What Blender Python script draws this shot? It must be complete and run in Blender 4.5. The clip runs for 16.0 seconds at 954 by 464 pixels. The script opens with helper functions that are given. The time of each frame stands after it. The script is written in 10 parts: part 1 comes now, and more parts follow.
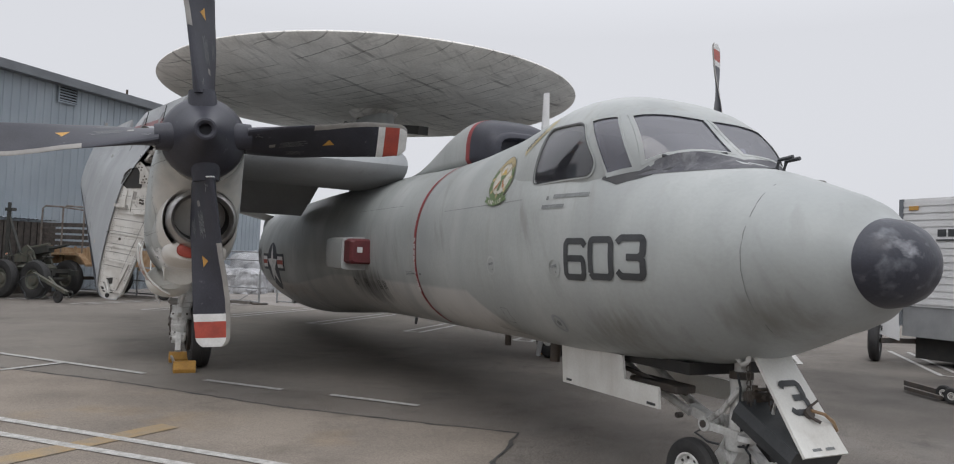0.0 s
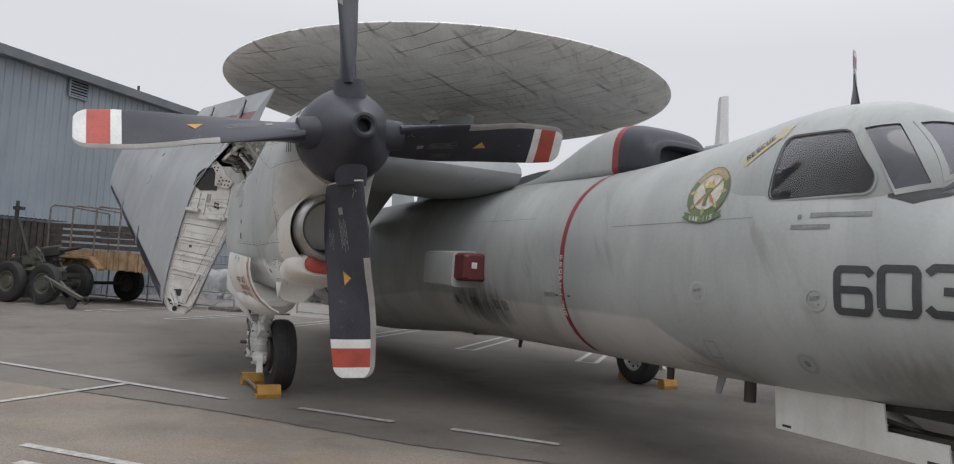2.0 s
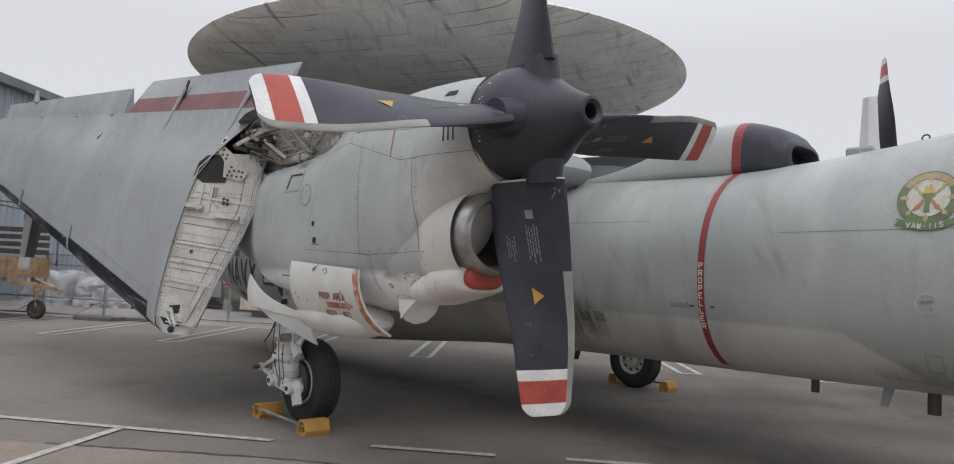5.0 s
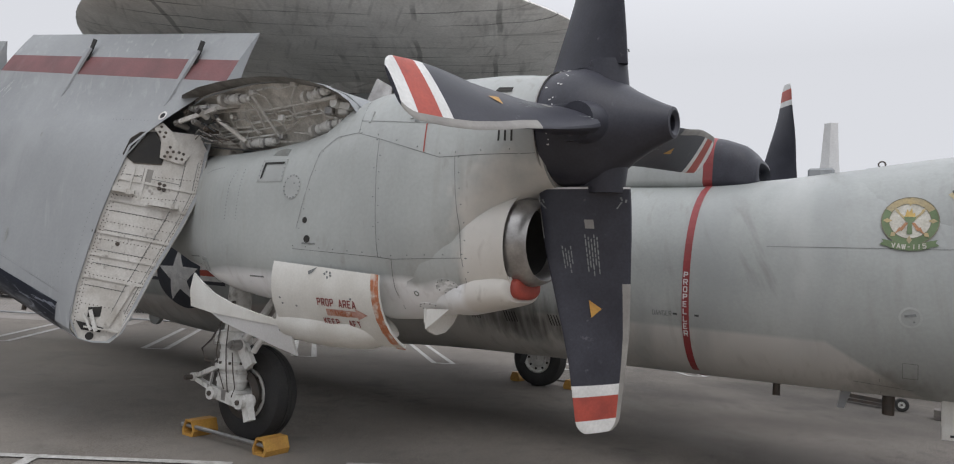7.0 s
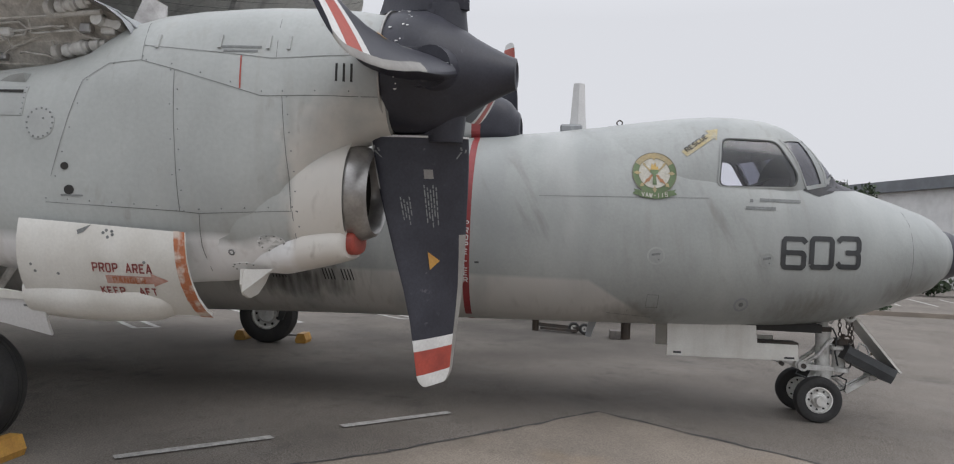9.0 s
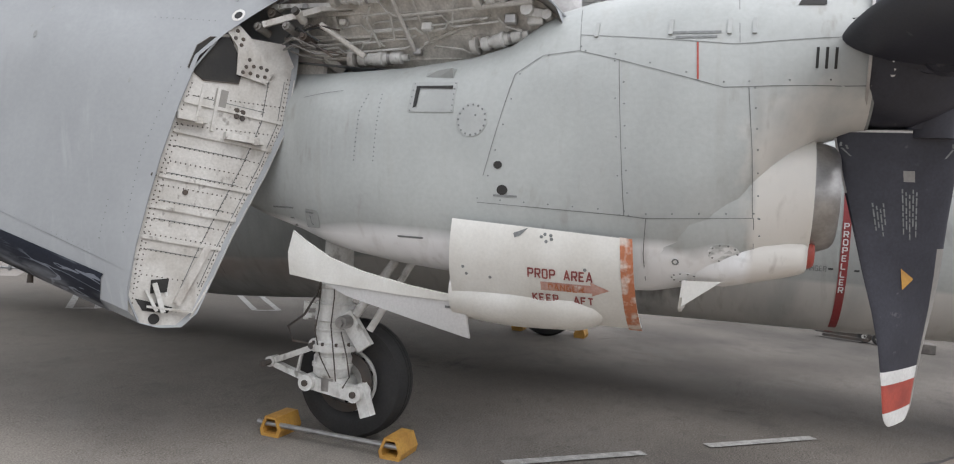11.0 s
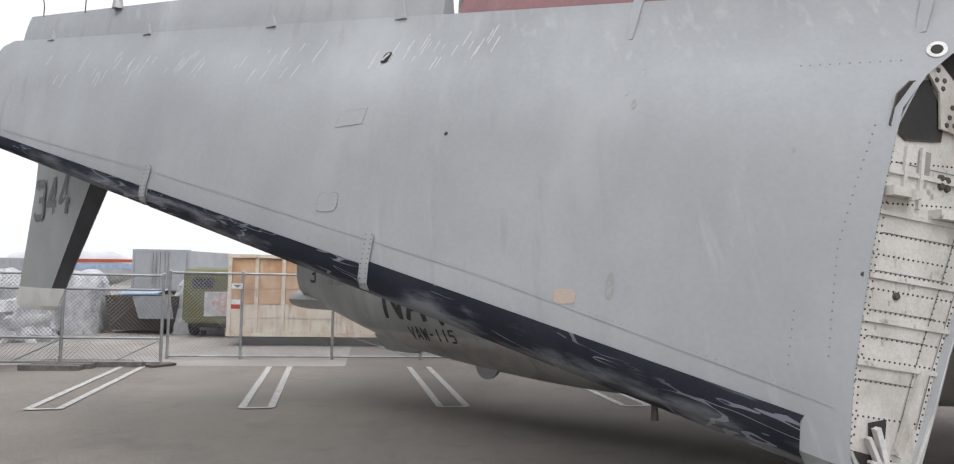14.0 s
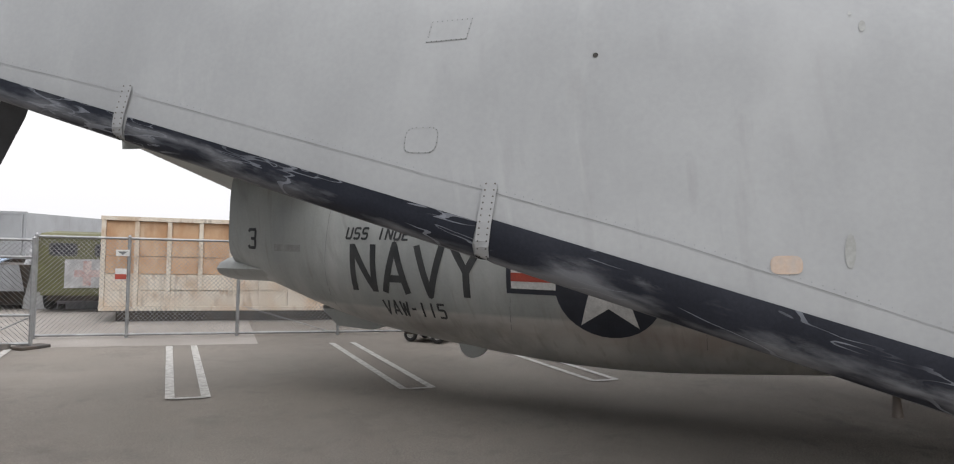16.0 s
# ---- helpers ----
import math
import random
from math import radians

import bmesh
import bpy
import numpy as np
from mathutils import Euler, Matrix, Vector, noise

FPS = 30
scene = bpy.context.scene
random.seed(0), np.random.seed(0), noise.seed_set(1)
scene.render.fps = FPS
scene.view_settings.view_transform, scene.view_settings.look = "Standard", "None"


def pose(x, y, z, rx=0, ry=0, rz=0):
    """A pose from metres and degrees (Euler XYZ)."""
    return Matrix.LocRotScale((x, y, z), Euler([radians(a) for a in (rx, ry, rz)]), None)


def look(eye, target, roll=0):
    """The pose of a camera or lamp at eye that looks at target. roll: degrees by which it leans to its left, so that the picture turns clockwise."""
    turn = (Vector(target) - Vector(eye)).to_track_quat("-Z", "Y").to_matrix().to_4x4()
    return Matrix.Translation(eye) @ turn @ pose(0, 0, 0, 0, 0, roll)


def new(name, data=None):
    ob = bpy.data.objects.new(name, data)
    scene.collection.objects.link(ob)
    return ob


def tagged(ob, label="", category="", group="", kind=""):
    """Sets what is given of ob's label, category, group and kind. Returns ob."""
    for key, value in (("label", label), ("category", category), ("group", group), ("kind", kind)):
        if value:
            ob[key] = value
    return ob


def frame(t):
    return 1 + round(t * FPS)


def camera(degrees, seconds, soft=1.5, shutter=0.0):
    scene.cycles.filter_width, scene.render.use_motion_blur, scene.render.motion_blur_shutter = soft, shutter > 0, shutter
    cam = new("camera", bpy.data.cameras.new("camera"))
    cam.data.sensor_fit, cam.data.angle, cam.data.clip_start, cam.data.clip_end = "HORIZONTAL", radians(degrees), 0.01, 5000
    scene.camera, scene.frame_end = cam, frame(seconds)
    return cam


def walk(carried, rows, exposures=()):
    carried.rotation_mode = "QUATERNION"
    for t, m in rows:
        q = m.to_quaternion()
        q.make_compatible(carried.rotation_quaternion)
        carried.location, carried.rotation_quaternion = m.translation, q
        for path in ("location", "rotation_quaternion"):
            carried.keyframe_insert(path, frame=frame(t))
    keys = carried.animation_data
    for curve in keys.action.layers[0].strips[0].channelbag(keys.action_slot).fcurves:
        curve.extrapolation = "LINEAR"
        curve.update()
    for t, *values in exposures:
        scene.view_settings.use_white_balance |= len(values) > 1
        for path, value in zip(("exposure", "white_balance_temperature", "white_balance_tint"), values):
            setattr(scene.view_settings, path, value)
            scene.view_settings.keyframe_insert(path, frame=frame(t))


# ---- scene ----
cam = camera(66.7, 16.0, 1.1)
METRES, EYE, TILT, LEAN, TURN = 8.0, 1.5, 0.0, 0.0, 0.0
PATH = [
    (0, (4.047, 11.104, 1.66), (3.171, 9.308, 1.743), 2.4),
    (0.5, (4.343, 10.688, 1.642), (3.471, 8.891, 1.733), 3.1),
    (1, (4.647, 10.276, 1.62), (3.707, 8.512, 1.705), 2.8),
    (1.5, (4.877, 9.834, 1.644), (3.96, 8.062, 1.772), 3.8),
    (2, (5.222, 9.486, 1.674), (4.292, 7.719, 1.786), 3.7),
    (2.5, (5.506, 9.074, 1.68), (4.58, 7.307, 1.817), 3.5),
    (3, (5.86, 8.693, 1.662), (4.877, 6.96, 1.839), 3.7),
    (3.5, (6.105, 8.267, 1.649), (5.089, 6.552, 1.825), 5.3),
    (3.7, (6.196, 8.112, 1.661), (5.182, 6.397, 1.831), 4.8),
    (5.8, (7.383, 6.375, 1.683), (5.913, 5.023, 1.792), 2.7),
    (6, (7.418, 6.235, 1.705), (5.951, 4.881, 1.824), 2.7),
    (6.5, (7.766, 5.852, 1.665), (6.229, 4.584, 1.837), 3.9),
    (7, (7.88, 5.495, 1.713), (6.198, 4.42, 1.837), 4.1),
    (7.5, (7.963, 5.137, 1.7), (6.105, 4.41, 1.833), 5.6),
    (8, (8.023, 4.838, 1.725), (6.062, 4.445, 1.758), 5.7),
    (8.2, (8.018, 4.747, 1.679), (6.034, 4.495, 1.714), 3.9),
    (10.3, (8.126, 3.291, 1.748), (6.138, 3.075, 1.775), 1.0),
    (10.5, (8.099, 3.098, 1.765), (6.128, 2.755, 1.775), 0.1),
    (11, (7.923, 2.669, 1.742), (6.042, 1.989, 1.702), 3.8),
    (11.5, (7.91, 2.108, 1.774), (6.052, 1.372, 1.86), 3.5),
    (12, (7.832, 1.606, 1.785), (6.017, 0.772, 1.896), 2.1),
    (12.5, (7.861, 1.058, 1.826), (6.118, 0.092, 2.0), 1.4),
    (13, (7.934, 0.537, 1.83), (6.225, -0.49, 1.987), 0.5),
    (13.5, (7.982, -0.007, 1.839), (6.311, -1.096, 1.982), 1.4),
    (14, (8.042, -0.499, 1.844), (6.387, -1.616, 1.96), 1.2),
    (14.5, (8.022, -1.006, 1.833), (6.381, -2.138, 1.987), 1.3),
    (15, (8.094, -1.488, 1.817), (6.452, -2.607, 2.044), 0.8),
    (15.5, (8.02, -1.935, 1.783), (6.252, -2.864, 1.891), 1.7),
    (16, (7.872, -2.395, 1.774), (6.019, -3.145, 1.815), 1.6),
]
EXPOSURES = [(0.0, -0.22, 6430, 10), (3.5, -0.22, 6430, 10), (7.0, -0.22, 6430, 10), (8.2, -0.22, 6430, 10), (10.3, -0.15, 6400, 10), (10.5, -0.06, 6400, 10), (11.0, 0.29, 6400, 10), (11.5, 0.35, 6380, 10), (12.0, 0.34, 6400, 10),
             (12.5, 0.32, 6400, 10), (13.5, 0.33, 6450, 10), (14.5, 0.31, 6500, 10), (15.0, 0.0, 6500, 10), (15.5, 0.09, 6600, 10), (16.0, 0.30, 6660, 10)]
walk(cam, [(t, look(eye, target, roll)) for t, eye, target, roll in PATH], EXPOSURES)

# ---- world and light ----
world = bpy.data.worlds.new("overcast_sky")
scene.world = world
world.use_nodes = True
wn, wl = world.node_tree.nodes, world.node_tree.links
wn.clear()
w_out, w_bg, w_mix = wn.new("ShaderNodeOutputWorld"), wn.new("ShaderNodeBackground"), wn.new("ShaderNodeMix")
w_sky, w_hsv = wn.new("ShaderNodeTexSky"), wn.new("ShaderNodeHueSaturation")
SUN_EL, SUN_ROT = radians(58), radians(35)
w_sky.sky_type, w_sky.sun_disc, w_sky.sun_elevation, w_sky.sun_rotation = "NISHITA", False, SUN_EL, SUN_ROT
w_sky.air_density, w_sky.dust_density = 1.0, 4.0
w_hsv.inputs["Saturation"].default_value = 0.25
w_hsv.inputs["Value"].default_value = 0.10
wl.new(w_sky.outputs[0], w_hsv.inputs["Color"])
w_mix.data_type = "RGBA"
w_mix.inputs["Factor"].default_value = 0.85
wl.new(w_hsv.outputs[0], w_mix.inputs["A"])
w_mix.inputs["B"].default_value = (0.91, 0.92, 0.965, 1)
# overcast sky: brighter towards the zenith than at the horizon
w_tc, w_sep, w_rng, w_mul = wn.new("ShaderNodeTexCoord"), wn.new("ShaderNodeSeparateXYZ"), wn.new("ShaderNodeMapRange"), wn.new("ShaderNodeVectorMath")
wl.new(w_tc.outputs["Generated"], w_sep.inputs[0])
wl.new(w_sep.outputs["Z"], w_rng.inputs["Value"])
w_rng.inputs["From Min"].default_value, w_rng.inputs["From Max"].default_value = 0.30, 1.0
w_rng.inputs["To Min"].default_value, w_rng.inputs["To Max"].default_value = 1.0, 2.2
w_mul.operation = "SCALE"
wl.new(w_mix.outputs["Result"], w_mul.inputs[0])
wl.new(w_rng.outputs[0], w_mul.inputs["Scale"])
wl.new(w_mul.outputs[0], w_bg.inputs["Color"])
w_bg.inputs["Strength"].default_value = 1.0
wl.new(w_bg.outputs[0], w_out.inputs["Surface"])

sun_data = bpy.data.lights.new("sun", "SUN")
sun_data.energy, sun_data.angle, sun_data.color = 0.55, radians(40), (1.0, 0.97, 0.93)
sun = new("sun", sun_data)
sun.matrix_world = look((20 * math.sin(SUN_ROT), 20 * math.cos(SUN_ROT), 30), (0, 0, 0))


# ---- materials ----
def mat(name, c1, c2=None, scale=3.0, rough=0.6, metal=0.0, grain=0.06, streak=0.0, streak_col=(0.12, 0.11, 0.10),
        bump=0.02, fine=60.0, per_piece=0.0, contrast=(0.35, 0.65)):
    """Painted or raw surface: two noises in world space, rain streaks down the height, fine bump."""
    m = bpy.data.materials.new(name)
    m.use_nodes = True
    nt = m.node_tree
    n, l = nt.nodes, nt.links
    bsdf = n["Principled BSDF"]
    bsdf.inputs["Metallic"].default_value = metal
    c2 = c2 or tuple(v * 0.8 for v in c1)
    geo = n.new("ShaderNodeNewGeometry")

    def noise_of(sc, detail=4.0, stretch=None):
        t = n.new("ShaderNodeTexNoise")
        t.inputs["Scale"].default_value, t.inputs["Detail"].default_value = sc, detail
        if stretch:
            mp = n.new("ShaderNodeMapping")
            mp.inputs["Scale"].default_value = stretch
            l.new(geo.outputs["Position"], mp.inputs["Vector"])
            l.new(mp.outputs[0], t.inputs["Vector"])
        else:
            l.new(geo.outputs["Position"], t.inputs["Vector"])
        return t

    def ramp(src, a, b):
        r = n.new("ShaderNodeMapRange")
        r.inputs["From Min"].default_value, r.inputs["From Max"].default_value = a, b
        l.new(src, r.inputs["Value"])
        return r.outputs[0]

    def mix(fac, a, b, mode="MIX"):
        k = n.new("ShaderNodeMix")
        k.data_type, k.blend_type = "RGBA", mode
        for s, v in (("Factor", fac), ("A", a), ("B", b)):
            if isinstance(v, (int, float)):
                k.inputs[s].default_value = v
            elif isinstance(v, tuple):
                k.inputs[s].default_value = (*v[:3], 1)
            else:
                l.new(v, k.inputs[s])
        return k.outputs["Result"]

    big = noise_of(scale)
    col = mix(ramp(big.outputs["Fac"], *contrast), c1, c2)
    if streak:
        s1 = noise_of(1.0, 3.0, (9.0, 9.0, 0.7))
        s2 = noise_of(0.8, 2.0)
        mul = n.new("ShaderNodeMath")
        mul.operation = "MULTIPLY"
        l.new(ramp(s1.outputs["Fac"], 0.52, 0.8), mul.inputs[0])
        l.new(ramp(s2.outputs["Fac"], 0.4, 0.7), mul.inputs[1])
        mul2 = n.new("ShaderNodeMath")
        mul2.operation = "MULTIPLY"
        mul2.inputs[1].default_value = streak
        l.new(mul.outputs[0], mul2.inputs[0])
        col = mix(mul2.outputs[0], col, streak_col)
    fn = noise_of(fine, 6.0)
    if grain:
        g = n.new("ShaderNodeMapRange")
        g.inputs["From Min"].default_value, g.inputs["From Max"].default_value = 0.3, 0.7
        g.inputs["To Min"].default_value, g.inputs["To Max"].default_value = 1 - grain, 1 + grain
        l.new(fn.outputs["Fac"], g.inputs["Value"])
        cc = n.new("ShaderNodeCombineColor")
        for i in range(3):
            l.new(g.outputs[0], cc.inputs[i])
        col = mix(1.0, col, cc.outputs[0], "MULTIPLY")
    if per_piece:
        oi = n.new("ShaderNodeObjectInfo")
        g = n.new("ShaderNodeMapRange")
        g.inputs["To Min"].default_value, g.inputs["To Max"].default_value = 1 - per_piece, 1 + per_piece
        l.new(oi.outputs["Random"], g.inputs["Value"])
        cc = n.new("ShaderNodeCombineColor")
        for i in range(3):
            l.new(g.outputs[0], cc.inputs[i])
        col = mix(1.0, col, cc.outputs[0], "MULTIPLY")
    l.new(col, bsdf.inputs["Base Color"])
    rr = n.new("ShaderNodeMapRange")
    rr.inputs["To Min"].default_value, rr.inputs["To Max"].default_value = max(rough - 0.1, 0.02), min(rough + 0.1, 1)
    l.new(big.outputs["Fac"], rr.inputs["Value"])
    l.new(rr.outputs[0], bsdf.inputs["Roughness"])
    if bump:
        b = n.new("ShaderNodeBump")
        b.inputs["Strength"].default_value, b.inputs["Distance"].default_value = 0.5, bump
        l.new(fn.outputs["Fac"], b.inputs["Height"])
        l.new(b.outputs[0], bsdf.inputs["Normal"])
    return m


GULL = mat("gull_grey_paint", (0.405, 0.42, 0.412), (0.335, 0.35, 0.34), 1.1, 0.45, streak=0.25, bump=0.002, fine=35, grain=0.04)


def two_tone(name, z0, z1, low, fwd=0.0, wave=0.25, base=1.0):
    """Grey paint that changes to the paler colour low below about z0; the paler part runs out forward of y 4.8 when fwd
    is set.
    """
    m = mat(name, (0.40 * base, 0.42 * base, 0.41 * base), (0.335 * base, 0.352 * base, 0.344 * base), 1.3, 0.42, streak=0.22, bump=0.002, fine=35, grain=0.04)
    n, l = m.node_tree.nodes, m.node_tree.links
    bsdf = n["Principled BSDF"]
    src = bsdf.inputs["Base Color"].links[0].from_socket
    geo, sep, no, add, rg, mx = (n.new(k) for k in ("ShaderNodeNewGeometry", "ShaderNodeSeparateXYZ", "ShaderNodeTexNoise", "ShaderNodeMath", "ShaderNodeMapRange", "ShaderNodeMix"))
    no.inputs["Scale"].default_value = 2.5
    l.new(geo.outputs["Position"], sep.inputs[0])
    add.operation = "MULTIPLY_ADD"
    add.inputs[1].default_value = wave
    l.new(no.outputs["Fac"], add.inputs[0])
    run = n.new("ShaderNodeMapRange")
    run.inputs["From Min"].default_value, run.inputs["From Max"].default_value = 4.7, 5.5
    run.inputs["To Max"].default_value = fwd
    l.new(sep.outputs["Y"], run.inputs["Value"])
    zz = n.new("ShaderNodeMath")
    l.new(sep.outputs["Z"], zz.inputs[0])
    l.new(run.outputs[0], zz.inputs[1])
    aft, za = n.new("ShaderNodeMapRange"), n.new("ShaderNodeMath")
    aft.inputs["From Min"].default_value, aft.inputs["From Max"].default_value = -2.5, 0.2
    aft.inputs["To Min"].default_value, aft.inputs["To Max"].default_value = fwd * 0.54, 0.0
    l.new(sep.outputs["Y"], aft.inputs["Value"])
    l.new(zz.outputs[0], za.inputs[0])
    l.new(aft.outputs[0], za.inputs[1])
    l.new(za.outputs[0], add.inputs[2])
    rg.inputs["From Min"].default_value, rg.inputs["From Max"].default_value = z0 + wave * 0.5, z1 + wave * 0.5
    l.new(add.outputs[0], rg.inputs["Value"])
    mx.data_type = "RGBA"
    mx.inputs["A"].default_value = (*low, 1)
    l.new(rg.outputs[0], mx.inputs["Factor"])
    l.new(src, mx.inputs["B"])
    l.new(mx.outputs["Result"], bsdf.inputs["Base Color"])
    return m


WINGP = mat("wing_grey_paint", (0.352, 0.366, 0.376), (0.30, 0.312, 0.322), 0.9, 0.62, streak=0.10, streak_col=(0.62, 0.63, 0.63), bump=0.0006, fine=35, grain=0.03)
DOMEP = mat("dome_weathered_paint", (0.82, 0.805, 0.77), (0.70, 0.685, 0.65), 2.2, 0.7, streak=0.15, streak_col=(0.10, 0.09, 0.08), bump=0.003, fine=30, grain=0.08)
WHITE = mat("white_gloss_paint", (0.74, 0.74, 0.71), (0.62, 0.61, 0.57), 2.5, 0.4, streak=0.3, streak_col=(0.35, 0.30, 0.24), bump=0.001, grain=0.04)
RIBW = mat("yellowed_white_primer", (0.60, 0.588, 0.56), (0.47, 0.452, 0.42), 5, 0.55, streak=0.35, streak_col=(0.22, 0.18, 0.14), bump=0.002, grain=0.08)
BLADE = mat("blade_black_paint", (0.027, 0.028, 0.038), (0.040, 0.041, 0.054), 4, 0.45, bump=0.001, grain=0.12)
BOOT = mat("deicer_boot_rubber", (0.013, 0.0155, 0.024), (0.024, 0.027, 0.038), 2.2, 0.5, streak=0.0, bump=0.002, grain=0.15, contrast=(0.45, 0.75))
BOOTSTRIP = mat("grey_boot_strip", (0.30, 0.29, 0.27), (0.22, 0.21, 0.2), 5, 0.55, bump=0.002)
RED = mat("signal_red_paint", (0.42, 0.07, 0.045), (0.33, 0.06, 0.045), 5, 0.5, bump=0.001, grain=0.1)
BANDRED = mat("faded_red_band", (0.27, 0.035, 0.04), (0.22, 0.04, 0.04), 5, 0.5, bump=0.001, grain=0.1)
ORANGE = mat("worn_orange_edge", (0.42, 0.15, 0.07), (0.60, 0.52, 0.46), 13, 0.55, bump=0.002, grain=0.12, contrast=(0.45, 0.6))
FLAPRED = mat("weathered_flap_red", (0.19, 0.075, 0.078), (0.15, 0.068, 0.07), 3, 0.6, streak=0.25, streak_col=(0.30, 0.24, 0.24), bump=0.001, grain=0.1)
ARROWR = mat("sun_faded_red", (0.40, 0.17, 0.13), (0.50, 0.34, 0.29), 9, 0.6, bump=0.001, grain=0.12)
TIPW = mat("tip_white_paint", (0.70, 0.70, 0.69), (0.58, 0.58, 0.57), 5, 0.5, bump=0.001, grain=0.08)
INKB = mat("black_marking_paint", (0.03, 0.033, 0.036), (0.05, 0.053, 0.056), 6, 0.5, bump=0, grain=0.12)
INKG = mat("faded_grey_marking", (0.16, 0.17, 0.17), (0.2, 0.21, 0.21), 12, 0.6, bump=0, grain=0.2)
INKR = mat("maroon_marking", (0.22, 0.05, 0.05), (0.28, 0.08, 0.07), 12, 0.6, bump=0, grain=0.15)
INKW = mat("white_marking", (0.7, 0.7, 0.69), (0.55, 0.55, 0.55), 9, 0.55, bump=0, grain=0.1)
SEAM = mat("panel_gap", (0.13, 0.135, 0.13), (0.24, 0.25, 0.245), 3, 0.8, bump=0)
TYRE = mat("tyre_rubber", (0.022, 0.022, 0.023), (0.034, 0.033, 0.032), 8, 0.75, bump=0.002, grain=0.15)
STEEL = mat("worn_bare_steel", (0.42, 0.41, 0.40), (0.30, 0.29, 0.28), 9, 0.38, metal=0.8, bump=0.001)
GEARW = mat("gear_white_enamel", (0.68, 0.68, 0.66), (0.54, 0.53, 0.505), 9, 0.45, streak=0.4, streak_col=(0.15, 0.13, 0.11), bump=0.001, grain=0.08)
# near-black: dark parts, and shade painted in where holes, slots and bays stay flat
DARK = mat("near_black_and_hole_shade", (0.02, 0.02, 0.02), (0.035, 0.033, 0.03), 6, 0.8, bump=0.002)
# darker than the bay primer: wall shade put into the colour; also greasy fittings
BAYWALL = mat("shaded_wall_and_grease", (0.22, 0.21, 0.195), (0.13, 0.122, 0.112), 7, 0.65, bump=0.003, grain=0.2)
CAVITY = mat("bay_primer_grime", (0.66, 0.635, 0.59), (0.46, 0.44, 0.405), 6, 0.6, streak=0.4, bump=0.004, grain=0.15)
CHOCK = mat("chock_yellow_paint", (0.52, 0.29, 0.06), (0.42, 0.22, 0.05), 9, 0.55, bump=0.002, grain=0.12)
GLASSD = mat("cockpit_pane_dark", (0.035, 0.035, 0.045), (0.05, 0.05, 0.06), 2, 0.12, bump=0, grain=0.0)
ASPH = mat("worn_asphalt", (0.152, 0.136, 0.12), (0.20, 0.18, 0.16), 0.55, 0.9, bump=0.010, fine=75, grain=0.6)
CONC = mat("dusty_concrete", (0.28, 0.243, 0.205), (0.215, 0.188, 0.162), 0.9, 0.9, bump=0.005, fine=80, grain=0.28)
LINEW = mat("worn_line_white", (0.50, 0.49, 0.47), (0.33, 0.32, 0.30), 14, 0.8, bump=0.002, fine=120, grain=0.25)
LINEY = mat("faded_line_yellow", (0.34, 0.24, 0.12), (0.27, 0.22, 0.16), 5, 0.85, bump=0.002, fine=120, grain=0.2)
TAR = mat("tar_seam", (0.05, 0.048, 0.046), (0.09, 0.085, 0.08), 9, 0.85, bump=0.004)
CORR = mat("blue_grey_cladding", (0.30, 0.342, 0.38), (0.255, 0.295, 0.33), 0.6, 0.5, streak=0.3, streak_col=(0.2, 0.2, 0.2), bump=0.001)
ROOFT = mat("roof_trim_grey", (0.16, 0.175, 0.19), (0.13, 0.14, 0.155), 1.5, 0.5)
GALV = mat("galvanised_steel", (0.36, 0.37, 0.375), (0.27, 0.275, 0.28), 6, 0.45, metal=0.5, bump=0.001)
WOODP = mat("weathered_ply_panel", (0.58, 0.40, 0.26), (0.50, 0.30, 0.17), 1.6, 0.75, streak=0.5, streak_col=(0.30, 0.13, 0.06), bump=0.003)
CREAM = mat("rusty_cream_steel", (0.66, 0.60, 0.51), (0.52, 0.38, 0.26), 2.4, 0.6, streak=0.5, streak_col=(0.25, 0.11, 0.05), bump=0.002, contrast=(0.45, 0.75))
OLIVE = mat("olive_drab_paint", (0.125, 0.125, 0.055), (0.10, 0.10, 0.05), 3, 0.6, bump=0.001)
TANP = mat("tan_rust_paint", (0.36, 0.26, 0.16), (0.24, 0.14, 0.07), 4, 0.7, streak=0.5, streak_col=(0.18, 0.08, 0.04), bump=0.002)
GREYWOOD = mat("weathered_grey_plank", (0.16, 0.145, 0.13), (0.10, 0.09, 0.085), 9, 0.85, bump=0.004, grain=0.2)
DARKMET = mat("dark_rusty_metal", (0.055, 0.05, 0.047), (0.09, 0.07, 0.055), 6, 0.7, bump=0.003)
TARP = mat("white_tarpaulin", (0.52, 0.525, 0.54), (0.37, 0.375, 0.39), 4, 0.5, bump=0.03, fine=9)
TRAILW = mat("white_trailer_siding", (0.66, 0.66, 0.66), (0.58, 0.58, 0.58), 2, 0.4, bump=0.001)
TRAILG = mat("grey_trailer_skin", (0.38, 0.40, 0.42), (0.33, 0.34, 0.36), 1.2, 0.5, streak=0.3)
BLUEP = mat("pale_blue_stripe", (0.30, 0.40, 0.55), None, 4, 0.5)
LEAF = mat("dark_foliage", (0.035, 0.055, 0.03), (0.06, 0.085, 0.045), 5, 0.8, bump=0.0)
BARK = mat("bark", (0.09, 0.07, 0.055), None, 9, 0.9)
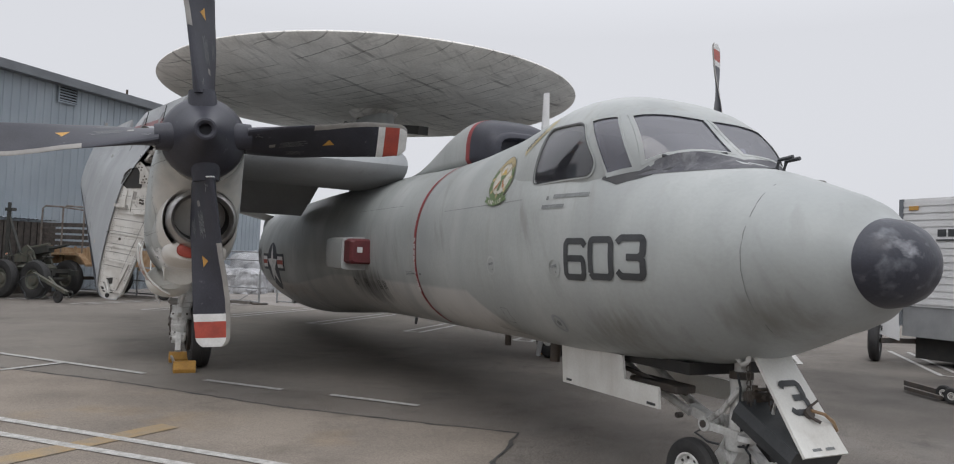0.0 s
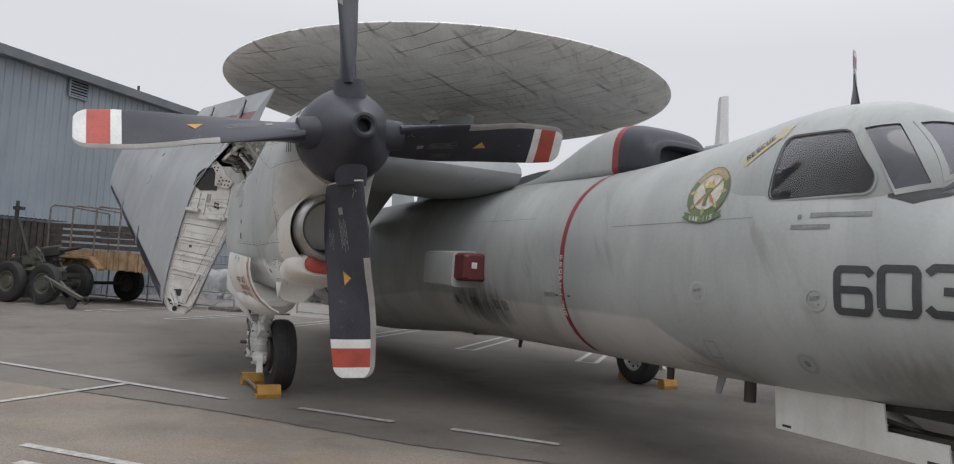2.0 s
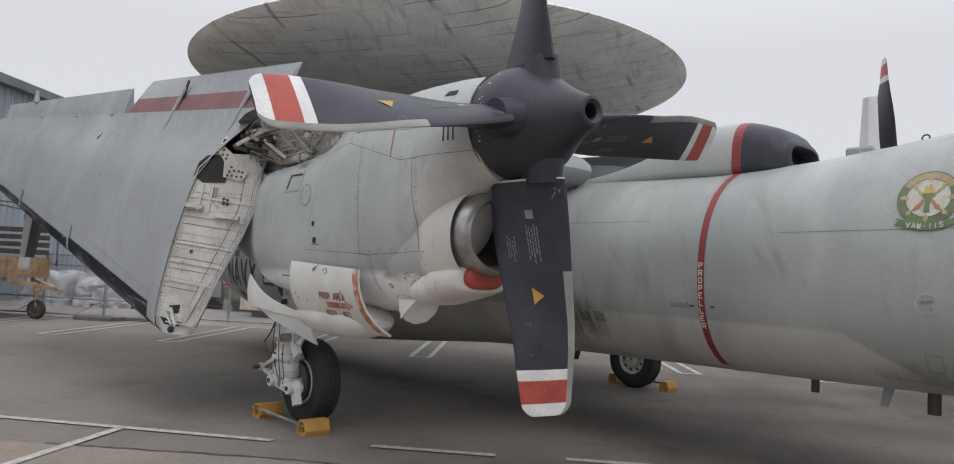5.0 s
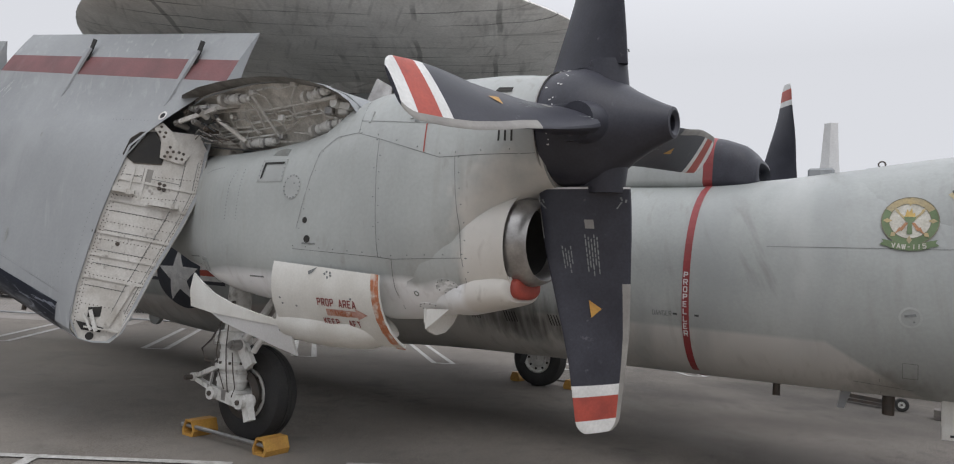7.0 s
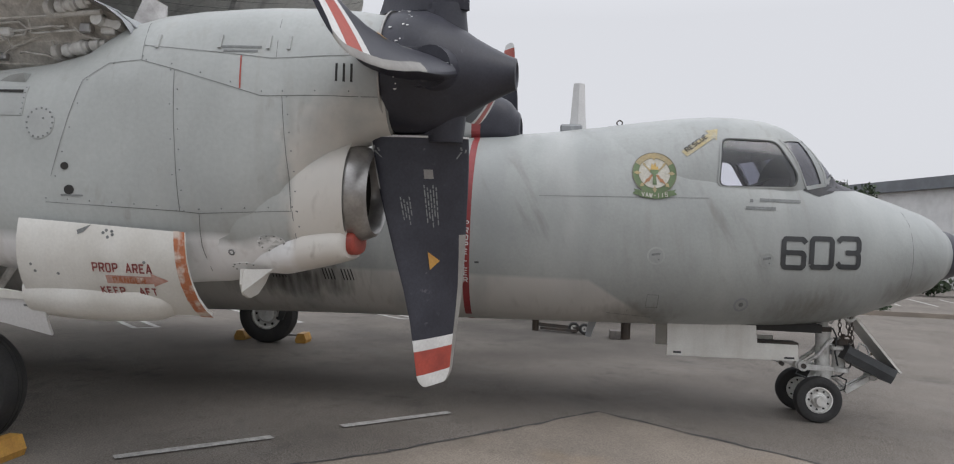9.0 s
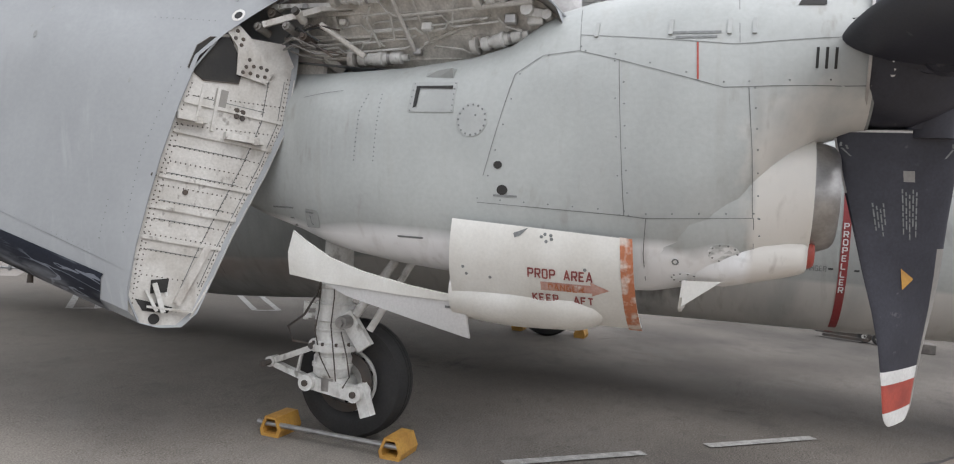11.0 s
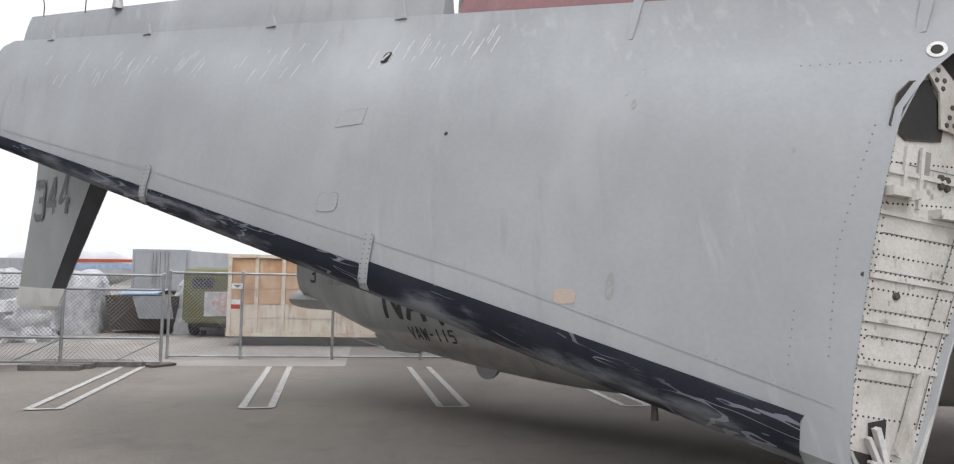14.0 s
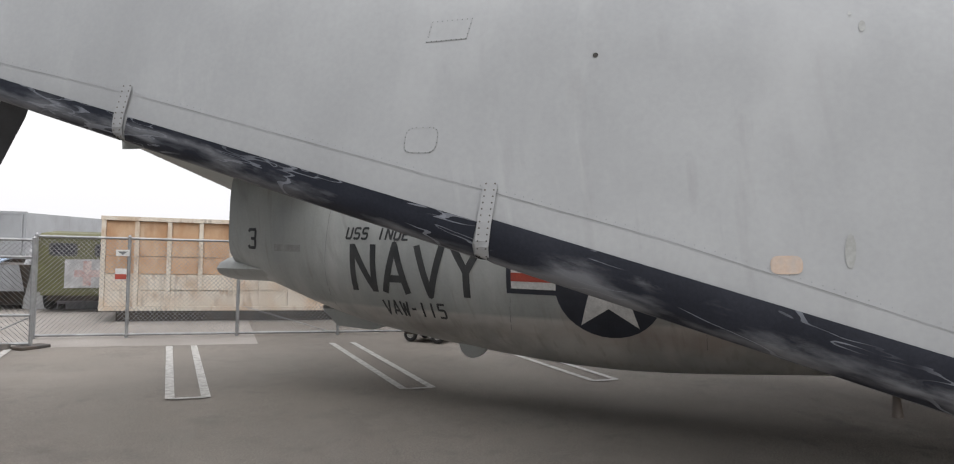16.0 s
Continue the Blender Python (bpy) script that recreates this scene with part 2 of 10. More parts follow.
GREEN = mat("emblem_green", (0.12, 0.175, 0.08), None, 9, 0.55, bump=0)
GOLD = mat("emblem_gold", (0.50, 0.34, 0.10), None, 9, 0.55, bump=0)
NAVYB = mat("insignia_navy", (0.03, 0.035, 0.05), None, 6, 0.5, bump=0)
MESHW = mat("chain_wire", (0.33, 0.335, 0.34), None, 9, 0.5, metal=0.4, bump=0)


# rain-stained seams of the dome: two crossing sets of thin dark bands, broken up by noise
def stain_bands(m, angle, pitch, strength, sharp=0.972, gate=(0.44, 0.62)):
    n, l = m.node_tree.nodes, m.node_tree.links
    bsdf = n["Principled BSDF"]
    src = bsdf.inputs["Base Color"].links[0].from_socket
    geo, mp, wv, no, r1, r2, mul, mx = (n.new(k) for k in ("ShaderNodeNewGeometry", "ShaderNodeMapping", "ShaderNodeTexWave", "ShaderNodeTexNoise", "ShaderNodeMapRange", "ShaderNodeMapRange", "ShaderNodeMath", "ShaderNodeMix"))
    mp.inputs["Rotation"].default_value = (0, 0, angle)
    l.new(geo.outputs["Position"], mp.inputs["Vector"])
    l.new(mp.outputs[0], wv.inputs["Vector"])
    wv.wave_type, wv.bands_direction, wv.wave_profile = "BANDS", "X", "SIN"
    wv.inputs["Scale"].default_value = 0.314 / pitch
    wv.inputs["Distortion"].default_value, wv.inputs["Detail"].default_value, wv.inputs["Detail Scale"].default_value = 0.9, 3.0, 2.5
    no.inputs["Scale"].default_value, no.inputs["Detail"].default_value = 1.3, 5.0
    l.new(geo.outputs["Position"], no.inputs["Vector"])
    r1.inputs["From Min"].default_value, r1.inputs["From Max"].default_value = sharp, 0.5 + sharp * 0.5 + 0.002
    l.new(wv.outputs["Fac"], r1.inputs["Value"])
    r2.inputs["From Min"].default_value, r2.inputs["From Max"].default_value, r2.inputs["To Max"].default_value = *gate, strength
    l.new(no.outputs["Fac"], r2.inputs["Value"])
    mul.operation = "MULTIPLY"
    l.new(r1.outputs[0], mul.inputs[0])
    l.new(r2.outputs[0], mul.inputs[1])
    mx.data_type = "RGBA"
    mx.inputs["B"].default_value = (0.055, 0.05, 0.045, 1)
    l.new(mul.outputs[0], mx.inputs["Factor"])
    l.new(src, mx.inputs["A"])
    l.new(mx.outputs["Result"], bsdf.inputs["Base Color"])


def overlay(m, col, strength, stretch, lo, hi, gate=(0.8, 0.4, 0.6), turn=(0, 0, 0), seed=0.0, rings=False):
    """Weathering on top of a paint: noise stretched into streaks or blots (with rings: the wandering tide lines of
    half-width hi round the level lo), let through where a broad noise allows."""
    n, l = m.node_tree.nodes, m.node_tree.links
    bsdf = n["Principled BSDF"]
    src = bsdf.inputs["Base Color"].links[0].from_socket
    geo, mp, no, big, r1, r2, mul, mx = (n.new(k) for k in ("ShaderNodeNewGeometry", "ShaderNodeMapping", "ShaderNodeTexNoise", "ShaderNodeTexNoise", "ShaderNodeMapRange", "ShaderNodeMapRange", "ShaderNodeMath", "ShaderNodeMix"))
    mp.vector_type = "TEXTURE"
    mp.inputs["Rotation"].default_value = turn
    mp.inputs["Scale"].default_value = tuple(1 / v for v in stretch)
    mp.inputs["Location"].default_value = (seed, seed * 0.7, seed * 1.3)
    l.new(geo.outputs["Position"], mp.inputs["Vector"])
    l.new(mp.outputs[0], no.inputs["Vector"])
    no.inputs["Scale"].default_value, no.inputs["Detail"].default_value = 1.0, 5.0
    big.inputs["Scale"].default_value, big.inputs["Detail"].default_value = gate[0], 3.0
    l.new(geo.outputs["Position"], big.inputs["Vector"])
    r1.inputs["From Min"].default_value, r1.inputs["From Max"].default_value = lo, hi
    r2.inputs["From Min"].default_value, r2.inputs["From Max"].default_value, r2.inputs["To Max"].default_value = gate[1], gate[2], strength
    if rings:
        away = n.new("ShaderNodeMath")
        away.operation = "COMPARE"
        away.inputs[1].default_value, away.inputs[2].default_value = lo, hi
        no.inputs["Detail"].default_value, no.inputs["Distortion"].default_value = 2.5, 0.5
        l.new(no.outputs["Fac"], away.inputs[0])
        l.new(away.outputs[0], r1.inputs["Value"])
        r1.inputs["From Min"].default_value, r1.inputs["From Max"].default_value = 0.0, 1.0
    else:
        l.new(no.outputs["Fac"], r1.inputs["Value"])
    l.new(big.outputs["Fac"], r2.inputs["Value"])
    mul.operation = "MULTIPLY"
    l.new(r1.outputs[0], mul.inputs[0])
    l.new(r2.outputs[0], mul.inputs[1])
    mx.data_type = "RGBA"
    mx.inputs["B"].default_value = (*col, 1)
    l.new(mul.outputs[0], mx.inputs["Factor"])
    l.new(src, mx.inputs["A"])
    l.new(mx.outputs["Result"], bsdf.inputs["Base Color"])


def stain_or_tint(m, at, size, col, strength, grain=(6, 6, 6), soft=0.9):
    """Stains or tones one patch of its own place and size, ragged at the edge."""
    n, l = m.node_tree.nodes, m.node_tree.links
    bsdf = n["Principled BSDF"]
    src = bsdf.inputs["Base Color"].links[0].from_socket
    geo, mp, ln, m2, no, add, rg, mx = (n.new(k) for k in ("ShaderNodeNewGeometry", "ShaderNodeMapping", "ShaderNodeVectorMath", "ShaderNodeMapping", "ShaderNodeTexNoise", "ShaderNodeMath", "ShaderNodeMapRange", "ShaderNodeMix"))
    mp.vector_type = "TEXTURE"
    mp.inputs["Location"].default_value, mp.inputs["Scale"].default_value = at, size
    m2.inputs["Scale"].default_value = grain
    ln.operation = "LENGTH"
    no.inputs["Scale"].default_value, no.inputs["Detail"].default_value = 1.0, 5.0
    l.new(geo.outputs["Position"], mp.inputs["Vector"])
    l.new(geo.outputs["Position"], m2.inputs["Vector"])
    l.new(mp.outputs[0], ln.inputs[0])
    l.new(m2.outputs[0], no.inputs["Vector"])
    add.operation = "MULTIPLY_ADD"
    add.inputs[1].default_value = 1.6
    l.new(no.outputs["Fac"], add.inputs[0])
    l.new(ln.outputs["Value"], add.inputs[2])
    rg.inputs["From Min"].default_value, rg.inputs["From Max"].default_value = 1.8 - soft, 1.8
    rg.inputs["To Min"].default_value, rg.inputs["To Max"].default_value = strength, 0.0
    l.new(add.outputs[0], rg.inputs["Value"])
    mx.data_type = "RGBA"
    mx.inputs["B"].default_value = (*col, 1)
    l.new(rg.outputs[0], mx.inputs["Factor"])
    l.new(src, mx.inputs["A"])
    l.new(mx.outputs["Result"], bsdf.inputs["Base Color"])


# the dome: fine rain-run lines, a few broad smears
stain_bands(DOMEP, radians(-30), 0.30, 0.6, 0.985, (0.40, 0.6))
stain_bands(DOMEP, radians(58), 0.95, 0.5, 0.985, (0.46, 0.62))
overlay(DOMEP, (0.09, 0.082, 0.075), 0.36, (9.0, 1.0, 4.0), 0.56, 0.72, (0.9, 0.36, 0.56), (0, 0, -1.04))
overlay(DOMEP, (0.11, 0.10, 0.092), 0.32, (15.0, 1.3, 4.0), 0.56, 0.72, (1.1, 0.38, 0.56), (0, 0, -0.7), 4.0)
overlay(DOMEP, (0.12, 0.11, 0.10), 0.34, (1.3, 14.0, 4.0), 0.57, 0.74, (0.8, 0.40, 0.58), (0, 0, -0.9), 9.0)
overlay(GEARW, (0.10, 0.085, 0.07), 0.7, (14.0, 14.0, 9.0), 0.55, 0.68, (3.0, 0.42, 0.6))
# fuselage paint: repainted patches, soot runs slanting back, dirt on the belly, paler below about z 1.38
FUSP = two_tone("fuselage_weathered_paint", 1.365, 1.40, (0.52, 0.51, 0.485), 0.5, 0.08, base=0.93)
GRIME, SOOT = (0.13, 0.12, 0.10), (0.045, 0.042, 0.04)
for paint, k in ((FUSP, 1.0), (GULL, 0.5)):
    overlay(paint, (0.27, 0.285, 0.285), 0.6 * k, (0.9, 1.6, 0.5), 0.46, 0.62, (0.45, 0.35, 0.6), seed=1.0)
    overlay(paint, (0.50, 0.51, 0.50), 0.45 * k, (1.0, 2.4, 0.6), 0.5, 0.68, (0.5, 0.4, 0.62), seed=9.0)
    overlay(paint, GRIME, 0.32 * k, (3.0, 9.0, 1.6), 0.54, 0.72, (1.1, 0.5, 0.64), (0.5, 0, 0), 3.0)
    overlay(paint, (0.20, 0.185, 0.15), 0.4 * k, (5.0, 14.0, 1.2), 0.55, 0.75, (0.7, 0.42, 0.6), (0.15, 0, 0), 6.0)
stain_or_tint(FUSP, (1.15, 1.9, 1.28), (0.5, 0.62, 0.30), SOOT, 0.95, (4, 13, 1.6))
stain_or_tint(FUSP, (1.2, 1.45, 1.30), (0.5, 0.5, 0.30), SOOT, 0.8, (4, 11, 2.0))
stain_or_tint(FUSP, (0.9, 6.9, 1.12), (0.6, 0.55, 0.30), GRIME, 0.65, (5, 13, 3))
stain_or_tint(FUSP, (0.9, 5.2, 1.02), (0.6, 0.50, 0.20), GRIME, 0.6, (5, 12, 4))
stain_or_tint(FUSP, (0, 8.9, 1.7), (3.0, 1.7, 3.0), (0.285, 0.302, 0.305), 0.6, (2, 3, 1.2), 1.0)
stain_or_tint(FUSP, (0.6, 7.9, 1.35), (0.6, 0.35, 0.22), GRIME, 0.6, (5, 12, 3))
# pinkish ground bounce on the rear belly painted in, with brown streaks
stain_or_tint(FUSP, (1.1, -3.0, 1.0), (0.8, 2.2, 0.22), (0.30, 0.22, 0.18), 0.5, (4, 3, 6))
stain_or_tint(FUSP, (1.0, -5.6, 0.9), (0.8, 1.2, 0.18), (0.16, 0.13, 0.11), 0.5, (4, 5, 6))
# grime settled on the closing rib and in the fold joint
overlay(RIBW, (0.24, 0.20, 0.165), 0.55, (11.0, 11.0, 4.0), 0.52, 0.68, (2.4, 0.42, 0.6), seed=2.0)
overlay(RIBW, (0.10, 0.085, 0.07), 0.6, (22.0, 22.0, 16.0), 0.60, 0.70, (3.0, 0.44, 0.6), seed=11.0)
overlay(CAVITY, (0.07, 0.062, 0.055), 0.4, (9.0, 9.0, 9.0), 0.5, 0.66, (2.2, 0.40, 0.6), seed=4.0)
# folded wing: cloudy repaint, fine scratches, dirty film
overlay(WINGP, (0.27, 0.28, 0.29), 0.55, (0.8, 0.7, 1.1), 0.45, 0.65, (0.5, 0.35, 0.62), seed=2.0)
overlay(WINGP, (0.46, 0.475, 0.485), 0.5, (1.2, 1.2, 0.5), 0.5, 0.68, (0.6, 0.4, 0.6), seed=7.0)
overlay(WINGP, (0.52, 0.53, 0.54), 0.45, (20.0, 16.0, 1.5), 0.56, 0.72, (0.5, 0.5, 0.62), (0.25, 0, 0), 5.0)
overlay(WINGP, (0.20, 0.20, 0.20), 0.30, (12.0, 10.0, 0.8), 0.58, 0.74, (0.6, 0.46, 0.6), (0.12, 0, 0), 8.0)
# chalky scuffs on rubber, blade and nose cap
overlay(BOOT, (0.26, 0.28, 0.32), 0.6, (3.0, 1.3, 8.0), 0.50, 0.009, (0.9, 0.46, 0.50), (-0.27, 0, 0), 1.0, True)
overlay(BOOT, (0.26, 0.28, 0.32), 0.5, (4.0, 2.0, 10.0), 0.54, 0.007, (1.2, 0.50, 0.54), (-0.27, 0, 0), 12.0, True)
overlay(BOOT, (0.20, 0.22, 0.25), 0.4, (7.0, 1.5, 12.0), 0.61, 0.66, (0.9, 0.46, 0.53), (-0.27, 0, 0), 6.0)
def edge_wear(m, col, strength):
    """Chalky wear along the lower lip of the de-icing boots, which runs straight from root to tip."""
    n, l = m.node_tree.nodes, m.node_tree.links
    bsdf = n["Principled BSDF"]
    src = bsdf.inputs["Base Color"].links[0].from_socket
    geo, dot, mp, no, add, rg, m2, n2, r2, mul, mx = (n.new(k) for k in ("ShaderNodeNewGeometry", "ShaderNodeVectorMath", "ShaderNodeMapping", "ShaderNodeTexNoise", "ShaderNodeMath", "ShaderNodeMapRange", "ShaderNodeMapping", "ShaderNodeTexNoise", "ShaderNodeMapRange", "ShaderNodeMath", "ShaderNodeMix"))
    dot.operation = "DOT_PRODUCT"
    dot.inputs[1].default_value = (0, 0.285, 1.0)
    l.new(geo.outputs["Position"], dot.inputs[0])
    mp.vector_type = m2.vector_type = "TEXTURE"
    mp.inputs["Rotation"].default_value, mp.inputs["Scale"].default_value = (-0.277, 0, 0), (0.2, 0.42, 0.12)
    l.new(geo.outputs["Position"], mp.inputs["Vector"])
    no.inputs["Scale"].default_value, no.inputs["Detail"].default_value, no.inputs["Roughness"].default_value = 1.0, 7.0, 0.62
    l.new(mp.outputs[0], no.inputs["Vector"])
    add.operation = "MULTIPLY_ADD"
    add.inputs[1].default_value = 0.34
    l.new(no.outputs["Fac"], add.inputs[0])
    l.new(dot.outputs["Value"], add.inputs[2])
    rg.inputs["From Min"].default_value, rg.inputs["From Max"].default_value = 0.656 + 0.235, 0.656 + 0.300
    rg.inputs["To Min"].default_value, rg.inputs["To Max"].default_value = strength, 0.0
    l.new(add.outputs[0], rg.inputs["Value"])
    m2.inputs["Rotation"].default_value, m2.inputs["Scale"].default_value = (-0.277, 0, 0), (0.3, 0.55, 0.10)
    l.new(geo.outputs["Position"], m2.inputs["Vector"])
    n2.inputs["Scale"].default_value, n2.inputs["Detail"].default_value = 1.0, 6.0
    l.new(m2.outputs[0], n2.inputs["Vector"])
    r2.inputs["From Min"].default_value, r2.inputs["From Max"].default_value = 0.43, 0.60
    l.new(n2.outputs["Fac"], r2.inputs["Value"])
    mul.operation = "MULTIPLY"
    l.new(rg.outputs[0], mul.inputs[0])
    l.new(r2.outputs[0], mul.inputs[1])
    mx.data_type = "RGBA"
    mx.inputs["B"].default_value = (*col, 1)
    l.new(mul.outputs[0], mx.inputs["Factor"])
    l.new(src, mx.inputs["A"])
    l.new(mx.outputs["Result"], bsdf.inputs["Base Color"])


edge_wear(BOOT, (0.24, 0.25, 0.27), 0.6)
overlay(BLADE, (0.20, 0.20, 0.21), 0.35, (16.0, 16.0, 16.0), 0.66, 0.72, (3.0, 0.5, 0.6))
overlay(RED, (0.24, 0.045, 0.035), 0.6, (9.0, 9.0, 9.0), 0.5, 0.65, (2.0, 0.4, 0.6))
for m_, spec in ((BLADE, 0.4), (BOOT, 0.25), (WINGP, 0.04), (ASPH, 0.15), (CONC, 0.15)):
    m_.node_tree.nodes["Principled BSDF"].inputs["Specular IOR Level"].default_value = spec
COCKPIT = mat("cockpit_dark_lining", (0.035, 0.036, 0.038), (0.06, 0.06, 0.062), 6, 0.8, bump=0.001)


def acrylic(name, tint, haze, haze_col, gloss):
    """Old acrylic glazing: tinted, mixed with an even grey haze, with a mirror-like skin that grows towards grazing
    angles.
    """
    m = mat(name, haze_col, None, 3, 0.1, bump=0, grain=0)
    n, l = m.node_tree.nodes, m.node_tree.links
    tr, df, gl, m1, m2, fr, ad = (n.new(k) for k in ("ShaderNodeBsdfTransparent", "ShaderNodeBsdfDiffuse", "ShaderNodeBsdfGlossy", "ShaderNodeMixShader", "ShaderNodeMixShader", "ShaderNodeLayerWeight", "ShaderNodeMath"))
    tr.inputs["Color"].default_value, df.inputs["Color"].default_value, gl.inputs["Roughness"].default_value = (*tint, 1), (*haze_col, 1), 0.06
    m1.inputs["Fac"].default_value = haze
    l.new(tr.outputs[0], m1.inputs[1])
    l.new(df.outputs[0], m1.inputs[2])
    fr.inputs["Blend"].default_value = 0.16
    ad.operation, ad.use_clamp, ad.inputs[1].default_value = "MULTIPLY_ADD", True, 0.55
    ad.inputs[2].default_value = gloss
    l.new(fr.outputs["Facing"], ad.inputs[0])
    l.new(ad.outputs[0], m2.inputs["Fac"])
    l.new(m1.outputs[0], m2.inputs[1])
    l.new(gl.outputs[0], m2.inputs[2])
    l.new(m2.outputs[0], n["Material Output"].inputs["Surface"])
    return m


CLEAR = acrylic("windscreen_acrylic", (0.45, 0.46, 0.55), 0.55, (0.13, 0.13, 0.16), 0.06)
PANE = acrylic("side_window_acrylic", (0.96, 0.96, 0.98), 0.03, (0.3, 0.3, 0.33), 0.02)
overlay(WOODP, (0.30, 0.15, 0.07), 0.6, (2.5, 2.5, 1.2), 0.5, 0.66, (1.2, 0.4, 0.6), seed=3.0)
overlay(WOODP, (0.62, 0.52, 0.40), 0.6, (5.0, 5.0, 0.8), 0.5, 0.64, (0.9, 0.42, 0.58), seed=9.0)
overlay(CREAM, (0.28, 0.15, 0.07), 0.7, (9.0, 9.0, 3.0), 0.56, 0.68, (2.0, 0.42, 0.58), seed=5.0)
overlay(CREAM, (0.20, 0.17, 0.14), 0.5, (14.0, 14.0, 1.2), 0.54, 0.68, (1.4, 0.42, 0.58), seed=7.0)
overlay(TARP, (0.24, 0.245, 0.26), 0.5, (7.0, 7.0, 2.5), 0.52, 0.64, (2.0, 0.4, 0.6), seed=2.0)
YARDC = mat("pale_yard_concrete", (0.30, 0.278, 0.256), (0.235, 0.215, 0.197), 0.7, 0.9, bump=0.004, fine=60, grain=0.2)
# ground: oil, water marks, old tyre film, paler rear lot, light painted in under the aircraft
overlay(ASPH, (0.075, 0.07, 0.066), 0.65, (1.1, 1.4, 1.0), 0.55, 0.72, (0.35, 0.4, 0.6), seed=2.0)
overlay(ASPH, (0.29, 0.27, 0.24), 0.55, (55.0, 55.0, 55.0), 0.58, 0.66, (0.5, 0.35, 0.6), seed=21.0)
overlay(ASPH, (0.05, 0.046, 0.042), 0.6, (42.0, 42.0, 42.0), 0.61, 0.67, (0.7, 0.35, 0.6), seed=25.0)
overlay(ASPH, (0.36, 0.335, 0.30), 0.6, (85.0, 85.0, 85.0), 0.60, 0.66, (1.3, 0.3, 0.5), seed=31.0)
overlay(ASPH, (0.06, 0.055, 0.05), 0.6, (70.0, 70.0, 70.0), 0.61, 0.67, (1.1, 0.3, 0.5), seed=35.0)
overlay(ASPH, (0.24, 0.225, 0.205), 0.5, (30.0, 30.0, 30.0), 0.56, 0.68, (0.6, 0.35, 0.6), seed=4.0)
overlay(ASPH, (0.055, 0.052, 0.05), 0.5, (22.0, 22.0, 22.0), 0.60, 0.70, (0.9, 0.4, 0.6), seed=8.0)
overlay(ASPH, (0.22, 0.21, 0.195), 0.4, (0.5, 2.2, 1.0), 0.5, 0.7, (0.4, 0.4, 0.6), (0, 0, 0.8), 3.0)
overlay(ASPH, (0.23, 0.215, 0.195), 0.35, (6.0, 6.0, 6.0), 0.5, 0.66, (0.7, 0.35, 0.6), seed=12.0)
overlay(ASPH, (0.07, 0.066, 0.062), 0.4, (4.0, 5.0, 4.0), 0.54, 0.70, (0.5, 0.38, 0.6), seed=15.0)
stain_or_tint(ASPH, (0.5, -9.0, 0.0), (8.0, 7.0, 1.0), (0.28, 0.258, 0.23), 0.65, (0.5, 0.5, 0.5), 1.4)
# paler asphalt under folded wing and nacelle lifts their shadow by colour
stain_or_tint(ASPH, (5.0, -3.5, 0.0), (5.5, 5.5, 1.0), (0.255, 0.235, 0.208), 0.6, (0.7, 0.7, 0.7), 1.4)
stain_or_tint(ASPH, (4.5, 1.0, 0.0), (3.5, 3.0, 1.0), (0.24, 0.22, 0.195), 0.45, (0.7, 0.7, 0.7), 1.4)
stain_or_tint(ASPH, (-6.5, 4.5, 0.0), (7.0, 6.5, 1.0), (0.055, 0.051, 0.048), 0.9, (0.6, 0.6, 0.6), 1.2)
overlay(CONC, (0.34, 0.23, 0.11), 0.35, (0.8, 1.1, 1.0), 0.52, 0.7, (0.5, 0.42, 0.6), seed=5.0)
overlay(CONC, (0.14, 0.12, 0.10), 0.6, (1.6, 2.2, 1.0), 0.56, 0.72, (0.6, 0.42, 0.62), seed=1.0)
overlay(CONC, (0.11, 0.10, 0.09), 0.5, (18.0, 18.0, 18.0), 0.62, 0.72, (0.9, 0.42, 0.6), seed=8.0)



# ---- mesh helpers ----
def part(name, bm, material, parent, label="", smooth=False, kind=""):
    """Links a bmesh, or (verts, faces[, material indices]), as ONE mesh object under a thing or a part."""
    me = bpy.data.meshes.new(name)
    if isinstance(bm, tuple):
        me.from_pydata([tuple(v) for v in bm[0]], [], bm[1])
        if len(bm) > 2:
            me.polygons.foreach_set("material_index", bm[2])
    else:
        bm.to_mesh(me)
        bm.free()
    for m in (material if isinstance(material, (list, tuple)) else [material]):
        me.materials.append(m)
    if smooth:
        me.polygons.foreach_set("use_smooth", [True] * len(me.polygons))
        me.set_sharp_from_angle(angle=radians(smooth if smooth > 1 else 35))
    me.update()
    ob = new(name, me)
    if parent is not None:
        ob.parent = parent
        ob.matrix_parent_inverse = parent.matrix_world.inverted() if parent.type != "EMPTY" else Matrix.Translation(-parent.location)
    if label:
        ob["label"] = label
    if kind:
        ob["kind"] = kind
    return ob


def thing(name, at, label, category, group=""):
    e = new(name)
    e.location = at
    e.empty_display_size = 0.2
    return tagged(e, label, category, group)


def merge(*geos):
    """Joins (verts, faces[, mats]) lists into one."""
    V, F, M = [], [], []
    for g in geos:
        o = len(V)
        V += [tuple(v) for v in g[0]]
        F += [tuple(i + o for i in f) for f in g[1]]
        M += list(g[2]) if len(g) > 2 else [0] * len(g[1])
    return V, F, M


def moved(g, m):
    return ([tuple(m @ Vector(v)) for v in g[0]], *g[1:])


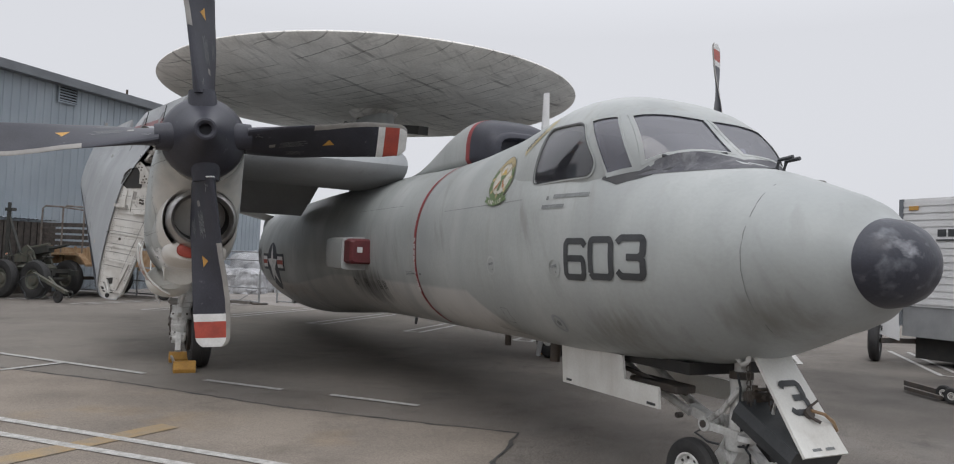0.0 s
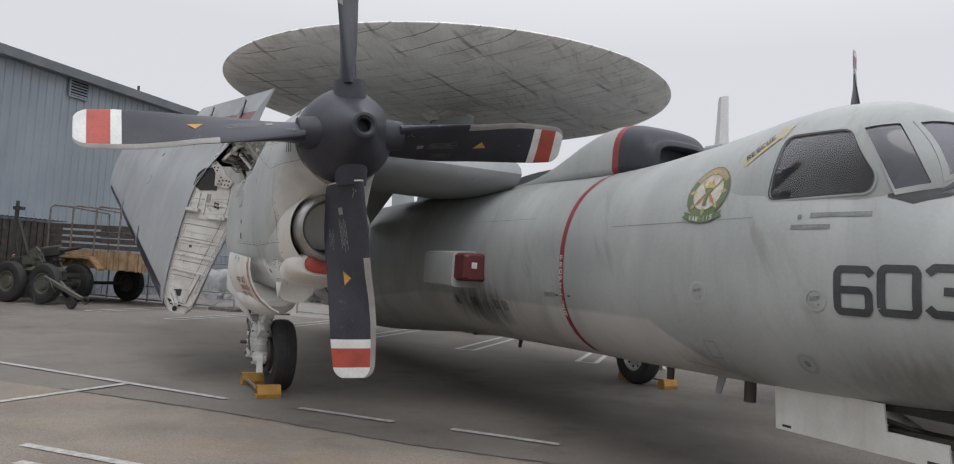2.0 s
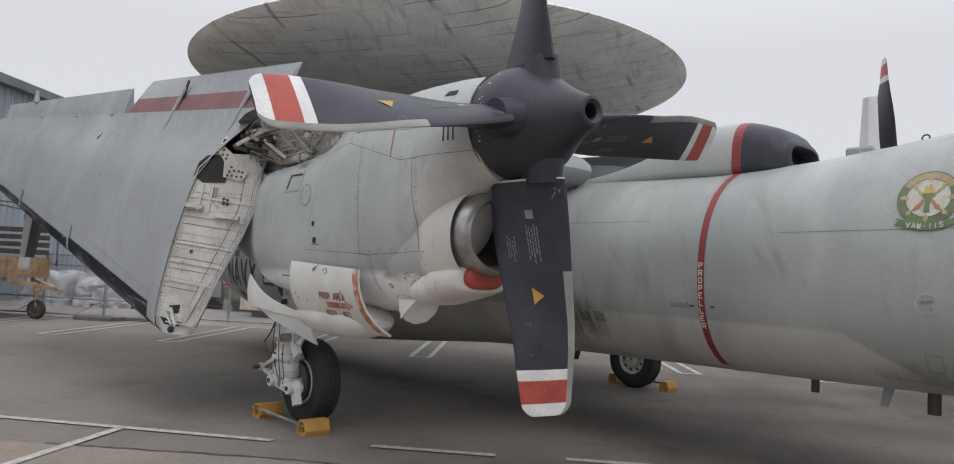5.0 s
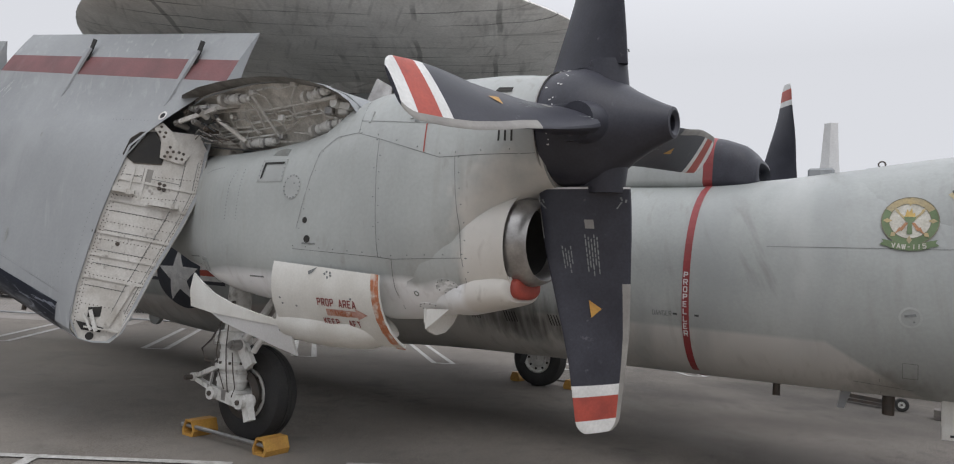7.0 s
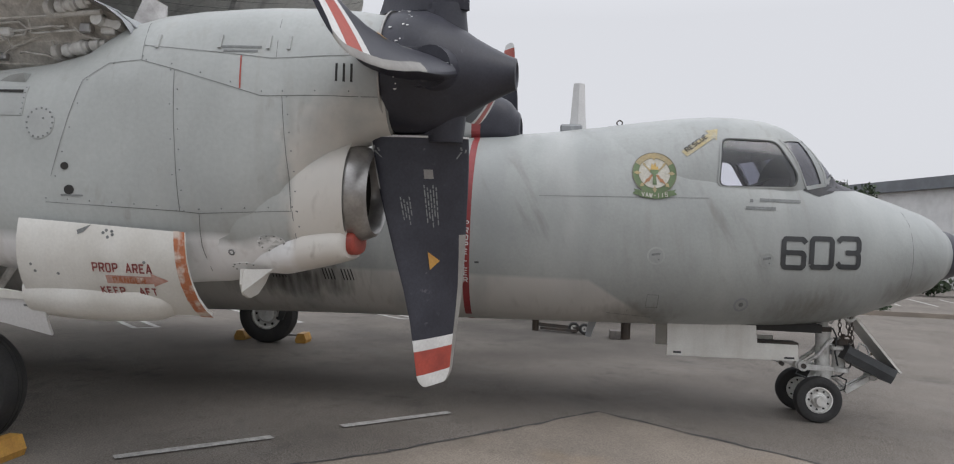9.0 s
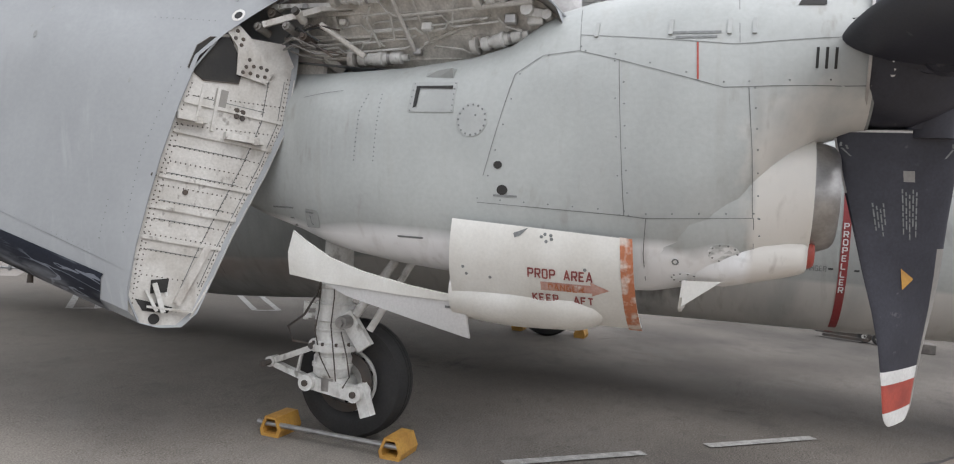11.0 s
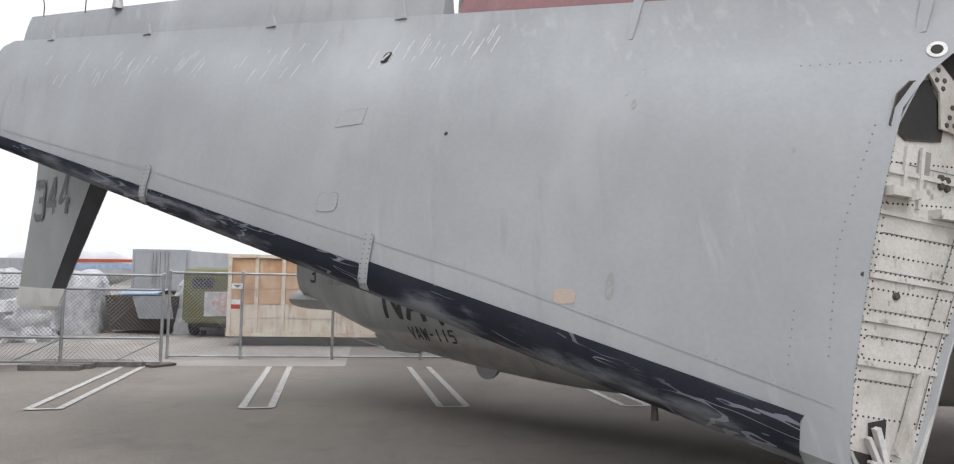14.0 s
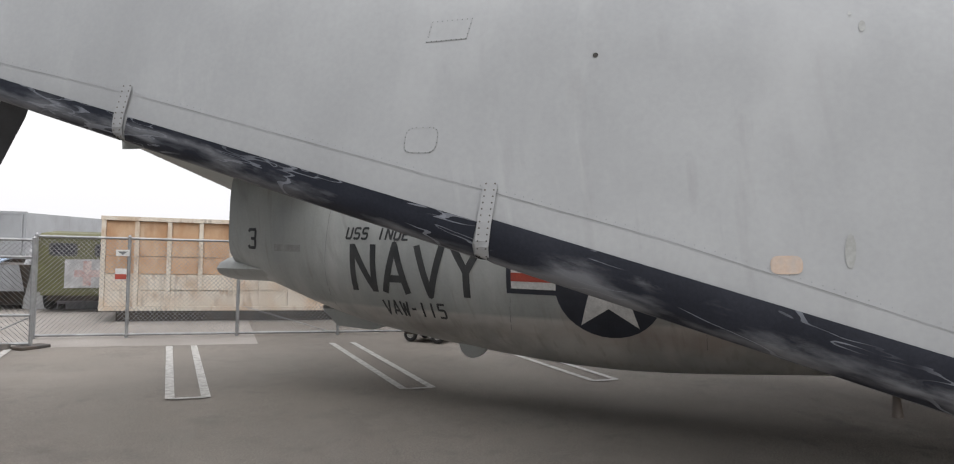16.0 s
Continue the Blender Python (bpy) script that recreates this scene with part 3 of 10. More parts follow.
def mirrored(g):
    return ([(-v[0], v[1], v[2]) for v in g[0]], [tuple(reversed(f)) for f in g[1]], *g[2:])


def box(x0, x1, y0, y1, z0, z1, bev=0.0):
    """Box with chamfered edges."""
    bm = bmesh.new()
    bmesh.ops.create_cube(bm, size=1)
    for v in bm.verts:
        v.co = ((x0 + x1) / 2 + v.co.x * (x1 - x0), (y0 + y1) / 2 + v.co.y * (y1 - y0), (z0 + z1) / 2 + v.co.z * (z1 - z0))
    if bev:
        bmesh.ops.bevel(bm, geom=bm.edges[:], offset=bev, segments=1, affect="EDGES")
    bm.verts.index_update()
    g = ([tuple(v.co) for v in bm.verts], [tuple(v.index for v in f.verts) for f in bm.faces])
    bm.free()
    return g


def frame_of(d):
    d = Vector(d).normalized()
    a = Vector((0, 0, 1)) if abs(d.z) < 0.9 else Vector((1, 0, 0))
    s = d.cross(a).normalized()
    return d, s, s.cross(d)


def cyl(p0, p1, r0, r1=None, n=16, caps=True):
    p0, p1 = Vector(p0), Vector(p1)
    r1 = r0 if r1 is None else r1
    _, s, u = frame_of(p1 - p0)
    V = []
    for p, r in ((p0, r0), (p1, r1)):
        V += [tuple(p + (s * math.cos(2 * math.pi * k / n) + u * math.sin(2 * math.pi * k / n)) * r) for k in range(n)]
    F = [(k, (k + 1) % n, n + (k + 1) % n, n + k) for k in range(n)]
    if caps:
        F += [tuple(reversed(range(n))), tuple(range(n, 2 * n))]
    return V, F


def tube(pts, r, n=6, closed=False):
    """Round bar along a line of points."""
    pts = [Vector(p) for p in pts]
    V, F = [], []
    m = len(pts)
    for i, p in enumerate(pts):
        a = pts[(i - 1) % m] if closed or i else pts[i]
        b = pts[(i + 1) % m] if closed or i < m - 1 else pts[i]
        _, s, u = frame_of(b - a)
        V += [tuple(p + (s * math.cos(2 * math.pi * k / n) + u * math.sin(2 * math.pi * k / n)) * r) for k in range(n)]
    for i in range(m if closed else m - 1):
        j = (i + 1) % m
        F += [(i * n + k, i * n + (k + 1) % n, j * n + (k + 1) % n, j * n + k) for k in range(n)]
    if not closed:
        F += [tuple(reversed(range(n))), tuple(range((m - 1) * n, m * n))]
    return V, F


def lathe(profile, origin, axis, n=32):
    """Turns (along, radius) pairs round an axis."""
    d, s, u = frame_of(axis)
    o = Vector(origin)
    V, F = [], []
    for a, r in profile:
        V += [tuple(o + d * a + (s * math.cos(2 * math.pi * k / n) + u * math.sin(2 * math.pi * k / n)) * r) for k in range(n)]
    for i in range(len(profile) - 1):
        F += [(i * n + k, i * n + (k + 1) % n, (i + 1) * n + (k + 1) % n, (i + 1) * n + k) for k in range(n)]
    return V, F


def loft(rings, cap0=True, cap1=True, closed=True):
    n = len(rings[0])
    V = [tuple(p) for r in rings for p in r]
    F = []
    for i in range(len(rings) - 1):
        for k in range(n if closed else n - 1):
            F.append((i * n + k, i * n + (k + 1) % n, (i + 1) * n + (k + 1) % n, (i + 1) * n + k))
    if cap0:
        F.append(tuple(reversed(range(n))))
    if cap1:
        F.append(tuple(range((len(rings) - 1) * n, len(rings) * n)))
    return V, F


def slab(poly, depth):
    """Flat polygon (3D points) given a thickness along the vector depth."""
    d = Vector(depth)
    n = len(poly)
    V = [tuple(p) for p in poly] + [tuple(Vector(p) + d) for p in poly]
    F = [tuple(range(n)), tuple(reversed(range(n, 2 * n)))] + [(k, n + k, n + (k + 1) % n, (k + 1) % n) for k in range(n)]
    return V, F


def beam(p0, p1, w, h, up=(0, 0, 1)):
    """Rectangular bar from p0 to p1."""
    p0, p1 = Vector(p0), Vector(p1)
    d = (p1 - p0).normalized()
    s = d.cross(Vector(up)).normalized()
    u = s.cross(d)
    ring = lambda p: [p + s * (a * w / 2) + u * (b * h / 2) for a, b in ((-1, -1), (1, -1), (1, 1), (-1, 1))]
    return loft([ring(p0), ring(p1)])


def smooth_table(rows):
    """Interpolates rows (key, values...) with smooth slopes."""
    rows = sorted(rows)
    K = np.array([r[0] for r in rows], float)
    T = np.array([r[1:] for r in rows], float)
    S = np.gradient(T, K, axis=0)

    def at(k):
        k = min(max(k, K[0]), K[-1])
        i = min(max(int(np.searchsorted(K, k)) - 1, 0), len(K) - 2)
        h = K[i + 1] - K[i]
        t = (k - K[i]) / h
        a, b, c, d = (2 * t**3 - 3 * t**2 + 1), (t**3 - 2 * t**2 + t), (-2 * t**3 + 3 * t**2), (t**3 - t**2)
        return a * T[i] + b * h * S[i] + c * T[i + 1] + d * h * S[i + 1]
    return at


class Hull:
    """Body lofted along y from superellipse sections: key y, bottom, top, half width, widest height, upper and lower power."""
    def __init__(self, rows, cx=0.0):
        self.at, self.cx = smooth_table(rows), cx
        self.y0, self.y1 = min(r[0] for r in rows), max(r[0] for r in rows)

    def point(self, y, a):
        zb, zt, hw, zm, nu, nl = self.at(y)
        c, s = math.cos(a), math.sin(a)
        n = nu if s > 0 else nl
        x = hw * math.copysign(abs(c) ** (2 / n), c)
        z = zm + ((zt - zm) if s > 0 else (zm - zb)) * math.copysign(abs(s) ** (2 / n), s)
        return Vector((self.cx + x, y, z))

    def mesh(self, ys, n=48, caps=(True, True)):
        return loft([[self.point(y, 2 * math.pi * k / n) for k in range(n)] for y in ys], *caps)

    def side(self, y, z, sign=1):
        zb, zt, hw, zm, nu, nl = self.at(y)
        h, n = ((zt - zm), nu) if z > zm else ((zm - zb), nl)
        s = min(abs(z - zm) / h, 0.9999)
        return self.cx + sign * hw * (1 - s ** n) ** (1 / n)

    def spot(self, y, z, off, sign=1):
        """The place on the flank at y, z, lifted by off along the normal."""
        e = 0.01
        p = Vector((self.side(y, z, sign), y, z))
        a = Vector((self.side(y + e, z, sign), y + e, z)) - Vector((self.side(y - e, z, sign), y - e, z))
        b = Vector((self.side(y, z + e, sign), y, z + e)) - Vector((self.side(y, z - e, sign), y, z - e))
        n = a.cross(b).normalized() * sign
        if n.x * sign < 0:
            n = -n
        return p + n * off


def drape(polys, spot, off=0.004, step=0.07, thick=0.0):
    """Lays flat polygons (lists of (y, z)) on a surface given by spot(y, z, off)."""
    bm = bmesh.new()
    lay = bm.verts.layers.int.new("order")
    for i, poly in enumerate(polys):
        vs = [bm.verts.new((0, y, z)) for y, z in poly]
        for v in vs:
            v[lay] = i % 7
        try:
            bm.faces.new(vs)
        except ValueError:
            pass
    ys = [v.co.y for v in bm.verts]
    zs = [v.co.z for v in bm.verts]
    for lo, hi, nrm in ((min(ys), max(ys), (0, 1, 0)), (min(zs), max(zs), (0, 0, 1))):
        k = math.floor(lo / step) + 1
        while k * step < hi:
            co = (0, k * step, 0) if nrm[1] else (0, 0, k * step)
            bmesh.ops.bisect_plane(bm, geom=bm.verts[:] + bm.edges[:] + bm.faces[:], plane_co=co, plane_no=nrm)
            k += 1
    if thick:
        r = bmesh.ops.extrude_face_region(bm, geom=bm.faces[:])
        top = {e for e in r["geom"] if isinstance(e, bmesh.types.BMVert)}
        lift = {v: thick if v in top else 0.0 for v in bm.verts}
    else:
        lift = {v: 0.0 for v in bm.verts}
    for v in bm.verts:
        v.co = spot(v.co.y, v.co.z, off + lift[v] + 0.0004 * v[lay])
    bmesh.ops.recalc_face_normals(bm, faces=bm.faces[:])
    if not thick:
        for f in bm.faces:
            if f.normal.x * (1 if f.calc_center_median().x > 0 else -1) < 0:
                f.normal_flip()
    return bm


def rect(y0, z0, y1, z1):
    return [(y0, z0), (y1, z0), (y1, z1), (y0, z1)]


def disc_poly(y, z, ry, rz=None, n=24, a0=0.0, a1=2 * math.pi):
    rz = rz or ry
    return [(y + ry * math.cos(a0 + (a1 - a0) * k / n), z + rz * math.sin(a0 + (a1 - a0) * k / n)) for k in range(n)]


def ring_polys(y, z, r0, r1, n=24, a0=0.0, a1=2 * math.pi):
    out = []
    for k in range(n):
        a, b = a0 + (a1 - a0) * k / n, a0 + (a1 - a0) * (k + 1) / n
        out.append([(y + r * math.cos(t), z + r * math.sin(t)) for r, t in ((r0, a), (r1, a), (r1, b), (r0, b))])
    return out


def stroke_polys(pts, w):
    """A thin line through (y, z) points, as quads."""
    out = []
    for (a, b), (c, d) in zip(pts[:-1], pts[1:]):
        L = math.hypot(c - a, d - b) or 1e-6
        ny, nz = -(d - b) / L * w / 2, (c - a) / L * w / 2
        out.append([(a + ny, b + nz), (c + ny, d + nz), (c - ny, d - nz), (a - ny, b - nz)])
    return out


GLYPH = {  # stencil letters as strokes on a 4 x 6 grid, corners cut
    "6": [[(4, 5), (3.4, 5.7), (.6, 5.7), (.3, 5.2), (.3, .8), (.6, .3), (3.4, .3), (3.7, .8), (3.7, 2.6), (3.4, 3.1), (.3, 3.1)]],
    "0": [[(.3, .8), (.3, 5.2), (.6, 5.7), (3.4, 5.7), (3.7, 5.2), (3.7, .8), (3.4, .3), (.6, .3), (.3, .8)]],
    "3": [[(0, 5.0), (.6, 5.7), (3.4, 5.7), (3.7, 5.2), (3.7, 3.5), (3.2, 3.0), (1.4, 3.0)], [(3.2, 3.0), (3.7, 2.5), (3.7, .8), (3.4, .3), (.6, .3), (0, 1.0)]],
    "4": [[(2.9, 0), (2.9, 6)], [(2.9, 5.6), (.3, 1.9), (4, 1.9)]],
    "1": [[(2, 0), (2, 6)]], "5": [[(3.8, 5.7), (.4, 5.7), (.4, 3.4), (3.1, 3.4), (3.7, 2.8), (3.7, .8), (3.2, .3), (.3, .3)]],
    "A": [[(0.2, 0), (2, 6), (3.8, 0)], [(.9, 1.8), (3.1, 1.8)]], "N": [[(.3, 0), (.3, 6)], [(.3, 5.8), (3.7, .2)], [(3.7, 0), (3.7, 6)]],
    "V": [[(.2, 6), (2, 0), (3.8, 6)]], "Y": [[(.2, 6), (2, 3)], [(3.8, 6), (2, 3), (2, 0)]],
    "W": [[(0, 6), (1, 0), (2, 5), (3, 0), (4, 6)]], "-": [[(.8, 3), (3.2, 3)]], " ": [],
    "P": [[(.4, 0), (.4, 5.7), (3.2, 5.7), (3.7, 5.1), (3.7, 3.4), (3.2, 2.8), (.4, 2.8)]],
    "R": [[(.4, 0), (.4, 5.7), (3.2, 5.7), (3.7, 5.1), (3.7, 3.4), (3.2, 2.8), (.4, 2.8)], [(2.2, 2.8), (3.7, 0)]],
    "O": [[(.4, .9), (.4, 5.1), (.9, 5.7), (3.1, 5.7), (3.6, 5.1), (3.6, .9), (3.1, .3), (.9, .3), (.4, .9)]],
    "E": [[(3.6, .3), (.4, .3), (.4, 5.7), (3.6, 5.7)], [(.4, 3), (3, 3)]], "L": [[(.4, 6), (.4, .3), (3.6, .3)]],
    "K": [[(.4, 0), (.4, 6)], [(3.6, 6), (.5, 2.8)], [(1.3, 3.4), (3.7, 0)]], "F": [[(.4, 0), (.4, 5.7), (3.6, 5.7)], [(.4, 3), (3, 3)]],
    "T": [[(2, 0), (2, 5.7)], [(.2, 5.7), (3.8, 5.7)]], "S": [[(3.7, 5.1), (3.1, 5.7), (.9, 5.7), (.4, 5.1), (.4, 3.5), (.9, 3), (3.1, 3), (3.6, 2.5), (3.6, .9), (3.1, .3), (.9, .3), (.3, .9)]],
    "U": [[(.4, 6), (.4, .9), (.9, .3), (3.1, .3), (3.6, .9), (3.6, 6)]], "I": [[(2, 0), (2, 6)]],
    "D": [[(.4, .3), (.4, 5.7), (2.8, 5.7), (3.6, 4.9), (3.6, 1.1), (2.8, .3), (.4, .3)]], "C": [[(3.7, 5), (3.1, 5.7), (.9, 5.7), (.4, 5.1), (.4, .9), (.9, .3), (3.1, .3), (3.7, 1)]],
    "G": [[(3.7, 5), (3.1, 5.7), (.9, 5.7), (.4, 5.1), (.4, .9), (.9, .3), (3.6, .3), (3.6, 2.7), (2.3, 2.7)]],
    "H": [[(.4, 0), (.4, 6)], [(3.6, 0), (3.6, 6)], [(.4, 3), (3.6, 3)]], "M": [[(.2, 0), (.2, 6), (2, 1.6), (3.8, 6), (3.8, 0)]],
    "X": [[(.2, 0), (3.8, 6)], [(.2, 6), (3.8, 0)]], "B": [[(.4, .3), (.4, 5.7), (3, 5.7), (3.5, 5.2), (3.5, 3.4), (3, 3), (.4, 3)], [(3, 3), (3.6, 2.5), (3.6, .8), (3.1, .3), (.4, .3)]],
    "Q": [],
}


def weld(bm):
    """Joins coinciding corners, so that strips draped piece by piece become one surface."""
    bmesh.ops.remove_doubles(bm, verts=bm.verts[:], dist=0.0008)
    return bm


def lettering(text, y, z, h, pitch, w, slant=0.0, dirn=(1, 0), step=None):
    """Stroke letters on a plane: start (y, z), height h, advance pitch, stroke w; dirn is the reading direction."""
    out = []
    du, dv = dirn
    for i, ch in enumerate(text):
        for line in GLYPH.get(ch, []):
            pts = []
            for gx, gy in line:
                a, b = i * pitch + gx / 4 * pitch * 0.78 + slant * gy / 6 * h, gy / 6 * h
                pts.append((y + a * du - b * dv, z + a * dv + b * du))
            qs = stroke_polys(pts, w)
            out += qs
            for (c, d) in pts[1:-1]:
                out.append(disc_poly(c, d, w / 2, n=8))
    return out



# ---- the aircraft: x to its right wing, y to its nose, origin on the ground between the main wheels ----
plane = thing("aircraft", (0, 0, 0), "grey weathered twin-propeller radar aircraft with folded wings parked on asphalt", "aircraft")

FUS = Hull([
    (8.581, 1.737, 1.77, 0.021, 1.754, 2, 2), (8.575, 1.689, 1.818, 0.081, 1.754, 2, 2), (8.558, 1.638, 1.869, 0.146, 1.754, 2, 2),
    (8.522, 1.579, 1.929, 0.221, 1.754, 2, 2), (8.475, 1.533, 1.975, 0.28, 1.754, 2, 2), (8.415, 1.501, 2.006, 0.319, 1.754, 2, 2),
    (8.344, 1.487, 2.02, 0.337, 1.754, 2, 2), (8.2, 1.367, 2.14, 0.489, 1.754, 2, 2), (8.0, 1.284, 2.223, 0.593, 1.754, 2, 2),
    (7.6, 1.11, 2.363, 0.71, 1.77, 2.0, 2.05), (7.3, 1.03, 2.449, 0.87, 1.78, 2.1, 2.15), (6.95, 0.965, 2.60, 0.97, 1.80, 2.2, 2.2), (6.6, 0.94, 2.80, 1.03, 1.82, 2.2, 2.3),
    (6.3, 0.925, 2.96, 1.065, 1.84, 2.15, 2.4), (5.9, 0.91, 3.03, 1.085, 1.85, 2.1, 2.5), (5.3, 0.90, 3.045, 1.08, 1.86, 2.1, 2.5),
    (4.7, 0.89, 2.985, 1.09, 1.86, 2.1, 2.5), (4.15, 0.88, 2.915, 1.10, 1.86, 2.15, 2.5), (3.5, 0.87, 2.87, 1.11, 1.86, 2.2, 2.5),
    (2.0, 0.85, 2.87, 1.14, 1.85, 2.3, 2.5), (0.0, 0.79, 2.87, 1.20, 1.83, 2.4, 2.4), (-2.0, 0.63, 2.85, 1.28, 1.75, 2.4, 2.3),
    (-3.9, 0.52, 2.80, 1.34, 1.70, 2.3, 2.2), (-5.5, 0.64, 2.74, 1.30, 1.70, 2.3, 2.2), (-7.0, 0.87, 2.75, 1.06, 1.72, 2.6, 2.2),
    (-8.0, 1.18, 2.80, 0.84, 1.80, 3.2, 2.5), (-8.58, 1.38, 2.85, 0.74, 1.88, 4.0, 2.8),
])
fus_ys = [8.581, 8.575, 8.558, 8.522, 8.475, 8.415, 8.344, 8.34, 8.3, 8.25, 8.2, 8.1] + [8.0 - 0.2 * i for i in range(81)] + [-8.2, -8.4, -8.58]
V, F = FUS.mesh(fus_ys, 64)
# the black nose cap is the first rings
capn = 6 * 64
Fm = [1 if i < capn else 0 for i in range(len(F))]
Fm[-2], Fm[-1] = 1, 0
NOSECAP = mat("nose_cap_black", (0.030, 0.032, 0.045), (0.16, 0.17, 0.19), 5, 0.4, bump=0.002, grain=0.12, contrast=(0.55, 0.72))
overlay(NOSECAP, (0.38, 0.39, 0.42), 0.8, (7.0, 7.0, 9.0), 0.54, 0.66, (2.2, 0.46, 0.6))
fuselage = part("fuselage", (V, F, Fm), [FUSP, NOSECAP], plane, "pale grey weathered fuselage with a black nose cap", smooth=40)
fspot = FUS.spot

# cockpit: its own hood over the forward fuselage
CAN = Hull([
    (7.30, 2.0, 2.40, 0.26, 2.2, 2.5, 2), (7.15, 1.9, 2.54, 0.51, 2.25, 3.0, 2), (7.0, 1.9, 2.67, 0.69, 2.28, 3.3, 2), (6.85, 1.9, 2.815, 0.80, 2.3, 3.4, 2), (6.72, 1.9, 2.92, 0.87, 2.3, 3.3, 2),
    (6.6, 1.9, 3.0, 0.925, 2.3, 3.1, 2), (6.45, 1.9, 3.065, 0.96, 2.3, 2.8, 2), (6.3, 1.9, 3.09, 0.98, 2.25, 2.8, 2), (5.9, 1.9, 3.115, 1.0, 2.2, 2.55, 2), (5.4, 1.9, 3.076, 1.0, 2.1, 2.25, 2), (4.9, 1.9, 3.015, 0.99, 2.1, 2.05, 2),
])
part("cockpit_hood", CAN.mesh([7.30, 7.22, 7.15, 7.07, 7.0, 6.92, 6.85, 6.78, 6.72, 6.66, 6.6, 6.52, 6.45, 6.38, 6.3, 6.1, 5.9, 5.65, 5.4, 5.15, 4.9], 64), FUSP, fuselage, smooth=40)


def rounded(poly, r=0.05, n=4):
    out = []
    m = len(poly)
    for i in range(m):
        p, a, b = Vector(poly[i]), Vector(poly[i - 1]), Vector(poly[(i + 1) % m])
        u, v = (a - p), (b - p)
        k = min(r, u.length * 0.45, v.length * 0.45)
        s, e = p + u.normalized() * k, p + v.normalized() * k
        for j in range(n + 1):
            t = j / n
            q = s * (1 - t) ** 2 + p * 2 * t * (1 - t) + e * t * t
            out.append((q.x, q.y))
    return out


cutters = []


def within(h, p):
    """Whether p lies inside the hull h."""
    if not h.y0 < p.y < h.y1:
        return False
    zb, zt, hw, zm, nu, nl = h.at(p.y)
    n, hh = (nu, zt - zm) if p.z > zm else (nl, zm - zb)
    return (abs(p.x) / hw) ** n + (abs(p.z - zm) / hh) ** n < 1


def on_hood(p, nrm, off):
    """The place where a line through p along nrm meets the skin of hood or fuselage, lifted by off."""
    k = 0.30
    while k > -0.30 and not any(within(h, p + nrm * k) for h in (FUS, CAN)):
        k -= 0.004
    return p + nrm * (k + off)


def sides(q, n=8):
    return [q[i].lerp(q[(i + 1) % len(q)], j / n) for i in range(len(q)) for j in range(n)]



def glaze(sign):
    sp = lambda y, z, o: CAN.spot(y, z, o, sign)
    poly = [(5.895, 2.325), (6.60, 2.345), (6.63, 2.45), (6.43, 2.77), (5.94, 2.785)]
    cy, cz = sum(p[0] for p in poly) / len(poly), sum(p[1] for p in poly) / len(poly)
    big = [(cy + (y - cy) * 1.06, cz + (z - cz) * 1.09) for y, z in poly]
    ro, ri = rounded(big, 0.08), rounded(poly, 0.07)
    m = len(ro)
    w = part("side_window", drape([[ro[i], ro[(i + 1) % m], ri[(i + 1) % m], ri[i]] for i in range(m)], sp, 0.003, 0.05, thick=0.008), FUSP, fuselage, "cockpit side window with painted metal frame", smooth=30)
    seal = rounded([(cy + (y - cy) * 1.025, cz + (z - cz) * 1.035) for y, z in poly], 0.07)
    part("rubber_seal", drape([[seal[i], seal[(i + 1) % m], ri[(i + 1) % m], ri[i]] for i in range(m)], sp, 0.0125, 0.05), INKB, w)
    part("pane", drape([ri], sp, -0.004, 0.05, thick=0.006), PANE, w, smooth=60).visible_shadow = False
    cutters.append(loft([[Vector((sign * x, y, z)) for y, z in ri] for x in (0.5, 1.2)]))
    # flat windscreen and quarter panes, each in its own frame
    for nm, quad in (("windscreen", ((0.05, 7.125, 2.525), (0.70, 6.945, 2.42), (0.655, 6.73, 2.785), (0.05, 6.85, 2.855))),
                     ("quarter_window", ((0.785, 6.905, 2.40), (0.872, 6.735, 2.36), (0.85, 6.505, 2.778), (0.735, 6.675, 2.79)))):
        q = [Vector((sign * x, y, z)) for x, y, z in quad]
        nrm = (q[1] - q[0]).cross(q[3] - q[0]).normalized()
        if nrm.y < 0:
            nrm = -nrm
        c = sum(q, Vector()) / 4
        out = [p + (p - c).normalized() * 0.04 for p in q]
        loops = [[on_hood(p, nrm, o) for p in sides(pts)] for pts, o in ((out, -0.02), (out, 0.006), (q, 0.006), (q, -0.05))]
        fr = part(nm, loft(loops, False, False), FUSP, fuselage, "cockpit pane in a painted metal frame", smooth=30)
        grid = [[on_hood(q[0].lerp(q[1], a / 8).lerp(q[3].lerp(q[2], a / 8), b / 6), nrm, -0.005) for a in range(9)] for b in range(7)]
        part("pane", loft(grid, False, False, closed=False), CLEAR, fr, smooth=60).visible_shadow = False
        cutters.append(slab([p - nrm * 0.30 for p in q], nrm * 0.5))


glaze(1)
glaze(-1)
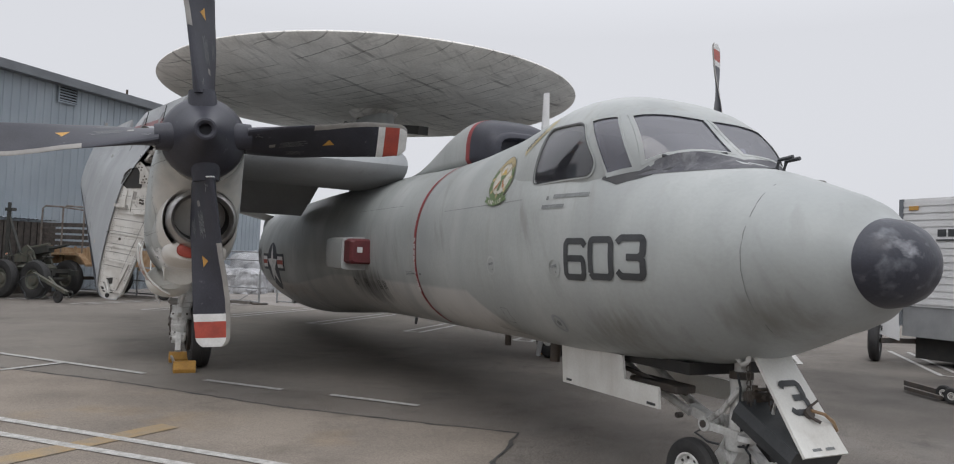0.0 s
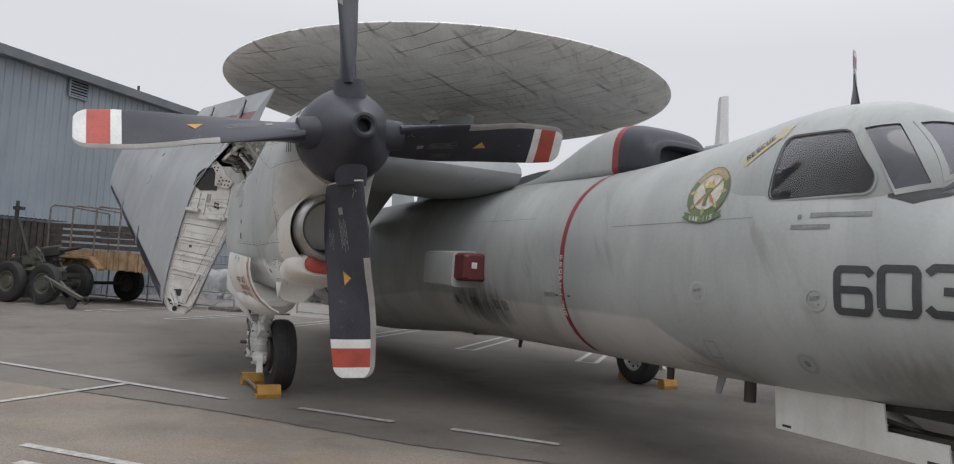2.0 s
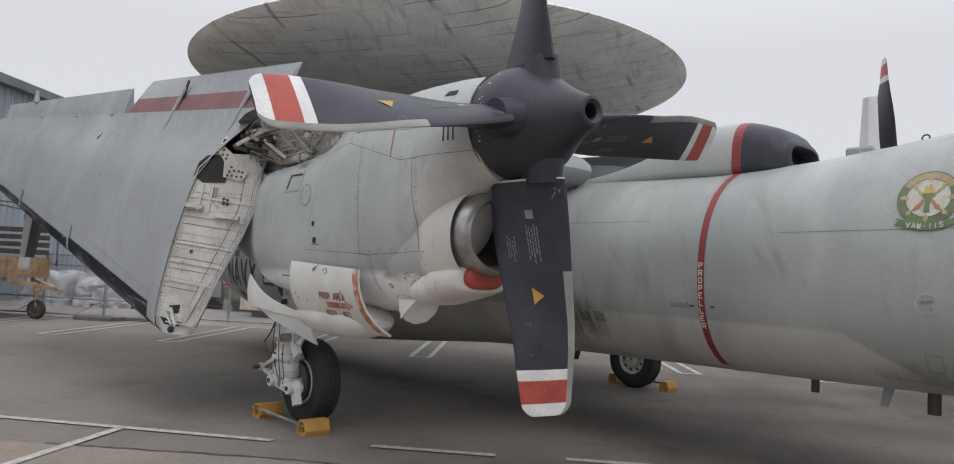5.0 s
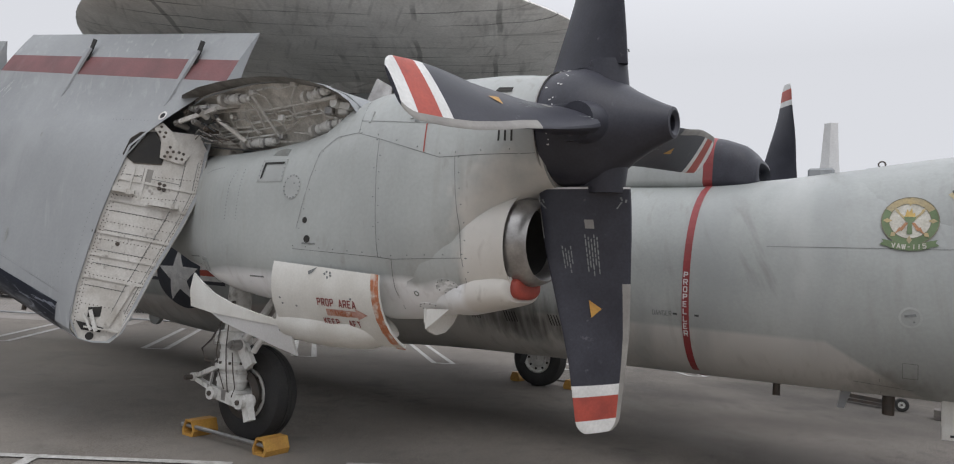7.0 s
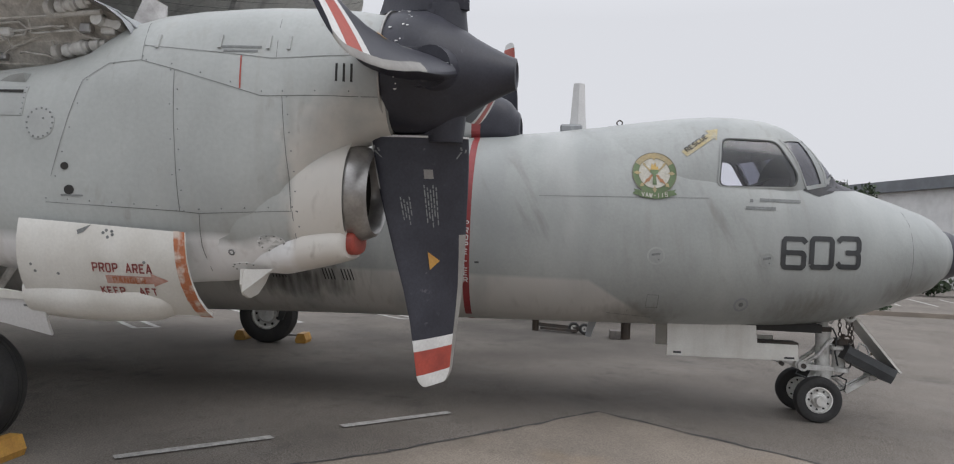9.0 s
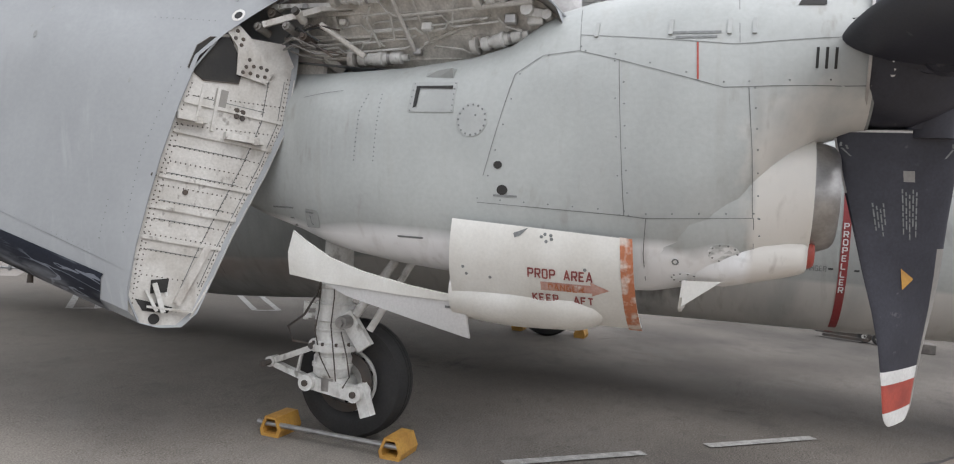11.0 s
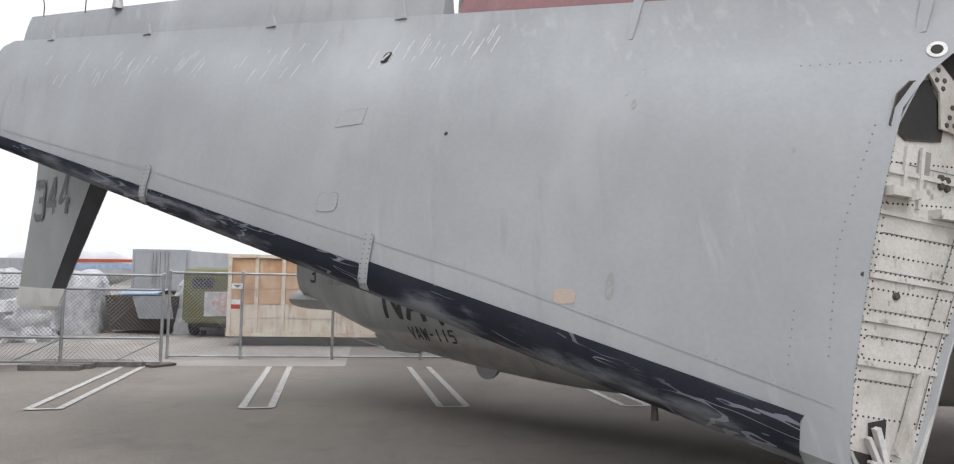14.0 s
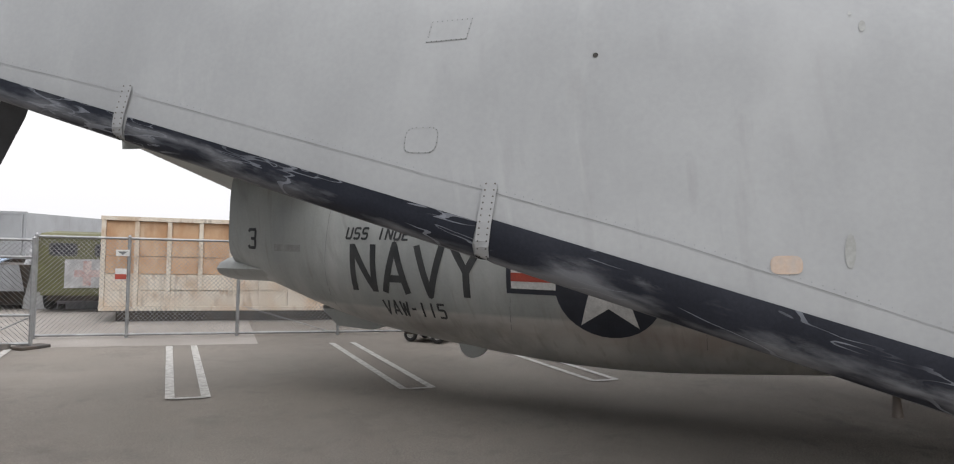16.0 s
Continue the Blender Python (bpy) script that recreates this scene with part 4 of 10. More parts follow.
# the cockpit is hollow: its room and the window openings are cut through fuselage and hood
cutters.insert(0, loft([[Vector((x * w, y, z)) for x, z in ((-1, z0), (1, z0), (1, z1 - 0.15), (0.8, z1), (-0.8, z1), (-1, z1 - 0.15))] for y, w, z0, z1 in ((5.72, 0.80, 2.1, 2.86), (6.3, 0.84, 2.1, 2.92), (6.6, 0.76, 2.15, 2.86), (6.8, 0.66, 2.2, 2.66), (6.95, 0.58, 2.25, 2.48))]))
hood = [c for c in fuselage.children if c.name.startswith("cockpit_hood")][0]


def volume_of(me):
    bm = bmesh.new()
    bm.from_mesh(me)
    v = bm.calc_volume(signed=True)
    bm.free()
    return v


def carve(target, g):
    """Cuts the closed shape g out of a mesh and lines the cut with dark cockpit paint."""
    me = bpy.data.meshes.new("cutter")
    me.from_pydata([tuple(v) for v in g[0]], [], [tuple(f) for f in g[1]])
    bm = bmesh.new()
    bm.from_mesh(me)
    bmesh.ops.recalc_face_normals(bm, faces=bm.faces[:])
    bm.to_mesh(me)
    bm.free()
    me.materials.append(COCKPIT)
    tool = new("cutter", me)
    full = volume_of(target.data)
    for solver in ("EXACT", "FAST"):
        md = target.modifiers.new("cut", "BOOLEAN")
        md.operation, md.object, md.solver = "DIFFERENCE", tool, solver
        md.material_mode = "TRANSFER"
        bpy.context.view_layer.update()
        baked = bpy.data.meshes.new_from_object(target.evaluated_get(bpy.context.evaluated_depsgraph_get()))
        target.modifiers.clear()
        if volume_of(baked) > full * 0.6:
            target.data = baked
            break
    bpy.data.objects.remove(tool)


for target in (fuselage, hood):
    for g in cutters:
        carve(target, g)
part("glare_shield", loft([[Vector((x, y, z)) for x in (-0.56, 0.56)] + [Vector((0.56, y, 2.2)), Vector((-0.56, y, 2.2))] for y, z in ((6.42, 2.40), (6.50, 2.455), (6.66, 2.46), (6.76, 2.40))]), COCKPIT, fuselage, smooth=30)
part("wiper", merge(tube([(0.12, 7.16, 2.53), (0.35, 7.11, 2.50), (0.62, 7.04, 2.475)], 0.012), tube([(0.2, 7.2, 2.47), (0.3, 7.13, 2.50)], 0.014)), INKB, fuselage)
part("pitot_horn", tube([(-0.32, 7.28, 2.40), (-0.33, 7.30, 2.50), (-0.33, 7.42, 2.51)], 0.016), INKB, fuselage)
part("pitot_horn", tube([(-0.18, 7.34, 2.40), (-0.19, 7.36, 2.49), (-0.19, 7.48, 2.50)], 0.016), INKB, fuselage)
DECK = mat("anti_glare_black", (0.05, 0.05, 0.06), (0.09, 0.09, 0.10), 7, 0.7, bump=0.002, grain=0.2)
overlay(DECK, (0.22, 0.22, 0.23), 0.8, (3.0, 22.0, 6.0), 0.52, 0.66, (1.6, 0.4, 0.6), (0, 0, 0.25), 2.0)
rings_d = [[FUS.point(y, math.pi / 2 + t * w) + Vector((0, 0, 0.005)) for t in np.linspace(-1, 1, 15)] for y, w in ((7.12, 0.70), (7.0, 0.90), (6.85, 1.05), (6.7, 1.05))]
part("coaming", loft(rings_d, False, False, closed=False), COCKPIT, fuselage, "dark lining under the windscreen", smooth=50)
ahead = Vector((0, 0.5, 0.866))
rings_d = [[on_hood(Vector((x, (7.46 - 0.8 * x * x) * (1 - f) + (7.13 - 0.25 * abs(x)) * f, 2.35)), ahead, 0.005) for x in np.linspace(-0.78, 0.78, 25)] for f in np.linspace(0, 1, 7)]
part("anti_glare_deck", loft(rings_d, False, False, closed=False), DECK, fuselage, "faded black anti-glare paint ahead of the windscreen", smooth=50)

# rotating radar dome on its pylon
DC = Vector((0.02, -1.74, 4.624))
dome_prof = [(-0.30, 0.0), (-0.292, 0.9), (-0.28, 1.7), (-0.222, 2.5), (-0.148, 3.1), (-0.09, 3.45), (-0.045, 3.62), (-0.015, 3.68), (0.0, 3.70), (0.02, 3.69), (0.04, 3.64), (0.055, 3.5), (0.09, 3.0), (0.15, 2.2), (0.2, 1.2), (0.22, 0.0)]
dome = part("radar_dome", lathe(dome_prof, DC, (0.0098, -0.019, 1), 96), DOMEP, plane, "large grey disc-shaped radar dome with dirty streaked underside", smooth=50)
part("turntable", lathe([(-0.42, 0.30), (-0.36, 0.40), (-0.29, 0.46)], DC, (0, 0, 1), 32), DOMEP, dome, smooth=40)
pylon = part("dome_pylon", loft([[Vector((0.28 * math.cos(a) * k, -1.72 + 0.75 * math.sin(a) * k, z)) for a in [2 * math.pi * i / 24 for i in range(24)]] for z, k in ((2.7, 1.25), (3.4, 1.0), (4.2, 1.0))]), GULL, plane, smooth=40)
for sx in (-1, 1):
    part("pylon_strut", beam((sx * 0.75, -3.6, 2.75), (sx * 0.35, -2.3, 4.15), 0.09, 0.3, (0, 1, 0)), GULL, pylon)
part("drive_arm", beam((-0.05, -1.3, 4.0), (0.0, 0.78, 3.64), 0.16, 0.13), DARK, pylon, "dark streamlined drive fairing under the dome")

# cooling-air intake hump behind the cockpit
HUMP = Hull([(3.91, 2.72, 3.15, 0.40, 2.86, 3.4, 2), (3.85, 2.7, 3.225, 0.445, 2.86, 3.6, 2), (3.72, 2.7, 3.29, 0.48, 2.86, 3.8, 2), (3.545, 2.7, 3.345, 0.50, 2.86, 3.6, 2), (3.45, 2.7, 3.36, 0.505, 2.86, 3.4, 2),
             (3.0, 2.7, 3.34, 0.52, 2.86, 2.8, 2), (2.7, 2.7, 3.25, 0.52, 2.86, 2.6, 2), (2.3, 2.7, 3.09, 0.5, 2.84, 2.4, 2), (1.8, 2.7, 2.97, 0.45, 2.8, 2.2, 2), (1.2, 2.7, 2.90, 0.38, 2.8, 2.1, 2), (0.4, 2.7, 2.87, 0.3, 2.8, 2, 2), (-0.6, 2.7, 2.84, 0.2, 2.8, 2, 2)])
hump = part("air_intake_hump", HUMP.mesh([3.45, 3.3, 3.15, 3.0, 2.85, 2.7, 2.5, 2.3, 2.05, 1.8, 1.5, 1.2, 0.8, 0.4, -0.6], 40), GULL, fuselage, smooth=40)
part("red_collar", HUMP.mesh([3.545, 3.5, 3.45], 40, (False, False)), BANDRED, hump)


def mouth(*rows):
    """Rounded front face with an oval air opening sunk into it: rows of width, height and y."""
    base = [HUMP.point(3.91, 2 * math.pi * k / 40) for k in range(40)]
    c = sum(base, Vector()) / 40 + Vector((0, 0, 0.03))
    return loft([[Vector((c.x + (p.x - c.x) * a, y, c.z + (p.z - c.z) * b + (0.03 if a < 0.8 else 0.0))) for p in base] for a, b, y in rows], False, True)


part("intake_nose", merge(HUMP.mesh([3.91, 3.88, 3.85, 3.8, 3.72, 3.63, 3.545], 40, (False, False)), mouth((1.0, 1.0, 3.91), (0.96, 0.93, 3.93), (0.9, 0.85, 3.945), (0.76, 0.52, 3.955), (0.74, 0.48, 3.945), (0.72, 0.46, 3.75))), BLADE, hump, "black-painted rounded intake mouth", smooth=40)

# red propeller warning band with its white lettering, on both flanks
for sg in (1, -1):
    sp = lambda y, z, o, sg=sg: fspot(y, z, o, sg)
    b = part("warning_band", weld(drape([[(3.482, a), (3.548, a), (3.548, c), (3.482, c)] for a, c in zip(np.linspace(0.89, 2.80, 25)[:-1], np.linspace(0.89, 2.80, 25)[1:])], sp, 0.004, 0.5)), BANDRED, fuselage, "narrow red band around the fuselage")
    if sg == 1:
        for i, ch in enumerate("PROPELLER"):
            part("letter", drape(lettering(ch, 3.494, 1.90 - 0.068 * i - 0.05, 0.05, 0.05, 0.010), sp, 0.008, 0.5), INKW, b)

# aircraft number on the flank
part("flank_number", drape([q for i, ch in enumerate("603") for q in lettering(ch, 6.47 + 0.266 * i, 1.566 + 0.012 * i, 0.295, 0.292, 0.048)], lambda y, z, o: fspot(y, z, o), 0.004, 0.06), INKB, fuselage, "black painted number 603")

# round unit emblem: green and gold ring, white field with a torch and crossed arms, lettered scroll
EY, EZ = 5.29, 2.425
CREAMF = mat("emblem_cream", (0.50, 0.49, 0.44), (0.42, 0.40, 0.34), 14, 0.6, bump=0, grain=0.15)
TAN = mat("emblem_faded_gold", (0.40, 0.31, 0.15), (0.32, 0.27, 0.16), 12, 0.6, bump=0, grain=0.15)
RUSTO = mat("emblem_burnt_orange", (0.36, 0.16, 0.07), (0.30, 0.17, 0.09), 12, 0.6, bump=0, grain=0.15)
LINEK = mat("emblem_outline", (0.13, 0.12, 0.08), (0.18, 0.16, 0.11), 12, 0.6, bump=0)
espot = lambda y, z, o: max((h.spot(y, z, o + 0.003, 1) for h in (FUS, CAN)), key=lambda p: p[0])
em = part("unit_emblem", weld(drape(ring_polys(EY, EZ, 0.150, 0.205, 24, math.radians(150), math.radians(390)), espot, 0.004, 0.06)), GREEN, fuselage, "round green, white and gold unit emblem with a scroll")
part("emblem_upper_ring", weld(drape(ring_polys(EY, EZ, 0.150, 0.205, 14, math.radians(30), math.radians(150)), espot, 0.004, 0.06)), TAN, em)
part("emblem_field", drape([disc_poly(EY, EZ, 0.150, 0.150, 28)], espot, 0.004, 0.06), CREAMF, em)
for r0, r1 in ((0.147, 0.152), (0.203, 0.210)):
    part("emblem_outline", weld(drape(ring_polys(EY, EZ, r0, r1, 32), espot, 0.006, 0.06)), LINEK, em)
for k in range(8):
    a = k * math.pi / 4 + math.pi / 2
    part("emblem_pointer", drape([[(EY + r * math.cos(a + d), EZ + r * math.sin(a + d)) for r, d in ((0.125 if k % 2 == 0 else 0.14, 0), (0.165, -0.12), (0.195, 0), (0.165, 0.12))]], espot, 0.008, 0.06), TAN, em)
for dx in (-1, 1):
    part("emblem_quill", drape([[(EY + dx * a, EZ + b) for a, b in ((0.0, 0.0), (0.02, -0.012), (0.10, 0.075), (0.115, 0.11), (0.085, 0.095), (0.075, 0.07))]], espot, 0.008, 0.06), TAN, em)
    part("emblem_bolt", drape([[(EY + dx * a, EZ + b) for a, b in ((0.012, -0.02), (0.035, -0.015), (0.065, -0.06), (0.075, -0.055), (0.105, -0.115), (0.065, -0.085), (0.055, -0.09))]], espot, 0.008, 0.06), RUSTO, em)
part("emblem_torch", drape([[(EY + a, EZ + b) for a, b in ((-0.045, 0.03), (0.045, 0.03), (0.03, -0.005), (0.014, -0.015), (0.02, -0.115), (-0.02, -0.115), (-0.014, -0.015), (-0.03, -0.005))]], espot, 0.0105, 0.06), GREEN, em)
part("emblem_flame", drape([[(EY + a, EZ + b) for a, b in ((-0.038, 0.032), (0.038, 0.032), (0.035, 0.07), (0.02, 0.062), (0.012, 0.11), (-0.006, 0.075), (-0.022, 0.10), (-0.032, 0.06))]], espot, 0.0105, 0.06), GOLD, em)
for dx in (-1, 1):
    part("scroll_tail", drape([[(EY + dx * a, EZ + b) for a, b in ((0.13, -0.175), (0.20, -0.155), (0.182, -0.18), (0.21, -0.205), (0.13, -0.225))]], espot, 0.006, 0.06), GREEN, em)
part("emblem_scroll", drape([[(EY + a, EZ + b) for a, b in ((-0.155, -0.165), (-0.08, -0.188), (0.0, -0.196), (0.08, -0.188), (0.155, -0.165), (0.145, -0.228), (0.08, -0.246), (0.0, -0.252), (-0.08, -0.246), (-0.145, -0.228))]], espot, 0.009, 0.06), GREEN, em)
for i, ch in enumerate("VAW-115"):
    part("letter", drape(lettering(ch, EY - 0.122 + 0.036 * i, EZ - 0.240 + 0.9 * (0.036 * (i - 3)) ** 2, 0.038, 0.034, 0.008), espot, 0.012, 0.06), CREAMF, em, "cream scroll letter")


# ---- wing centre section, nacelles, propellers ----
def airfoil(n=18):
    """(chord fraction, half thickness) pairs round a section, from tail over the top to tail again; unit thickness."""
    out = []
    for k in range(n + 1):
        c = 0.5 * (1 + math.cos(math.pi * k / n))
        out.append((c, 1))
    for k in range(1, n):
        c = 0.5 * (1 - math.cos(math.pi * k / n))
        out.append((c, -1))
    return [(c, s * 0.5 * (2.969 * math.sqrt(c) - 1.26 * c - 3.516 * c**2 + 2.843 * c**3 - 1.015 * c**4) * 1.0 + 0.06 * math.sin(math.pi * c)) for c, s in out]


AF = airfoil()


def wing_ring(x, yle, chord, z, t, lean=0.0):
    out = []
    for c, h in AF:
        y = yle - c * chord
        back = max(0.0, -0.35 - y) * 0.55 if lean else 0.0
        out.append(Vector((x - back + lean * (h * t), y, z + h * t)))
    return out


CUT = 0.85
centre = loft([wing_ring(0.6, 1.80, 3.75, 2.93, 0.58), wing_ring(2.4, 1.70, 3.55, 2.945, 0.56), wing_ring(3.66, 1.58, 3.4, 2.95, 0.54, CUT)], True, False)
NX = 3.345
NAC = Hull([
    (3.28, 2.345, 3.145, 0.385, 2.745, 2.0, 2.0), (3.05, 2.29, 3.175, 0.42, 2.72, 2.1, 2.1), (2.86, 2.05, 3.19, 0.44, 2.58, 2.2, 2.2), (2.66, 1.68, 3.195, 0.462, 2.3, 2.3, 2.4), (2.45, 1.50, 3.19, 0.48, 2.17, 2.5, 2.4), (2.2, 1.41, 3.175, 0.49, 2.15, 2.5, 2.4),
    (1.85, 1.36, 3.145, 0.485, 2.1, 2.5, 2.5), (1.5, 1.34, 3.06, 0.475, 2.05, 2.6, 2.8), (1.2, 1.35, 2.84, 0.47, 2.05, 2.8, 2.8), (0.9, 1.37, 2.78, 0.465, 2.05, 2.9, 2.8), (0.5, 1.40, 2.725, 0.455, 2.05, 2.9, 2.8), (0.0, 1.48, 2.70, 0.42, 2.1, 2.8, 2.7), (-0.3, 1.57, 2.70, 0.28, 2.15, 2.6, 2.6), (-0.64, 1.66, 2.72, 0.19, 2.2, 2.4, 2.6), (-1.5, 2.0, 2.98, 0.19, 2.4, 2.4, 2.4),
    (-2.6, 2.45, 2.93, 0.24, 2.7, 2.2, 2.2), (-3.2, 2.62, 2.86, 0.1, 2.74, 2, 2)], NX)
CHIN = Hull([(3.13, 1.70, 2.28, 0.335, 1.985, 2.1, 2.1), (3.08, 1.66, 2.31, 0.355, 1.985, 2.1, 2.1), (2.9, 1.56, 2.34, 0.375, 1.96, 2.1, 2.1), (2.65, 1.48, 2.38, 0.425, 1.93, 2.2, 2.2), (2.4, 1.41, 2.4, 0.455, 1.93, 2.4, 2.2), (2.2, 1.365, 2.4, 0.455, 1.95, 2.5, 2.2), (1.9, 1.34, 2.4, 0.43, 1.95, 2.5, 2.2)], NX - 0.015)
nac_ys = [3.28, 3.2, 3.05, 2.9, 2.8, 2.65, 2.5, 2.35, 2.2, 2.0, 1.75, 1.5, 1.25, 1.0, 0.75, 0.5, 0.2, 0.0, -0.15, -0.3, -0.45, -0.64, -1.0, -1.5, -2.0, -2.6, -3.0, -3.2]
NACP = two_tone("nacelle_two_tone_paint", 1.60, 1.66, (0.84, 0.845, 0.85), wave=0.34, base=1.05)
overlay(NACP, (0.33, 0.345, 0.34), 0.45, (1.4, 1.4, 0.7), 0.46, 0.64, (0.7, 0.38, 0.6), seed=1.0)
overlay(NACP, (0.52, 0.525, 0.51), 0.5, (1.0, 2.2, 0.9), 0.5, 0.68, (0.7, 0.4, 0.6), seed=5.0)
overlay(NACP, (0.24, 0.20, 0.16), 0.22, (9.0, 11.0, 1.1), 0.56, 0.74, (0.9, 0.46, 0.62), (0.08, 0, 0), 3.0)
stain_or_tint(NACP, (3.4, 3.05, 1.95), (0.9, 0.46, 0.75), (0.64, 0.61, 0.56), 0.9, (5, 5, 5), 0.7)


def cream_panel(m, y0, y1, z0, z1, col):
    """The forward lower cowl, painted cream: ahead of y0 and below z1, fading into the grey over the given stretches."""
    n, l = m.node_tree.nodes, m.node_tree.links
    bsdf = n["Principled BSDF"]
    src = bsdf.inputs["Base Color"].links[0].from_socket
    geo, sep, ry, rz, no, add, mul, mx = (n.new(k) for k in ("ShaderNodeNewGeometry", "ShaderNodeSeparateXYZ", "ShaderNodeMapRange", "ShaderNodeMapRange", "ShaderNodeTexNoise", "ShaderNodeMath", "ShaderNodeMath", "ShaderNodeMix"))
    l.new(geo.outputs["Position"], sep.inputs[0])
    no.inputs["Scale"].default_value = 3.0
    l.new(geo.outputs["Position"], no.inputs["Vector"])
    add.operation = "MULTIPLY_ADD"
    add.inputs[1].default_value = 0.3
    l.new(no.outputs["Fac"], add.inputs[0])
    l.new(sep.outputs["Z"], add.inputs[2])
    ry.inputs["From Min"].default_value, ry.inputs["From Max"].default_value = y0, y1
    l.new(sep.outputs["Y"], ry.inputs["Value"])
    rz.inputs["From Min"].default_value, rz.inputs["From Max"].default_value = z0 + 0.15, z1 + 0.15
    rz.inputs["To Min"].default_value, rz.inputs["To Max"].default_value = 0.85, 0.0
    l.new(add.outputs[0], rz.inputs["Value"])
    mul.operation = "MULTIPLY"
    l.new(ry.outputs[0], mul.inputs[0])
    l.new(rz.outputs[0], mul.inputs[1])
    mx.data_type = "RGBA"
    mx.inputs["B"].default_value = (*col, 1)
    l.new(mul.outputs[0], mx.inputs["Factor"])
    l.new(src, mx.inputs["A"])
    l.new(mx.outputs["Result"], bsdf.inputs["Base Color"])


cream_panel(NACP, 2.70, 2.75, 1.95, 2.55, (0.66, 0.635, 0.59))
overlay(NACP, (0.20, 0.165, 0.13), 0.35, (14.0, 14.0, 5.0), 0.58, 0.72, (1.6, 0.46, 0.62), seed=8.0)
hub_at = Vector((3.39, 3.60, 2.775))
TWIST = radians(5.4)


# blade sections: radius, chord, pitch in degrees; and thickness by radius
BLADE_ROWS = [(0.26, 0.20, 84), (0.395, 0.25, 80), (0.43, 0.64, 78), (0.60, 0.62, 72), (0.9, 0.56, 62.5), (1.2, 0.495, 55), (1.6, 0.425, 38), (1.9, 0.375, 30), (2.06, 0.34, 28)]
BLADE_BACK = lambda r: float(np.interp(r, [0.395, 0.4015, 0.9, 1.5], [0.0, -0.10, -0.06, 0.0]))
BLADE_THICK = smooth_table([(0.26, 0.20), (0.395, 0.20), (0.43, 0.15), (0.6, 0.11), (0.9, 0.07), (1.2, 0.05), (1.6, 0.036), (1.9, 0.026), (2.06, 0.018)])


def blade_mesh(phi, chips=False):
    """One feathered propeller blade with painted tip; phi is its angle round the shaft, 0 up."""
    r_dir = Vector((math.sin(phi), 0, math.cos(phi)))
    t_dir = Vector((math.cos(phi), 0, -math.sin(phi)))
    rows = smooth_table([(r, c, p, BLADE_THICK(r)[0]) for r, c, p in BLADE_ROWS])
    rs = [0.26, 0.34, 0.395, 0.402, 0.415, 0.44, 0.5, 0.6, 0.75, 0.9, 1.05, 1.2, 1.4, 1.6, 1.735, 1.7351, 1.81, 1.8101, 1.97, 1.9701, 2.0, 2.03, 2.05, 2.058]
    n = 14
    rings, mats = [], []
    for r in rs:
        c, p, th = rows(r)
        if 0.4 < r < 0.55:
            c, th = 0.645 - 0.1 * (r - 0.4), 0.15 - 0.2 * (r - 0.4)
        p = radians(p)
        if r > 1.97:
            c *= math.sqrt(max(1 - ((r - 1.97) / 0.095) ** 2, 0.02)) * 0.6 + 0.4
        ch = t_dir * math.cos(p) + Vector((0, 1, 0)) * math.sin(p)
        nn = ch.cross(r_dir).normalized()
        ring = []
        for k in range(2 * n):
            a = 2 * math.pi * k / (2 * n)
            u = math.cos(a)
            ring.append(hub_at + Vector((0, -0.07 + 0.02 * r, 0)) + r_dir * r + ch * (c * 0.5 * u + BLADE_BACK(r)) + nn * (th * math.sin(a) * (0.55 + 0.45 * (1 if u < 0.3 else 1.0)) * 0.6))
        rings.append(ring)
    V, F = loft(rings)
    m2 = 2 * n
    for i in range(len(rs) - 1):
        mid = (rs[i] + rs[i + 1]) / 2
        base = 2 if mid > 1.97 else 1 if mid > 1.81 else 2 if mid > 1.735 else 0
        for k in range(m2):
            strip = k >= m2 - 3 and mid > 1.05
            chipped = chips and (0.402 < mid < 0.415 or 0.415 < mid < 0.7 and k in (n - 1, n))
            mats.append(3 if strip else 2 if chipped else base)
    return V, F, mats + [0, 0]


def decal_on_blade(phi, r0, r1, c0, c1):
    """A small flat mark on the face of a blade, from radius r0 to r1 and chord fraction c0 to c1."""
    r_dir = Vector((math.sin(phi), 0, math.cos(phi)))
    t_dir = Vector((math.cos(phi), 0, -math.sin(phi)))
    rows, th = smooth_table(BLADE_ROWS), BLADE_THICK
    pts = []
    for r, cf in ((r0, c0), (r1, c0), (r1, c1), (r0, c1)):
        c, p = rows(r)
        p = radians(p)
        ch = t_dir * math.cos(p) + Vector((0, 1, 0)) * math.sin(p)
        nn = ch.cross(r_dir).normalized()
        if nn.y < 0:
            nn = -nn
        u = cf * 2
        pts.append(hub_at + Vector((0, -0.07 + 0.02 * r, 0)) + r_dir * r + ch * (c * 0.5 * u + BLADE_BACK(r)) + nn * (th(r)[0] * math.sqrt(max(1 - u * u, 0)) * 0.6 + 0.003))
    return pts, [(0, 1, 2, 3)]


def tri_mark(g):
    (a, b, c, d), _ = g
    return [a, b, (c + d) / 2], [(0, 1, 2)]


def side_of(g, sg):
    return g if sg > 0 else mirrored(g)


